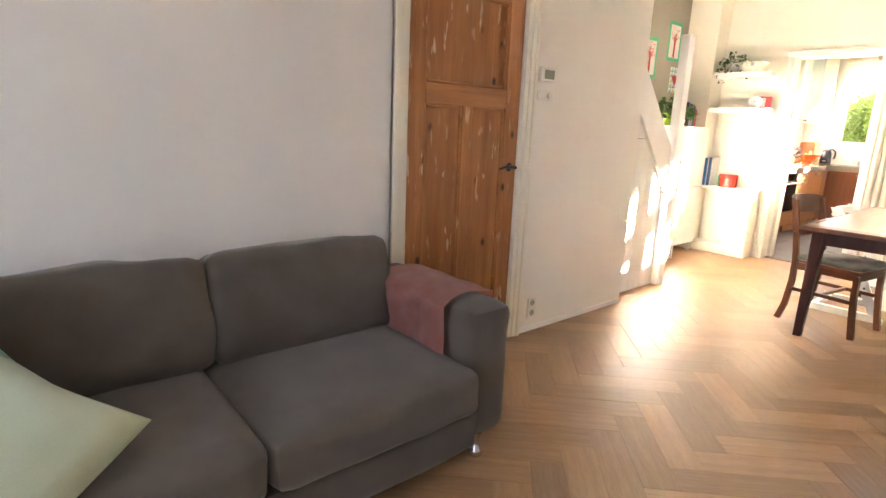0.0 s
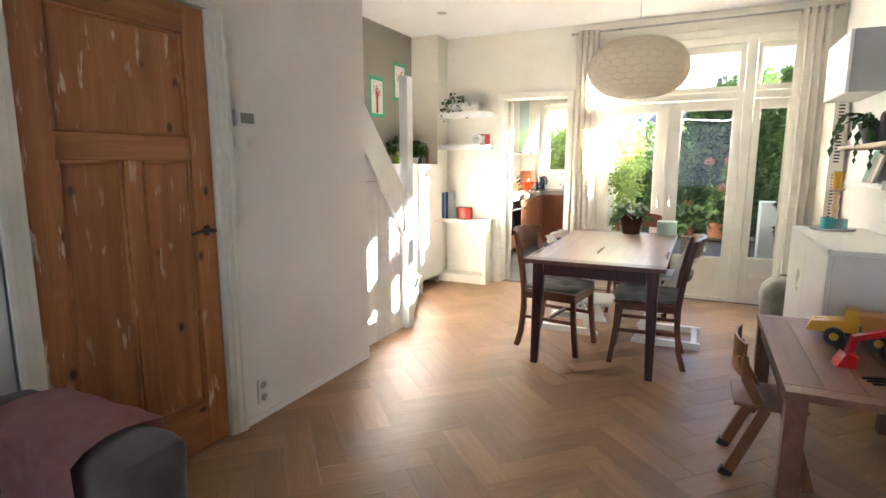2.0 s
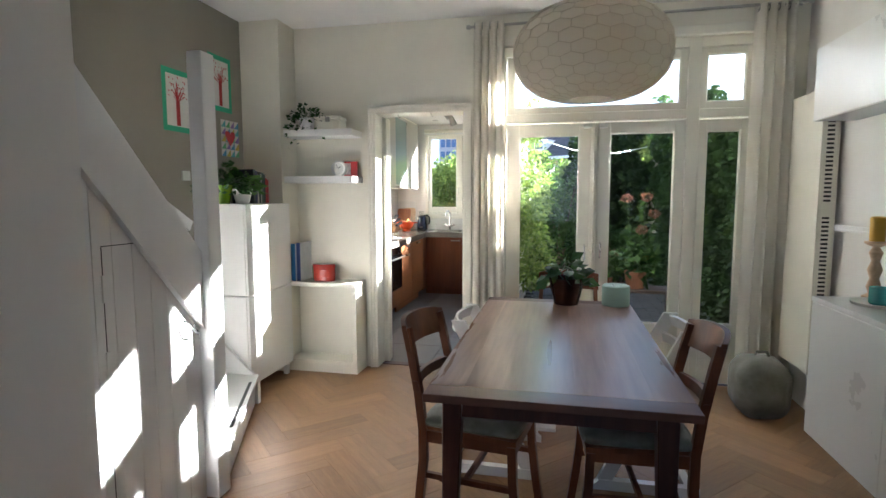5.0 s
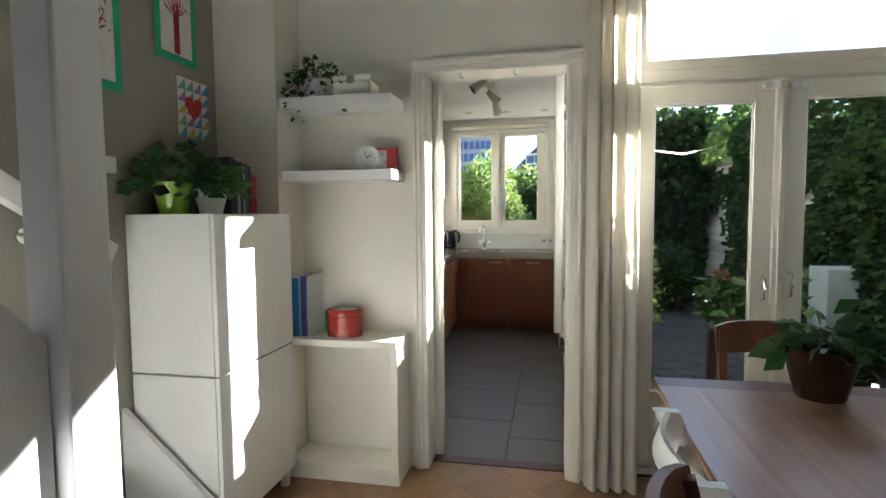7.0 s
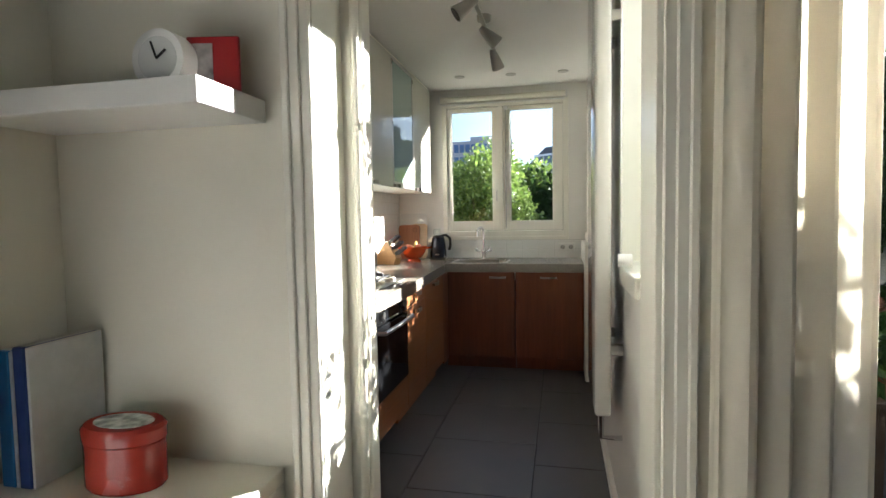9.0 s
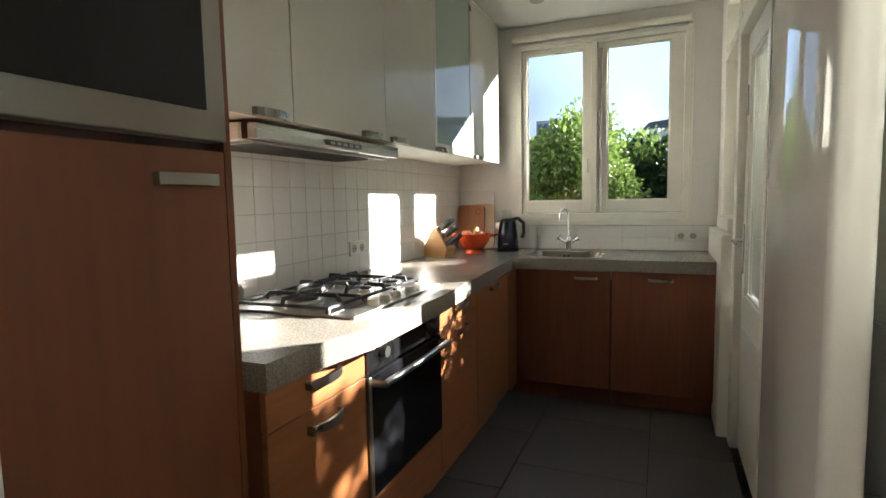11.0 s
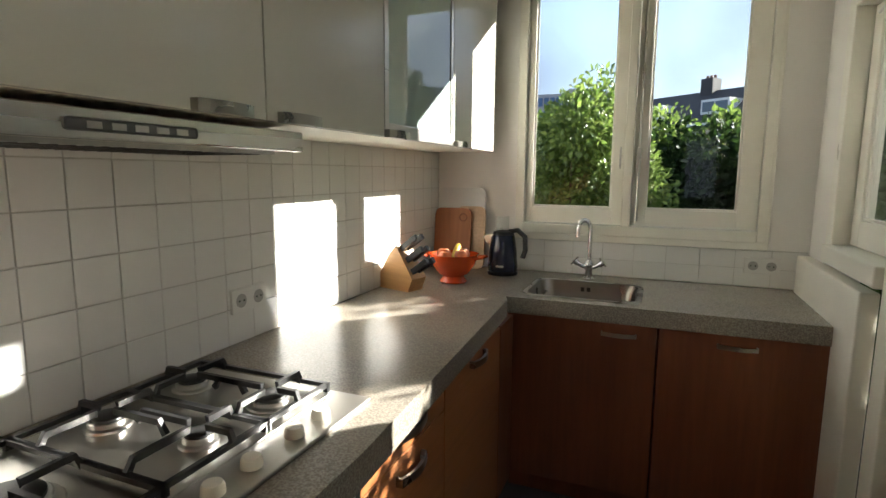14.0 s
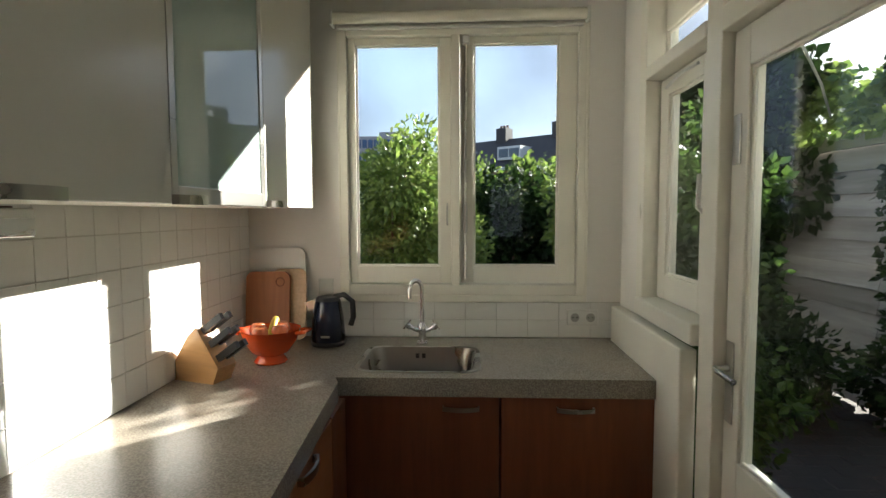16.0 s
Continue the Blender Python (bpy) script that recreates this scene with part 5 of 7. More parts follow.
def plant(name, at, r0, r1, h, pot_mat, leaf_mat, label, style, seed, size=0.06, count=120, spread=0.16, up=0.2, pot_label=""):
    t = thing(name, label, "plant", at, group="potted plants")
    part("pot", lathe(bmesh.new(), pot_profile(r0, r1, h), 0, 0, 26), pot_mat, t, pot_label, True)
    rnd = random.Random(seed)
    bm = bmesh.new()
    if style == "strap":
        for i in range(count):
            a = rnd.uniform(0, 2 * math.pi)
            strap(bm, (0.02 * math.cos(a), 0.02 * math.sin(a), h - 0.03), (math.cos(a), math.sin(a)), rnd.uniform(0.6, 1.1) * spread * 1.7, size, rnd.uniform(0.5, 1.3) * up * 5)
    else:
        pts = []
        for i in range(count):
            a, q = rnd.uniform(0, 2 * math.pi), rnd.random() ** 0.6
            rr = spread * q
            z = h + up * (1 - q * q) * rnd.uniform(0.2, 1.0) - (0.03 if style != "trail" else rnd.random() ** 2 * 0.16 * q * 1.5)
            if style == "trail" and q > 0.55:
                rr = max(rr, r1 + 0.01)
            p = (rr * math.cos(a), rr * math.sin(a), z)
            pts.append((p, (math.cos(a), math.sin(a), rnd.uniform(-0.3, 0.8))))
        leaf_cloud(bm, pts, size, seed, 0.3, 0.75 if style != "fern" else 0.4, 0.5)
        for i in range(14):
            p, d = pts[i * len(pts) // 14]
            tube(bm, [(0, 0, h - 0.04), (p[0] * 0.5, p[1] * 0.5, (h + p[2]) / 2 + 0.03), p], 0.002, 4)
    part("leaves", bm, leaf_mat, t, local=True, soft=False)
    return t


plant("potted_plant", (-0.55, 6.22, 0.75), 0.072, 0.108, 0.165, paint("brown_glaze", (0.05, 0.022, 0.014), 0.15, 0.5, 5), M_HOUSEPLANT, "sparse broad-leaved plant in a dark brown glazed pot on the table", "bush", 4, 0.085, 60, 0.12, 0.15, "dark brown glazed pot")
bm = lathe(bmesh.new(), [(0.078, 0.0), (0.082, 0.008), (0.082, 0.118), (0.074, 0.125), (0.06, 0.118), (0.0, 0.116)], 0, 0, 32)
big = thing("candle", "wide pale mint green candle on the dining table", "candle", (-0.255, 6.24, 0.75))
part("wax", bm, paint("mint_wax", (0.36, 0.52, 0.44), 0.45, 0.04), big, local=True)
for a in range(3):
    part("wick", cyl(bmesh.new(), (0.03 * math.cos(a * 2.1), 0.03 * math.sin(a * 2.1), 0.114), (0.03 * math.cos(a * 2.1), 0.03 * math.sin(a * 2.1), 0.128), 0.0015, 5), M_BLACK, big, local=True)
M_LIME = paint("lime_glaze", (0.24, 0.40, 0.03), 0.12, 0.1)
plant("potted_plant", (-2.94, 6.24, 1.365), 0.055, 0.078, 0.13, M_LIME, M_HOUSEPLANT, "green houseplant in a lime green pot on the cabinet", "bush", 7, 0.075, 150, 0.14, 0.22, "lime green glazed pot")
plant("potted_plant", (-2.83, 6.33, 1.365), 0.045, 0.068, 0.105, M_WHITE, M_FERN, "fern in a white pot on the cabinet", "fern", 9, 0.07, 170, 0.13, 0.18, "white pot")
plant("potted_plant", (-2.58, 6.87, 1.935), 0.045, 0.06, 0.10, M_WHITE, M_HOUSEPLANT, "trailing ivy in a white pot on the upper shelf", "trail", 11, 0.038, 190, 0.16, 0.12, "white pot")

# books on the cabinet
rnd = random.Random(3)
y = 6.43
for i, (c, w, h) in enumerate((((0.03, 0.04, 0.05), 0.03, 0.25), ((0.04, 0.05, 0.12), 0.02, 0.24), ((0.55, 0.53, 0.48), 0.018, 0.21), ((0.06, 0.07, 0.07), 0.022, 0.235), ((0.5, 0.48, 0.44), 0.012, 0.22), ((0.05, 0.10, 0.08), 0.026, 0.23), ((0.04, 0.04, 0.045), 0.02, 0.22), ((0.45, 0.03, 0.03), 0.018, 0.19), ((0.40, 0.025, 0.03), 0.022, 0.18))):
    book("book", -2.98, -2.80, y, y + w, 1.366, 1.366 + h, c, "hardback book standing in a row on the cabinet", "books on the cabinet")
    y += w + 0.003

# shelf things
bxm = thing("metal_box", "small cream metal box with a clasp on the shelf", "box", (-2.375, 6.88, 1.935))
part("body", box(-0.10, 0.10, -0.07, 0.07, 0, 0.075, 0.012), M_CREAM, bxm, local=True)
part("lid", box(-0.103, 0.103, -0.073, 0.073, 0.075, 0.105, 0.012), M_CREAM, bxm, local=True)
part("clasp", box(-0.018, 0.018, -0.082, -0.073, 0.06, 0.1, 0.003), M_STEEL, bxm, "steel clasp", True)
ck = thing("alarm_clock", "round white alarm clock with a pale dial", "clock", (-2.315, 6.85, 1.575))
part("case", tube(bmesh.new(), [(0, 0.0, 0.062), (0, 0.045, 0.062)], 0.06, 28), M_WHITE, ck, local=True)
part("dial", tube(bmesh.new(), [(0, -0.001, 0.062), (0, 0.002, 0.062)], 0.045, 28), paint("dial_face", (0.60, 0.60, 0.58), 0.4, 0.02), ck, local=True)
part("hand", beam(bmesh.new(), [(0, -0.003, 0.062), (0.022, -0.003, 0.078)], 0.004, 0.003, (0, 1, 0)), M_BLACK, ck, local=True)
part("hand", beam(bmesh.new(), [(0, -0.003, 0.062), (-0.012, -0.003, 0.096)], 0.003, 0.003, (0, 1, 0)), M_BLACK, ck, local=True)
part("foot", box(-0.03, 0.03, 0.005, 0.04, 0.0, 0.012, 0.003), M_WHITE, ck, local=True)
pf = thing("photo_frame", "small red framed photo behind the clock", "photo frame", (-2.235, 6.92, 1.575), 12)
part("frame", box(-0.055, 0.055, -0.006, 0.006, 0, 0.12, 0.003), paint("red_card", (0.40, 0.03, 0.03), 0.4, 0.1), pf, local=True)
part("photo", box(-0.042, 0.0, -0.0075, -0.006, 0.015, 0.105), paint("photo_grey", (0.45, 0.42, 0.40), 0.3, 0.4, 30), pf, local=True)
solid("photo_frame", box(-2.36, -2.26, 6.955, 6.967, 1.575, 1.70, 0.003), M_BLACK, "dark photo frame leaning behind the clock", "photo frame")
for i, (c, w, h) in enumerate((((0.03, 0.20, 0.50), 0.035, 0.30), ((0.50, 0.52, 0.55), 0.008, 0.30), ((0.03, 0.06, 0.22), 0.03, 0.31), ((0.6, 0.6, 0.58), 0.006, 0.31))):
    xx = -2.715 + [0, 0.037, 0.048, 0.082][i]
    book("ring_binder", xx, xx + w, 6.80, 6.99, 0.736, 0.736 + h, c, "blue ring binder standing on the low cabinet", "binders on the low cabinet")
tin = thing("red_tin", "oval red lacquered tin with a black and white lid", "tin", (-2.46, 6.87, 0.735))
part("body", lathe(bmesh.new(), [(0.088, 0), (0.092, 0.006), (0.092, 0.10), (0.088, 0.105)], 0, 0, 30, 1, 0.7), paint("red_lacquer", (0.33, 0.035, 0.022), 0.25, 0.15, 8), tin, local=True)
ld = part("lid", lathe(bmesh.new(), [(0.095, 0.105), (0.096, 0.13), (0.088, 0.138), (0, 0.138)], 0, 0, 30, 1, 0.7), paint("red_lacquer_lid", (0.33, 0.035, 0.022), 0.25, 0.15, 8), tin, local=True)
part("lid_print", lathe(bmesh.new(), [(0.07, 0.138), (0.07, 0.1395), (0, 0.1395)], 0, 0, 24, 1, 0.6), paint("bw_print", (0.45, 0.44, 0.42), 0.4, 0.9, 35), ld, local=True)
solid("mint_cup", lathe(bmesh.new(), [(0.028, 0.735), (0.034, 0.85), (0.0, 0.85)], -2.56, 6.93, 18), paint("green_card", (0.06, 0.30, 0.14), 0.5), "dark green cup behind the red tin", "cup")

# ---- drawings on the greige wall ----
M_GREENTAPE = paint("green_card_border", (0.03, 0.40, 0.22), 0.5, 0.06)
M_PAPER = paint("drawing_paper", (0.72, 0.70, 0.66), 0.8, 0.04, 20)
M_REDINK = paint("red_crayon", (0.45, 0.03, 0.035), 0.7, 0.3, 40)


def drawing(y0, y1, z0, z1, seed, tilt=0):
    c = ((XS + 0.002), (y0 + y1) / 2, z0)
    t = thing("childs_drawing", "child's crayon tree drawing with a green border", "drawing", c, group="drawings on the wall")
    t.matrix_basis = pose(*c, tilt, 0, 0)
    w, h = (y1 - y0) / 2, z1 - z0
    part("border", box(0, 0.0015, -w, w, 0, h), M_GREENTAPE, t, local=True)
    part("paper", box(0.0015, 0.003, -w + 0.035, w - 0.035, 0.035, h - 0.035), M_PAPER, t, local=True)
    r = random.Random(seed)
    bm = bmesh.new()
    bx(bm, 0.003, 0.0036, -0.018, 0.018, 0.04, h * 0.52)
    for i in range(26):
        a = r.uniform(0.25, math.pi - 0.25)
        ln = r.uniform(0.05, 0.13)
        p = (0.0034, r.uniform(-0.012, 0.012), h * 0.5)
        beam(bm, [p, (0.0034, p[1] + ln * 0.6 * math.cos(a), p[2] + ln * math.sin(a))], 0.0035, 0.0006, (1, 0, 0))
    for i in range(30):
        yy, zz = r.uniform(-w + 0.05, w - 0.05), r.uniform(h * 0.55, h - 0.05)
        bx(bm, 0.003, 0.0036, yy, yy + 0.008, zz, zz + 0.008)
    part("crayon_tree", bm, M_REDINK, t, local=True)
    return t


drawing(5.86, 6.14, 1.84, 2.24, 1)
drawing(6.33, 6.60, 2.045, 2.445, 2)
hc = thing("heart_painting", "small bright painting of a red heart", "painting", (XS + 0.002, 6.565, 1.72))
part("paper", box(0, 0.0015, -0.11, 0.11, 0, 0.27), M_PAPER, hc, local=True)
r = random.Random(8)
cols = ((0.10, 0.30, 0.50), (0.15, 0.42, 0.20), (0.55, 0.45, 0.10), (0.30, 0.20, 0.45), (0.12, 0.40, 0.42))
for i in range(4):
    for j in range(5):
        a, b = -0.11 + 0.055 * i, 0.054 * j
        bm = prism(bmesh.new(), [(a, b), (a + 0.055, b), (a + 0.055, b + 0.054)], "x", 0.0015, 0.002)
        part("paint_patch", bm, paint("patch", cols[(i * 2 + j) % 5], 0.7, 0.25, 40), hc, local=True, soft=False)
hp = [(0.062 * math.sin(t) ** 3, 0.145 + 0.052 * math.cos(t) - 0.02 * math.cos(2 * t) - 0.008 * math.cos(3 * t)) for t in [2 * math.pi * k / 28 for k in range(28)]]
part("heart", prism(bmesh.new(), hp, "x", 0.002, 0.003), M_REDINK, hc, local=True, soft=False)

# ---- play table, child's chair, toys, pouf ----
pt = thing("play_table", "low sturdy brown wooden play table", "table", (0.63, 3.96, 0))
for i in range(5):
    a, b = 0.315 + 0.13 * i, 0.315 + 0.13 * (i + 1)
    part("board", box(a + 0.0004, b - 0.0004, 3.47, 4.45, 0.52, 0.55, 0.001, 1), M_KIDTABLE, pt)
for y0, y1 in ((3.39, 3.4692), (4.4508, 4.53)):
    part("end_board", box(0.315, 0.965, y0, y1, 0.52, 0.55, 0.002), M_KIDTABLE, pt)
for x in (0.32, 0.89):
    for y in (3.40, 4.45):
        part("leg", box(x, x + 0.07, y, y + 0.07, 0, 0.52, 0.004), M_KIDTABLE, pt)
for x in (0.335, 0.925):
    part("apron", box(x, x + 0.02, 3.47, 4.45, 0.44, 0.52), M_KIDTABLE, pt)
kc = thing("childs_chair", "small varnished bent-plywood child's chair", "chair", (0.32, 3.86, 0))
for s in (-1, 1):
    part("rear_leg", beam(bmesh.new(), [(-0.15, s * 0.14, 0.0), (-0.02, s * 0.13, 0.33)], 0.025, 0.045, (1, 0, 0)), M_KIDWOOD, kc, local=True)
    part("front_leg", beam(bmesh.new(), [(0.16, s * 0.14, 0.0), (0.06, s * 0.13, 0.33)], 0.025, 0.045, (1, 0, 0)), M_KIDWOOD, kc, local=True)
    part("back_post", beam(bmesh.new(), [(-0.02, s * 0.125, 0.30), (-0.10, s * 0.125, 0.45), (-0.12, s * 0.125, 0.55)], 0.022, 0.04, (1, 0, 0)), M_KIDWOOD, kc, local=True)
    part("rubber_foot", beam(bmesh.new(), [(-0.158, s * 0.14, 0.0), (-0.145, s * 0.14, 0.03)], 0.028, 0.05, (1, 0, 0)), M_BLACK, kc, local=True)
bm = bmesh.new()
prism(bm, [(-0.14, -0.14), (0.10, -0.155), (0.14, -0.12), (0.15, 0), (0.14, 0.12), (0.10, 0.155), (-0.14, 0.14)], "z", 0.33, 0.345)
part("seat", bm, M_KIDWOOD, kc, local=True)
bm = bmesh.new()
beam(bm, [(-0.115 - 0.03 * (1 - (k / 4 - 1) ** 2), (k / 4 - 1) * 0.16, 0.54) for k in range(9)], 0.012, 0.15, (0, 0, 1))
part("backrest", bm, M_KIDWOOD, kc, local=True)
pouf = thing("pouf", "soft olive canvas pouf on the floor in the corner", "pouf", (0.70, 6.62, 0))
soft_part("cover", cushion(bmesh.new(), -0.15, 0.15, -0.17, 0.17, 0.0, 0.36, 0.09, 0.02, 10, 4, 0.012), M_POUF, pouf, local=True)
part("handle", tube(bmesh.new(), [(-0.05, -0.02, 0.35), (-0.03, -0.02, 0.41), (0.03, -0.02, 0.41), (0.05, -0.02, 0.35)], 0.01, 8), M_POUF, pouf, local=True)
M_YEL = paint("yellow_toy_plastic", (0.66, 0.34, 0.015), 0.3, 0.05)
M_RED = paint("red_toy_plastic", (0.50, 0.015, 0.02), 0.25, 0.05)
M_GREENP = paint("green_toy_plastic", (0.03, 0.13, 0.04), 0.35, 0.08)
trk = thing("toy_dump_truck", "yellow plastic toy dump truck on the play table", "toy", (0.70, 4.12, 0.55), -12)
part("chassis", box(-0.16, 0.15, -0.04, 0.04, 0.04, 0.07, 0.006), M_BLACK, trk, local=True)
part("bonnet", prism(bmesh.new(), [(-0.22, 0.05), (-0.08, 0.05), (-0.08, 0.115), (-0.20, 0.095)], "y", -0.05, 0.05), M_YEL, trk, local=True)
part("cab", prism(bmesh.new(), [(-0.09, 0.06), (-0.02, 0.06), (-0.025, 0.165), (-0.075, 0.165)], "y", -0.045, 0.045), M_YEL, trk, local=True)
part("tipper", prism(bmesh.new(), [(-0.01, 0.075), (0.17, 0.075), (0.20, 0.15), (-0.03, 0.15)], "y", -0.06, 0.06), paint("orange_toy_plastic", (0.62, 0.22, 0.02), 0.35, 0.05), trk, local=True)
for x in (-0.11, 0.05, 0.12):
    for s in (-1, 1):
        wh = part("wheel", tube(bmesh.new(), [(x, s * 0.04, 0.04), (x, s * 0.075, 0.04)], 0.04, 18), M_BLACK, trk, local=True)
        part("rim", tube(bmesh.new(), [(x, s * 0.074, 0.04), (x, s * 0.077, 0.04)], 0.018, 14), M_YEL, wh, local=True)
exc = thing("toy_excavator", "red and green plastic toy excavator on the play table", "toy", (0.76, 3.82, 0.55), 8)
part("body", box(-0.02, 0.16, -0.06, 0.06, 0.05, 0.12, 0.012), M_GREENP, exc, local=True)
part("cab", box(0.02, 0.10, -0.04, 0.04, 0.12, 0.19, 0.008), M_BLACK, exc, local=True)
part("boom", beam(bmesh.new(), [(0.0, 0, 0.11), (-0.07, 0, 0.15), (-0.17, 0, 0.12), (-0.19, 0, 0.04)], 0.025, 0.03, (0, 1, 0)), M_RED, exc, local=True)
part("bucket", prism(bmesh.new(), [(-0.235, 0.0), (-0.165, 0.0), (-0.165, 0.05), (-0.205, 0.06)], "y", -0.035, 0.035), M_RED, exc, local=True)
for x in (0.0, 0.13):
    for s in (-1, 1):
        part("wheel", tube(bmesh.new(), [(x, s * 0.05, 0.045), (x, s * 0.085, 0.045)], 0.045, 18), M_BLACK, exc, local=True)
fk = thing("toy_fork", "black plastic toy fork lying on the play table", "toy", (0.72, 3.66, 0.55), 20)
for k in range(3):
    part("tine", box(-0.12, 0.05, -0.03 + 0.03 * k, -0.022 + 0.03 * k, 0.0, 0.008), M_BLACK, fk, local=True)
part("bar", box(0.05, 0.06, -0.035, 0.04, 0.0, 0.03), M_BLACK, fk, local=True)

# cactus and speaker on the plywood shelf
cp = thing("potted_plant", "hanging leaf cactus in a dark grey pot", "plant", (0.90, 5.18, 1.475), group="potted plants")
part("pot", lathe(bmesh.new(), pot_profile(0.06, 0.10, 0.13), 0, 0, 24), paint("dark_grey_glaze", (0.05, 0.055, 0.055), 0.4, 0.15), cp, local=True)
bm = bmesh.new()
rr = random.Random(5)
for i in range(16):
    a = rr.uniform(2.0, 5.2)
    p = Vector((0.03 * math.cos(a), 0.03 * math.sin(a), 0.12))
    d = Vector((math.cos(a) * 0.6 - 0.2, math.sin(a), rr.uniform(0.3, 0.9)))
    for k in range(rr.randint(4, 9)):
        q = p + d.normalized() * 0.05
        leaf_cloud(bm, [(p, d)], 0.062, i * 10 + k, 0.2, 0.5)
        leaf_cloud(bm, [(p, d)], 0.060, i * 10 + k + 500, 0.2, 0.5)
        p = q
        d.z -= 0.42
        d.x *= 0.75
        d.y *= 0.8
part("leaves", bm, M_HOUSEPLANT, cp, local=True, soft=False)
spk = solid("loudspeaker", cushion(bmesh.new(), 0.86, 0.98, 4.90, 5.02, 1.475, 1.66, 0.03, 0.0, 8, 1, 0.0), paint("dark_mesh", (0.05, 0.052, 0.055), 0.8, 0.2, 200), "small dark grey cylinder-edged loudspeaker on the shelf", "loudspeaker")


def spot(at, group):
    t = thing("ceiling_spot", "recessed ceiling spot with a brushed ring", "ceiling light", at, group=group)
    part("ring", lathe(bmesh.new(), [(0.042, -0.006), (0.045, -0.002), (0.045, 0.0), (0.034, 0.0), (0.034, -0.006)], 0, 0, 22), M_STEEL, t, local=True)
    part("lens", lathe(bmesh.new(), [(0.032, -0.003), (0.032, -0.001), (0.0, -0.001)], 0, 0, 18), M_BLACKGLASS, t, local=True)
    return t


q = spot((-2.33, 6.0, CZ), "living room spots")
for x, yy in ((-1.18, 6.0), (-0.55, 5.1), (0.2, 5.0), (-1.3, 3.6), (0.3, 3.6)):
    copy_thing(q, pose(x, yy, CZ))


# ---- kitchen units ----
FX = -2.465                     # cabinet fronts


def front_handle(parent, y0, y1, z, x=FX):
    """A flat bowed steel handle on a front facing +x."""
    d = 0.028
    n = 8
    pts = [(x, y0, z)] + [(x + d * (0.55 + 0.45 * math.sin(math.pi * k / n)), y0 + (y1 - y0) * k / n, z) for k in range(n + 1)] + [(x, y1, z)]
    part("handle", beam(bmesh.new(), pts, 0.008, 0.024, (0, 0, 1)), M_HANDLE, parent, "curved brushed steel handle")


def base_unit(y0, y1, splits, label, z0=0.30, z1=0.838, doors="drawer"):
    t = thing("base_cabinet", label, "cabinet", (-2.76, (y0 + y1) / 2, 0), group="kitchen base cabinets")
    part("body", box(-3.07, FX - 0.02, y0 + 0.001, y1 - 0.001, 0.10, z1), M_KWOOD, t)
    zs = [z0, *splits, z1]
    for a, b in zip(zs, zs[1:]):
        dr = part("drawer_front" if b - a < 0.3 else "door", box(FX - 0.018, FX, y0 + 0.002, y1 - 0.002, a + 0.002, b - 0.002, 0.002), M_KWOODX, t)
        c = (y0 + y1) / 2
        hw = 0.07 if y1 - y0 > 0.45 else 0.06
        front_handle(dr, c - hw, c + hw, b - (0.032 if b == z1 else 0.052))
    part("plinth", box(-2.56, -2.54, y0, y1, 0.0, 0.10), M_KWOODX, t)
    return t


FT = -2.523                     # front of the tall cabinet
tall = thing("tall_fridge_cabinet", "tall cherry veneer fridge cabinet with built-in microwave", "cabinet", (-2.77, 7.66, 0))
part("side", box(-3.07, FT, 8.015, 8.035, 0.0, 2.50, 0.001), M_KWOOD, tall)
part("side", box(-3.07, FT, 7.405, 7.425, 0.0, 2.50, 0.001), M_KWOOD, tall)
part("body", box(-3.07, FT - 0.03, 7.425, 8.015, 0.10, 2.50), M_DARKWOOD, tall)
dr = part("fridge_door", box(FT - 0.02, FT, 7.427, 8.013, 0.11, 1.395, 0.002), M_KTALL, tall, "cherry veneer fridge door")
front_handle(dr, 7.832, 7.975, 1.332, FT)
part("top_door", box(FT - 0.02, FT, 7.427, 8.013, 1.895, 2.49, 0.002), M_WHITE, tall, "pale top door")
part("plinth", box(-2.60, -2.58, 7.425, 8.015, 0.0, 0.10), M_KWOODX, tall)
M_MWSTEEL = paint("warm_brushed_steel", (0.33, 0.30, 0.245), 0.38, 0.06, 8, 300, 0.1, 1.0, stretch=(1, 0.05, 1))
mw = thing("microwave", "built-in stainless steel microwave with dark glass door", "microwave", (-2.6, 7.66, 1.41))
part("body", box(-2.9, FT - 0.005, 7.43, 8.011, 1.415, 1.885), M_STEEL, mw)
part("frame", box(FT - 0.005, FT + 0.012, 7.429, 8.012, 1.415, 1.885, 0.004), M_MWSTEEL, mw)
part("door_glass", box(FT + 0.012, FT + 0.016, 7.46, 7.957, 1.478, 1.80, 0.001), M_BLACKGLASS, mw, "dark glass door")
part("control_strip", box(FT + 0.012, FT + 0.016, 7.46, 7.97, 1.815, 1.87, 0.001), M_BLACKGLASS, mw)
part("handle", tube(bmesh.new(), [(FT + 0.014, 7.50, 1.80), (FT + 0.045, 7.52, 1.80), (FT + 0.045, 7.93, 1.80), (FT + 0.014, 7.95, 1.80)], 0.009, 10), M_STEEL, mw)

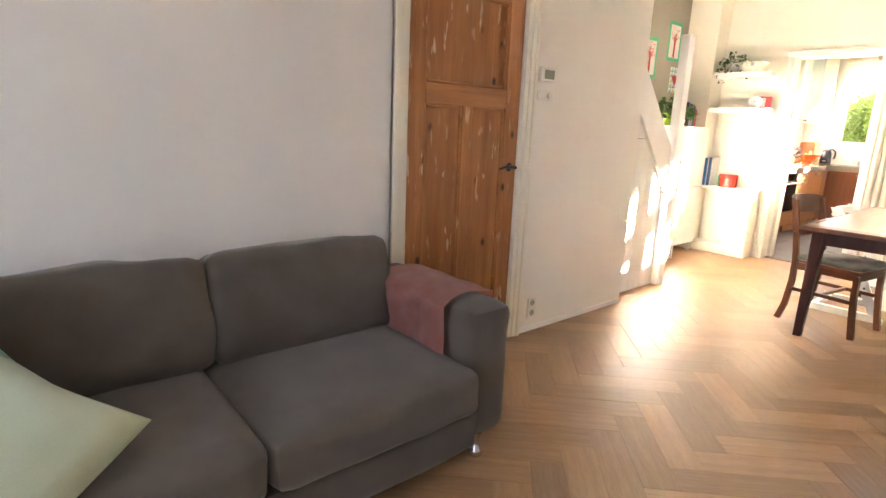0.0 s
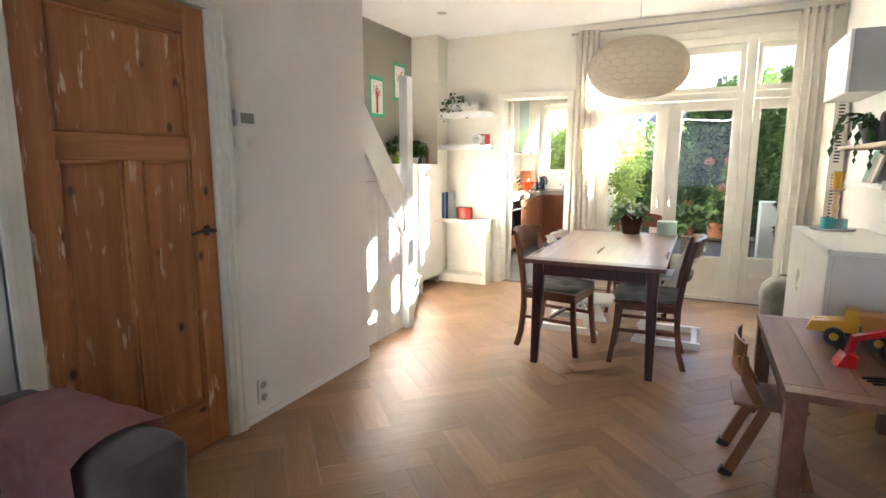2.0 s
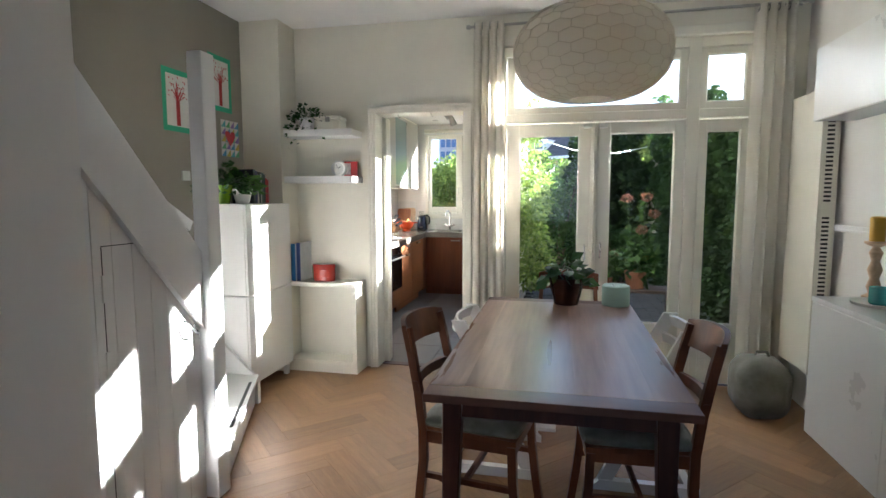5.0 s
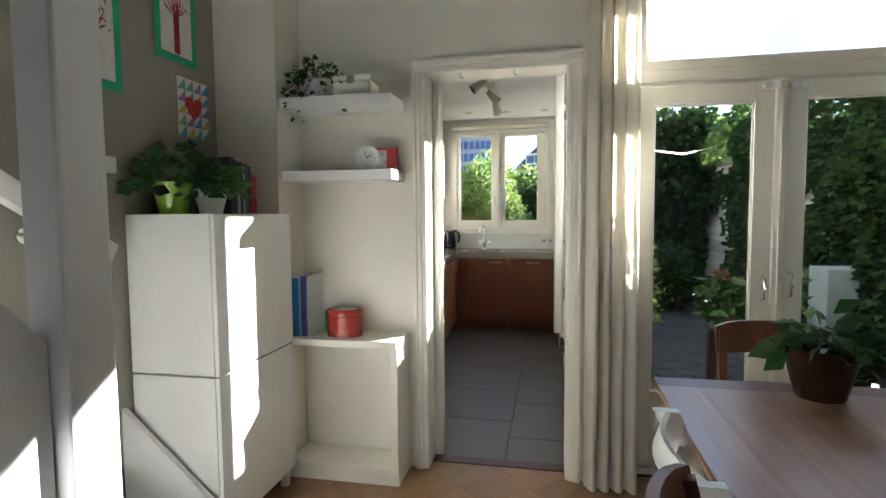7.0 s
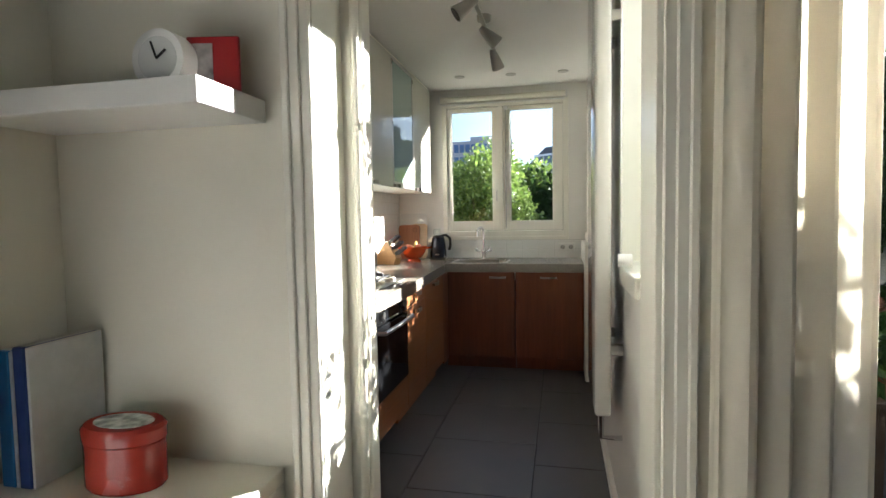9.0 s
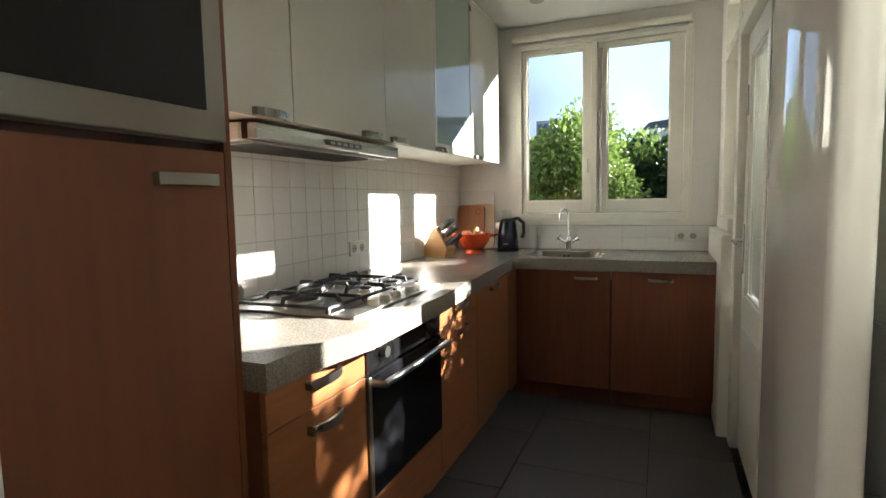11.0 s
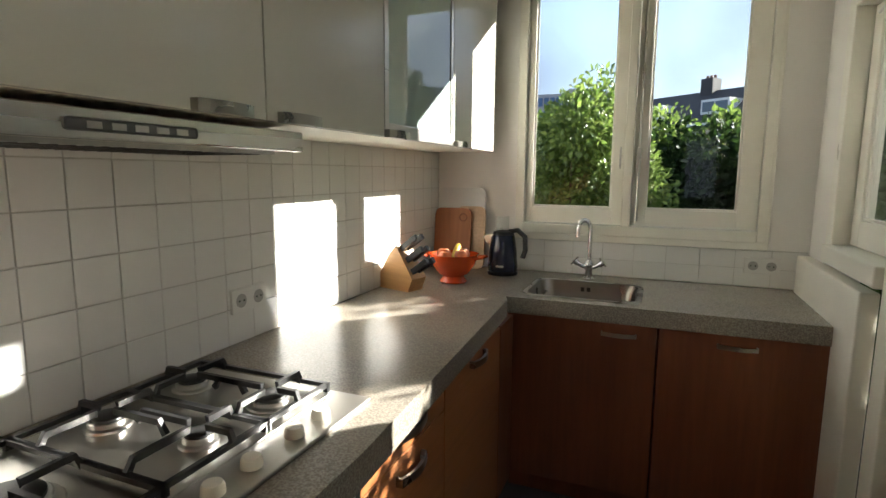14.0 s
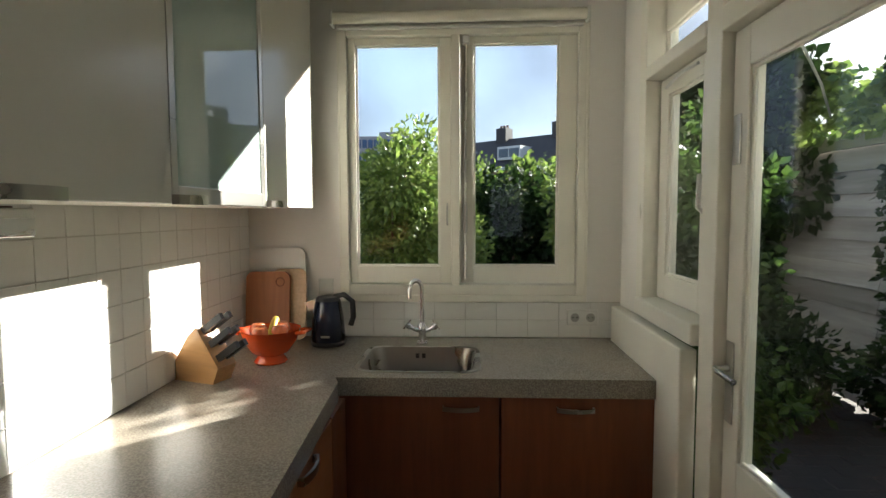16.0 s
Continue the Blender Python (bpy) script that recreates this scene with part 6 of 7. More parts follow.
base_unit(8.038, 8.49, [0.735], "cherry veneer base cabinet with two drawers")
u2 = base_unit(9.09, 9.568, [0.745], "cherry veneer base cabinet with drawer and door", 0.12)
base_unit(9.568, 10.15, [], "cherry veneer base cabinet with one door", 0.12)
co = thing("corner_cabinet", "cherry veneer corner filler cabinet", "cabinet", (-2.7, 10.4, 0))
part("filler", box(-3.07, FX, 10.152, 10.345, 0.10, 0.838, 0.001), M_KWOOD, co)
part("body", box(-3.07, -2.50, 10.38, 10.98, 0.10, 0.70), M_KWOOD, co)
# same veneer as the other fronts, coloured darker for the shade under the window
for i, (x0, x1) in enumerate(((-2.497, -1.897), (-1.893, -1.295))):
    t = thing("sink_cabinet", "cherry veneer sink cabinet with one door, shade put into its darker colour", "cabinet", ((x0 + x1) / 2, 10.7, 0), group="kitchen sink cabinets")
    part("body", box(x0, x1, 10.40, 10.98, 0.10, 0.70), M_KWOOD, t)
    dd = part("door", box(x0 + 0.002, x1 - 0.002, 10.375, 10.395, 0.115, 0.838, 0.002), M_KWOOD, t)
    c = (-2.04, -1.62)[i]
    n = 8
    pts = [(c - 0.065, 10.375, 0.795)] + [(c - 0.065 + 0.13 * k / n, 10.375 - 0.028 * (0.55 + 0.45 * math.sin(math.pi * k / n)), 0.795) for k in range(n + 1)] + [(c + 0.065, 10.375, 0.795)]
    part("handle", beam(bmesh.new(), pts, 0.006, 0.016, (0, 0, 1)), M_HANDLE, dd, "curved brushed steel handle")
    part("plinth", box(x0, x1, 10.46, 10.48, 0.0, 0.10), M_KWOOD, t)

# ---- worktop: L-shaped slab with the sink cut out ----
wt = thing("worktop", "thick polished aggregate concrete worktop, L-shaped", "worktop", (-2.6, 9.6, 0.84))
CT = 0.91
SX0, SX1, SY0, SY1 = -2.44, -1.985, 10.44, 10.80
part("slab", prism(bmesh.new(), [(-3.09, 8.037), (-2.456, 8.037), (-2.453, 8.195), (-2.405, 8.44), (-2.405, 9.0), (-2.48, 10.30), (-2.505, 10.362), (-3.09, 10.362)], "z", 0.84, CT), M_CONCRETE, wt, soft=False)
for a, b, c, d in ((-3.09, SX0, 10.362, 11.02), (SX1, -1.283, 10.362, 11.02), (SX0, SX1, 10.362, SY0), (SX0, SX1, SY1, 11.02)):
    part("sink_slab", box(a, b, c, d, 0.84, CT), M_CONCRETE, wt, soft=False)
# sink
sk = thing("sink", "small stainless steel inset sink", "sink", (-2.21, 10.62, 0.75))
def rrect(x0, x1, y0, y1, r, z, n=5):
    pts = []
    for cx, cy, a0 in ((x1 - r, y1 - r, 0), (x0 + r, y1 - r, 90), (x0 + r, y0 + r, 180), (x1 - r, y0 + r, 270)):
        for k in range(n + 1):
            a = radians(a0 + 90 * k / n)
            pts.append((cx + r * math.cos(a), cy + r * math.sin(a), z))
    return pts
bm = bmesh.new()
rings = []
for inset, z, r in ((-0.022, CT + 0.001, 0.07), (-0.018, CT + 0.005, 0.068), (0.0, CT + 0.004, 0.06), (0.008, CT - 0.02, 0.055), (0.02, 0.79, 0.055), (0.05, 0.765, 0.05), (0.15, 0.762, 0.02)):
    rings.append([bm.verts.new(p) for p in rrect(SX0 + inset, SX1 - inset, SY0 + inset, SY1 - inset, r, z)])
for a, b in zip(rings, rings[1:]):
    for j in range(len(a)):
        bm.faces.new((a[j], a[(j + 1) % len(a)], b[(j + 1) % len(a)], b[j]))
bm.faces.new(rings[-1])
bmesh.ops.recalc_face_normals(bm, faces=bm.faces[:])
soft_part("bowl", bm, M_HANDLE, sk)
part("drain", lathe(bmesh.new(), [(0.04, 0.763), (0.04, 0.766), (0.02, 0.765)], -2.21, 10.62, 20), M_CHROME, sk)
for dx in (-0.014, 0.014):
    part("overflow", box(-2.225 + dx - 0.008, -2.225 + dx + 0.008, SY1 - 0.013, SY1 - 0.009, 0.868, 0.888), M_BLACK, sk)
tp = thing("kitchen_tap", "chrome two-handled swan-neck kitchen tap", "tap", (-2.225, 10.885, CT))
part("body", lathe(bmesh.new(), [(0.026, 0), (0.026, 0.008), (0.018, 0.015), (0.017, 0.05), (0.024, 0.06), (0.024, 0.085), (0.012, 0.10)], 0, 0, 22), M_CHROME, tp, local=True)
neck = [(0, 0, 0.09), (0, 0, 0.22)] + [(-0.0 - 0.028 * (1 - math.cos(a)), -0.012 * (1 - math.cos(a)) * 1.3, 0.25 + 0.045 * math.sin(a)) for a in [math.pi * k / 10 for k in range(11)]] + [(-0.056, -0.031, 0.215)]
soft_part("spout", tube(bmesh.new(), neck, 0.0105, 14), M_CHROME, tp, local=True)
for s in (-1, 1):
    part("arm", tube(bmesh.new(), [(0, 0, 0.055), (s * 0.035, -0.012, 0.07), (s * 0.055, -0.018, 0.083)], 0.010, 10), M_CHROME, tp, local=True)
    tap_h = part("tap_handle", tube(bmesh.new(), [(s * 0.052, -0.017, 0.08), (s * 0.068, -0.022, 0.094)], 0.015, 12), M_CHROME, tp, local=True)
    for a in range(4):
        u = Vector((s * 0.5, -0.15, -0.6)).normalized()
        w = Vector((0, 1, 0)) * math.cos(a * math.pi / 2) + u * math.sin(a * math.pi / 2)
        c = Vector((s * 0.068, -0.022, 0.094))
        part("spoke", tube(bmesh.new(), [c, c + w * 0.026], 0.0055, 8), M_CHROME, tap_h, local=True)

# ---- oven ----
M_DARKSTEEL = paint("dark_steel", (0.10, 0.10, 0.10), 0.28, 0.1, 8, 200, 0.1, 1.0)
ov = thing("oven", "built-in black glass oven with steel panel and bar handle", "oven", (-2.7, 8.79, 0.3))
part("body", box(-3.0, FX - 0.02, 8.50, 9.08, 0.31, 0.838), M_BLACK, ov)
part("control_panel", box(FX - 0.02, FX, 8.494, 9.088, 0.735, 0.838, 0.002), M_BLACKGLASS, ov)
for a, b in ((8.494, 8.68), (8.95, 9.088)):
    part("steel_plate", box(FX, FX + 0.003, a, b, 0.737, 0.836, 0.001), M_DARKSTEEL, ov, "dark steel plate")
part("door", box(FX - 0.02, FX + 0.006, 8.494, 9.088, 0.325, 0.728, 0.003), M_BLACKGLASS, ov, "black glass door")
part("door_frame", box(FX - 0.02, FX + 0.010, 8.494, 8.512, 0.325, 0.728, 0.002), M_STEEL, ov)
part("handle", tube(bmesh.new(), [(FX + 0.006, 8.52, 0.705), (FX + 0.05, 8.525, 0.705), (FX + 0.055, 8.79, 0.705), (FX + 0.05, 9.055, 0.705), (FX + 0.006, 9.06, 0.705)], 0.012, 12), M_STEEL, ov, "long steel bar handle")
for y in (8.60, 9.02):
    part("knob", tube(bmesh.new(), [(FX + 0.003, y, 0.787), (FX + 0.022, y, 0.787)], 0.019, 20), M_STEEL, ov)
part("lower_panel", box(-2.9, FX, 8.494, 9.088, 0.12, 0.315, 0.002), M_KWOODX, ov, "cherry veneer strip")

# ---- gas hob ----
hb = thing("gas_hob", "stainless steel five-burner gas hob with black pan supports", "hob", (-2.74, 8.82, CT))
HX0, HX1, HY0, HY1 = -3.02, -2.506, 8.468, 9.182
part("tray", box(HX0, HX1, HY0, HY1, CT, CT + 0.009, 0.004), M_STEEL, hb)
part("well", box(HX0 + 0.02, HX1 - 0.095, HY0 + 0.02, HY1 - 0.02, CT + 0.009, CT + 0.0105, 0.001), M_STEEL, hb)
for x, y, r in ((-2.80, 8.60, 0.062), (-2.92, 8.85, 0.036), (-2.70, 8.87, 0.030), (-2.92, 9.06, 0.036), (-2.69, 9.06, 0.042)):
    bn = part("burner", lathe(bmesh.new(), [(r * 1.25, CT + 0.0105), (r * 1.2, CT + 0.015), (r, CT + 0.018), (r, CT + 0.026), (r * 0.95, CT + 0.028)], x, y, 24), M_STEEL, hb)
    part("cap", lathe(bmesh.new(), [(r * 0.86, CT + 0.028), (r * 0.86, CT + 0.034), (r * 0.7, CT + 0.037), (0, CT + 0.037)], x, y, 24), M_BLACK, bn)
def grate(x0, x1, y0, y1, cx, label="black cast iron pan support"):
    bm = bmesh.new()
    z = CT + 0.047
    for p in ([(x0, y0), (x1, y0)], [(x0, y1), (x1, y1)], [(x0, y0), (x0, y1)], [(x1, y0), (x1, y1)]):
        beam(bm, [(*p[0], z - 0.02), (*p[1], z - 0.02)], 0.010, 0.010)
    for px, py in cx:
        for sx, sy in ((1, 0), (-1, 0), (0, 1), (0, -1)):
            ex = px if not sx else (x1 if sx > 0 else x0)
            ey = py if not sy else (y1 if sy > 0 else y0)
            far = max(-0.16, min(0.16, (ex - px) if sx else (ey - py)))
            ax, ay = (px + far if sx else px), (py + far if sy else py)
            k = 0.022 / max(abs(far), 0.03)
            ix, iy = px + (ax - px) * k, py + (ay - py) * k
            beam(bm, [(ax, ay, z - 0.024), (ax + (ix - ax) * 0.12, ay + (iy - ay) * 0.12, z), (ix, iy, z), (ix, iy, z - 0.012)], 0.010, 0.013)
    for px, py in ((x0, y0), (x1, y0), (x1, y1), (x0, y1)):
        bx(bm, px - 0.006, px + 0.006, py - 0.006, py + 0.006, CT + 0.009, z - 0.015)
    part("pan_support", bm, M_BLACK, hb, label, soft=False)
grate(-3.0, -2.615, 8.487, 8.715, [(-2.80, 8.60)])
grate(-3.0, -2.615, 8.72, 8.955, [(-2.92, 8.85), (-2.70, 8.87)])
grate(-3.0, -2.615, 8.96, 9.165, [(-2.92, 9.06), (-2.69, 9.06)])
for i in range(5):
    y = 8.67 + 0.088 * i + (0.03 if i > 2 else 0)
    part("knob", lathe(bmesh.new(), [(0.020, CT + 0.009), (0.019, CT + 0.022), (0.016, CT + 0.028), (0, CT + 0.029)], -2.553, y, 20), M_CREAM, hb, "pale metal control knob")

hb.location.y += 0.032

# ---- cooker hood and wall cabinets ----
M_VISOR = paint("bright_brushed_steel", (0.66, 0.65, 0.62), 0.26, 0.05, 8, 300, 0.08, 1.0, stretch=(1, 0.05, 1))
hd2 = thing("cooker_hood", "slim stainless steel pull-out cooker hood", "cooker hood", (-2.9, 8.85, 1.455))
part("body", box(-3.08, -2.815, 8.375, 9.318, 1.478, 1.53, 0.002), M_CREAM, hd2)
part("end_cap", box(-2.815, -2.79, 8.387, 9.32, 1.48, 1.53, 0.002), M_DARKWOOD, hd2, "dark end strip")
part("visor", box(-2.79, -2.752, 8.385, 9.32, 1.478, 1.526, 0.003), M_VISOR, hd2, "brushed steel front")
part("filter", box(-3.05, -2.80, 8.42, 9.27, 1.470, 1.478), M_STEEL, hd2)
bm = bmesh.new()
for i in range(28):
    bx(bm, -3.04, -2.81, 8.44 + i * 0.029, 8.446 + i * 0.029, 1.4685, 1.4705)
part("filter_slats", bm, M_BLACK, hd2, soft=False)
cp2 = part("control_strip", box(-2.752, -2.748, 8.735, 8.985, 1.489, 1.510, 0.006), paint("grey_strip", (0.12, 0.12, 0.12), 0.3), hd2, "grey control strip")
for i in range(5):
    part("button", box(-2.7485, -2.7465, 8.77 + i * 0.042, 8.795 + i * 0.042, 1.494, 1.505), M_STEEL, cp2)

M_UPPER = paint("satin_grey_white", (0.67, 0.655, 0.57), 0.2, 0.02, 3, 60, 0.03)
for i, (y0, y1) in enumerate(((8.037, 8.53), (8.53, 9.157), (9.157, 9.70), (9.70, 10.295), (10.295, 10.89))):
    glass = i == 3
    t = thing("wall_cabinet", "wall cabinet with frosted glass door" if glass else "satin grey-white kitchen wall cabinet", "cabinet", (-2.9, (y0 + y1) / 2, 1.54), group="kitchen wall cabinets")
    part("body", box(-3.09, -2.745, y0 + 0.001, y1 - 0.001, 1.54, 2.50), M_CREAM, t)
    if glass:
        dd = part("door", bmesh.new(), M_STEEL, t, "aluminium framed frosted glass door", soft=False)
        for a, b, c, d in ((y0 + 0.002, y0 + 0.03, 1.54, 2.50), (y1 - 0.03, y1 - 0.002, 1.54, 2.50), (y0 + 0.03, y1 - 0.03, 1.54, 1.585), (y0 + 0.03, y1 - 0.03, 2.47, 2.50)):
            part("frame_bar", box(-2.745, -2.725, a, b, c, d, 0.002), M_STEEL, dd)
        part("frosted_pane", box(-2.738, -2.729, y0 + 0.028, y1 - 0.028, 1.583, 2.472), M_FROST, dd, "greenish frosted pane")
    else:
        dd = part("door", box(-2.745, -2.725, y0 + 0.002, y1 - 0.002, 1.54, 2.50, 0.002), M_UPPER, t)
    c = (8.412, 9.025, 9.267, 9.77, 10.38)[i]
    front_handle(dd, c - 0.07, c + 0.07, 1.55, -2.725)
structure("cabinet_filler", box(-3.09, -2.74, 8.037, 10.89, 2.50, 2.525), M_CREAM, "filler strip between wall cabinets and ceiling", "filler")

# ---- on the worktop ----
kb = thing("knife_block", "slanted beech knife block with black-handled knives", "knife block", (-2.99, 10.33, CT), -18)
part("block", prism(bmesh.new(), [(-0.13, 0.0), (0.09, 0.0), (0.115, 0.06), (0.02, 0.20), (-0.02, 0.165)], "y", -0.045, 0.045), wood("block_beech", (0.50, 0.27, 0.10), (0.62, 0.36, 0.15), "x", 12, 0.4, 0.05), kb, local=True)
for i in range(3):
    for j in range(2):
        p = Vector((0.03 + 0.033 * i, -0.02 + 0.04 * j, 0.185 - 0.048 * i))
        d = Vector((0.75, 0, 0.52)).normalized()
        part("knife_handle", beam(bmesh.new(), [p - d * 0.005, p + d * 0.05, p + d * 0.105], 0.016, 0.024, (0, 0, 1)), M_BLACK, kb, "black knife handle", True)
cl = thing("colander", "orange-red enamel footed colander with fruit", "colander", (-2.82, 10.56, CT))
M_ENAMEL = paint("orange_red_enamel", (0.55, 0.075, 0.015), 0.15, 0.15, 6)
part("bowl", lathe(bmesh.new(), [(0.045, 0.03), (0.075, 0.045), (0.105, 0.09), (0.118, 0.135), (0.122, 0.138), (0.114, 0.132), (0.10, 0.09), (0.06, 0.05), (0.0, 0.045)], 0, 0, 32), M_ENAMEL, cl, local=True)
part("foot", lathe(bmesh.new(), [(0.062, 0.0), (0.066, 0.006), (0.05, 0.03), (0.045, 0.033)], 0, 0, 28), M_ENAMEL, cl, local=True)
for s in (-1, 1):
    part("ear", tube(bmesh.new(), [(s * 0.115, -0.04, 0.125), (s * 0.15, -0.03, 0.13), (s * 0.155, 0.03, 0.13), (s * 0.115, 0.04, 0.125)], 0.008, 8), M_ENAMEL, cl, local=True)
M_APPLE = paint("apple_skin", (0.50, 0.14, 0.05), 0.3, 0.5, 12)
M_BANANA = paint("banana_skin", (0.62, 0.42, 0.06), 0.4, 0.15, 12)
for i, (x, y, z) in enumerate(((-0.05, 0.0, 0.12), (0.03, 0.045, 0.12), (0.045, -0.03, 0.122), (-0.02, -0.055, 0.115))):
    bm = lathe(bmesh.new(), [(0.004, 0.0), (0.02, 0.003), (0.034, 0.022), (0.035, 0.038), (0.024, 0.056), (0.008, 0.058), (0.002, 0.053)], -2.82 + x, 10.56 + y, 18)
    bm.transform(Matrix.Translation((0, 0, CT + z - 0.02)))
    solid("apple", bm, M_APPLE, "red and yellow apple lying in the colander", "fruit", "fruit in the colander")
bm = tube(bmesh.new(), [(-2.80, 10.50, CT + 0.11), (-2.795, 10.53, CT + 0.16), (-2.80, 10.57, CT + 0.175), (-2.81, 10.62, CT + 0.15)], 0.016, 10, 0.012)
solid("banana", bm, M_BANANA, "ripe yellow banana lying in the colander", "fruit", "fruit in the colander")
kt = thing("electric_kettle", "dark blue enamelled electric kettle", "kettle", (-2.66, 10.86, CT))
M_NAVY = paint("navy_enamel", (0.012, 0.016, 0.035), 0.12, 0.1)
part("base", lathe(bmesh.new(), [(0.078, 0), (0.08, 0.012), (0.072, 0.02)], 0, 0, 28), M_BLACK, kt, local=True)
part("body", lathe(bmesh.new(), [(0.075, 0.02), (0.078, 0.04), (0.072, 0.12), (0.062, 0.19), (0.058, 0.205)], 0, 0, 32), M_NAVY, kt, local=True)
part("lid", lathe(bmesh.new(), [(0.058, 0.205), (0.05, 0.222), (0.02, 0.23), (0.0, 0.231)], 0, 0, 28), M_BLACK, kt, local=True)
part("spout", prism(bmesh.new(), [(-0.105, 0.195), (-0.055, 0.21), (-0.055, 0.15), (-0.075, 0.155)], "y", -0.018, 0.018), M_STEEL, kt, "steel spout", True)
soft_part("handle", tube(bmesh.new(), [(0.03, 0, 0.222), (0.075, 0, 0.232), (0.115, 0, 0.20), (0.118, 0, 0.13), (0.105, 0, 0.09)], 0.013, 10), M_BLACK, kt, local=True)
part("badge", box(-0.015, 0.025, -0.078, -0.073, 0.045, 0.055, 0.001), M_STEEL, kt, local=True)


def board(name, x0, x1, y, z1, th, lean, material, label, hole=False):
    t = thing(name, label, "cutting board", ((x0 + x1) / 2, y, CT), group="cutting boards")
    t.matrix_basis = pose((x0 + x1) / 2, y, CT, lean, 0, 0)
    w = (x1 - x0) / 2
    pts = [(p[0], p[1]) for p in rrect(-w, w, 0, z1, 0.035, 0)]
    bd = part("board", prism(bmesh.new(), pts, "y", -th, 0), material, t, local=True)
    if hole:
        ring = [((0.06 + 0.02 * math.cos(a)), -th - 0.001, z1 - 0.05 + 0.02 * math.sin(a)) for a in [2 * math.pi * k / 20 for k in range(21)]]
        part("groove", tube(bmesh.new(), ring, 0.003, 6), M_TERRA, bd, local=True)
    return t


board("cutting_board", -3.075, -2.80, 10.985, 0.44, 0.012, -2, M_PLASTIC, "large white plastic cutting board against the wall")
board("cutting_board", -2.95, -2.79, 10.955, 0.34, 0.02, -4, M_PLY, "pale wooden cutting board against the wall")
board("cutting_board", -3.07, -2.86, 10.922, 0.33, 0.025, -6, wood("red_board", (0.35, 0.13, 0.05), (0.48, 0.21, 0.09), "z", 10, 0.5, 0.05), "red-brown wooden cutting board with a thumb hole", True)
solid("glass_jar", lathe(bmesh.new(), [(0.035, 1.12), (0.036, 1.125), (0.036, 1.20), (0.033, 1.20), (0.033, 1.127), (0, 1.126)], -2.70, 10.985, 20), M_PANE, "small clear glass jar by the window", "jar")
mo = thing("mortar", "dark green granite mortar with its pestle", "mortar", (-2.955, 8.385, CT))
M_GRANITE = paint("green_granite", (0.10, 0.105, 0.085), 0.5, 0.5, 45, 300, 0.3)
part("bowl", lathe(bmesh.new(), [(0.055, 0), (0.058, 0.012), (0.052, 0.035), (0.085, 0.06), (0.088, 0.085), (0.078, 0.105), (0.066, 0.105), (0.06, 0.07), (0, 0.05)], 0, 0, 28), M_GRANITE, mo, local=True)
pe = lathe(bmesh.new(), [(0.012, 0.0), (0.022, 0.01), (0.024, 0.03), (0.017, 0.09), (0.019, 0.14), (0.012, 0.155), (0, 0.157)], 0, 0, 18)
pe.transform(pose(0.01, 0.035, 0.075, 58, 0, 10))
part("pestle", pe, M_GRANITE, mo, "pale green granite pestle", True)
to = thing("toaster", "brushed steel toaster with black end panel", "toaster", (-2.92, 8.13, CT), 0)
part("body", box(-0.14, 0.15, -0.085, 0.085, 0.02, 0.185, 0.035, 4), M_STEEL, to, local=True)
part("end_panel", box(0.15, 0.158, -0.055, 0.055, 0.045, 0.145, 0.02), M_BLACK, to, local=True)
part("knob", tube(bmesh.new(), [(0.158, 0, 0.065), (0.17, 0, 0.065)], 0.015, 16), M_BLACK, to, local=True)
part("lever", box(0.155, 0.185, -0.012, 0.012, 0.11, 0.125, 0.004), M_BLACK, to, local=True)
for s in (-0.035, 0.035):
    part("slot", box(-0.11, 0.10, s - 0.012, s + 0.012, 0.184, 0.1865), M_BLACK, to, local=True)
part("base", box(-0.145, 0.16, -0.09, 0.09, 0.0, 0.022, 0.006), M_BLACK, to, local=True)
part("crumb_tray_bar", tube(bmesh.new(), [(0.17, -0.08, 0.03), (0.185, 0.0, 0.03), (0.17, 0.09, 0.03)], 0.008, 8), M_BLACK, to, local=True)
socket("wall_socket", (-3.084, 9.463, 1.005), 0.148, 0.075, 2, "x")
socket("wall_socket", (-1.463, 11.012, 0.975), 0.148, 0.075, 2, "y", out=-1)

# ---- glossy radiator, track light, spots ----
kr = thing("wall_radiator", "tall glossy white flat radiator on the kitchen wall", "radiator", (-1.34, 8.25, 0.53))
M_GLOSS = paint("glossy_white_enamel", (0.70, 0.68, 0.62), 0.04, 0.02, 2, 30, 0.0, rvar=0.02)
part("panel", box(-1.395, -1.335, 7.99, 8.50, 0.53, 2.285, 0.014, 3), M_GLOSS, kr)
for z in (0.75, 2.05):
    for y in (8.08, 8.42):
        part("wall_bracket", box(-1.335, -1.28, y, y + 0.03, z, z + 0.04), M_STEEL, kr)
part("valve", tube(bmesh.new(), [(-1.36, 8.12, 0.53), (-1.36, 8.12, 0.40), (-1.28, 8.12, 0.40)], 0.011, 10), M_CHROME, kr)
tl2 = thing("track_light", "ceiling bar with three steel spotlights", "ceiling light", (-1.97, 9.3, KZ))
part("bar", box(-0.012, 0.012, -0.62, 0.42, -0.06, -0.045, 0.003), M_STEEL, tl2, local=True)
part("mount", lathe(bmesh.new(), [(0.04, -0.03), (0.045, 0.0)], 0, -0.1, 20), M_STEEL, tl2, local=True)
part("stem", cyl(bmesh.new(), (0, -0.1, -0.05), (0, -0.1, 0.0), 0.008, 8), M_STEEL, tl2, local=True)
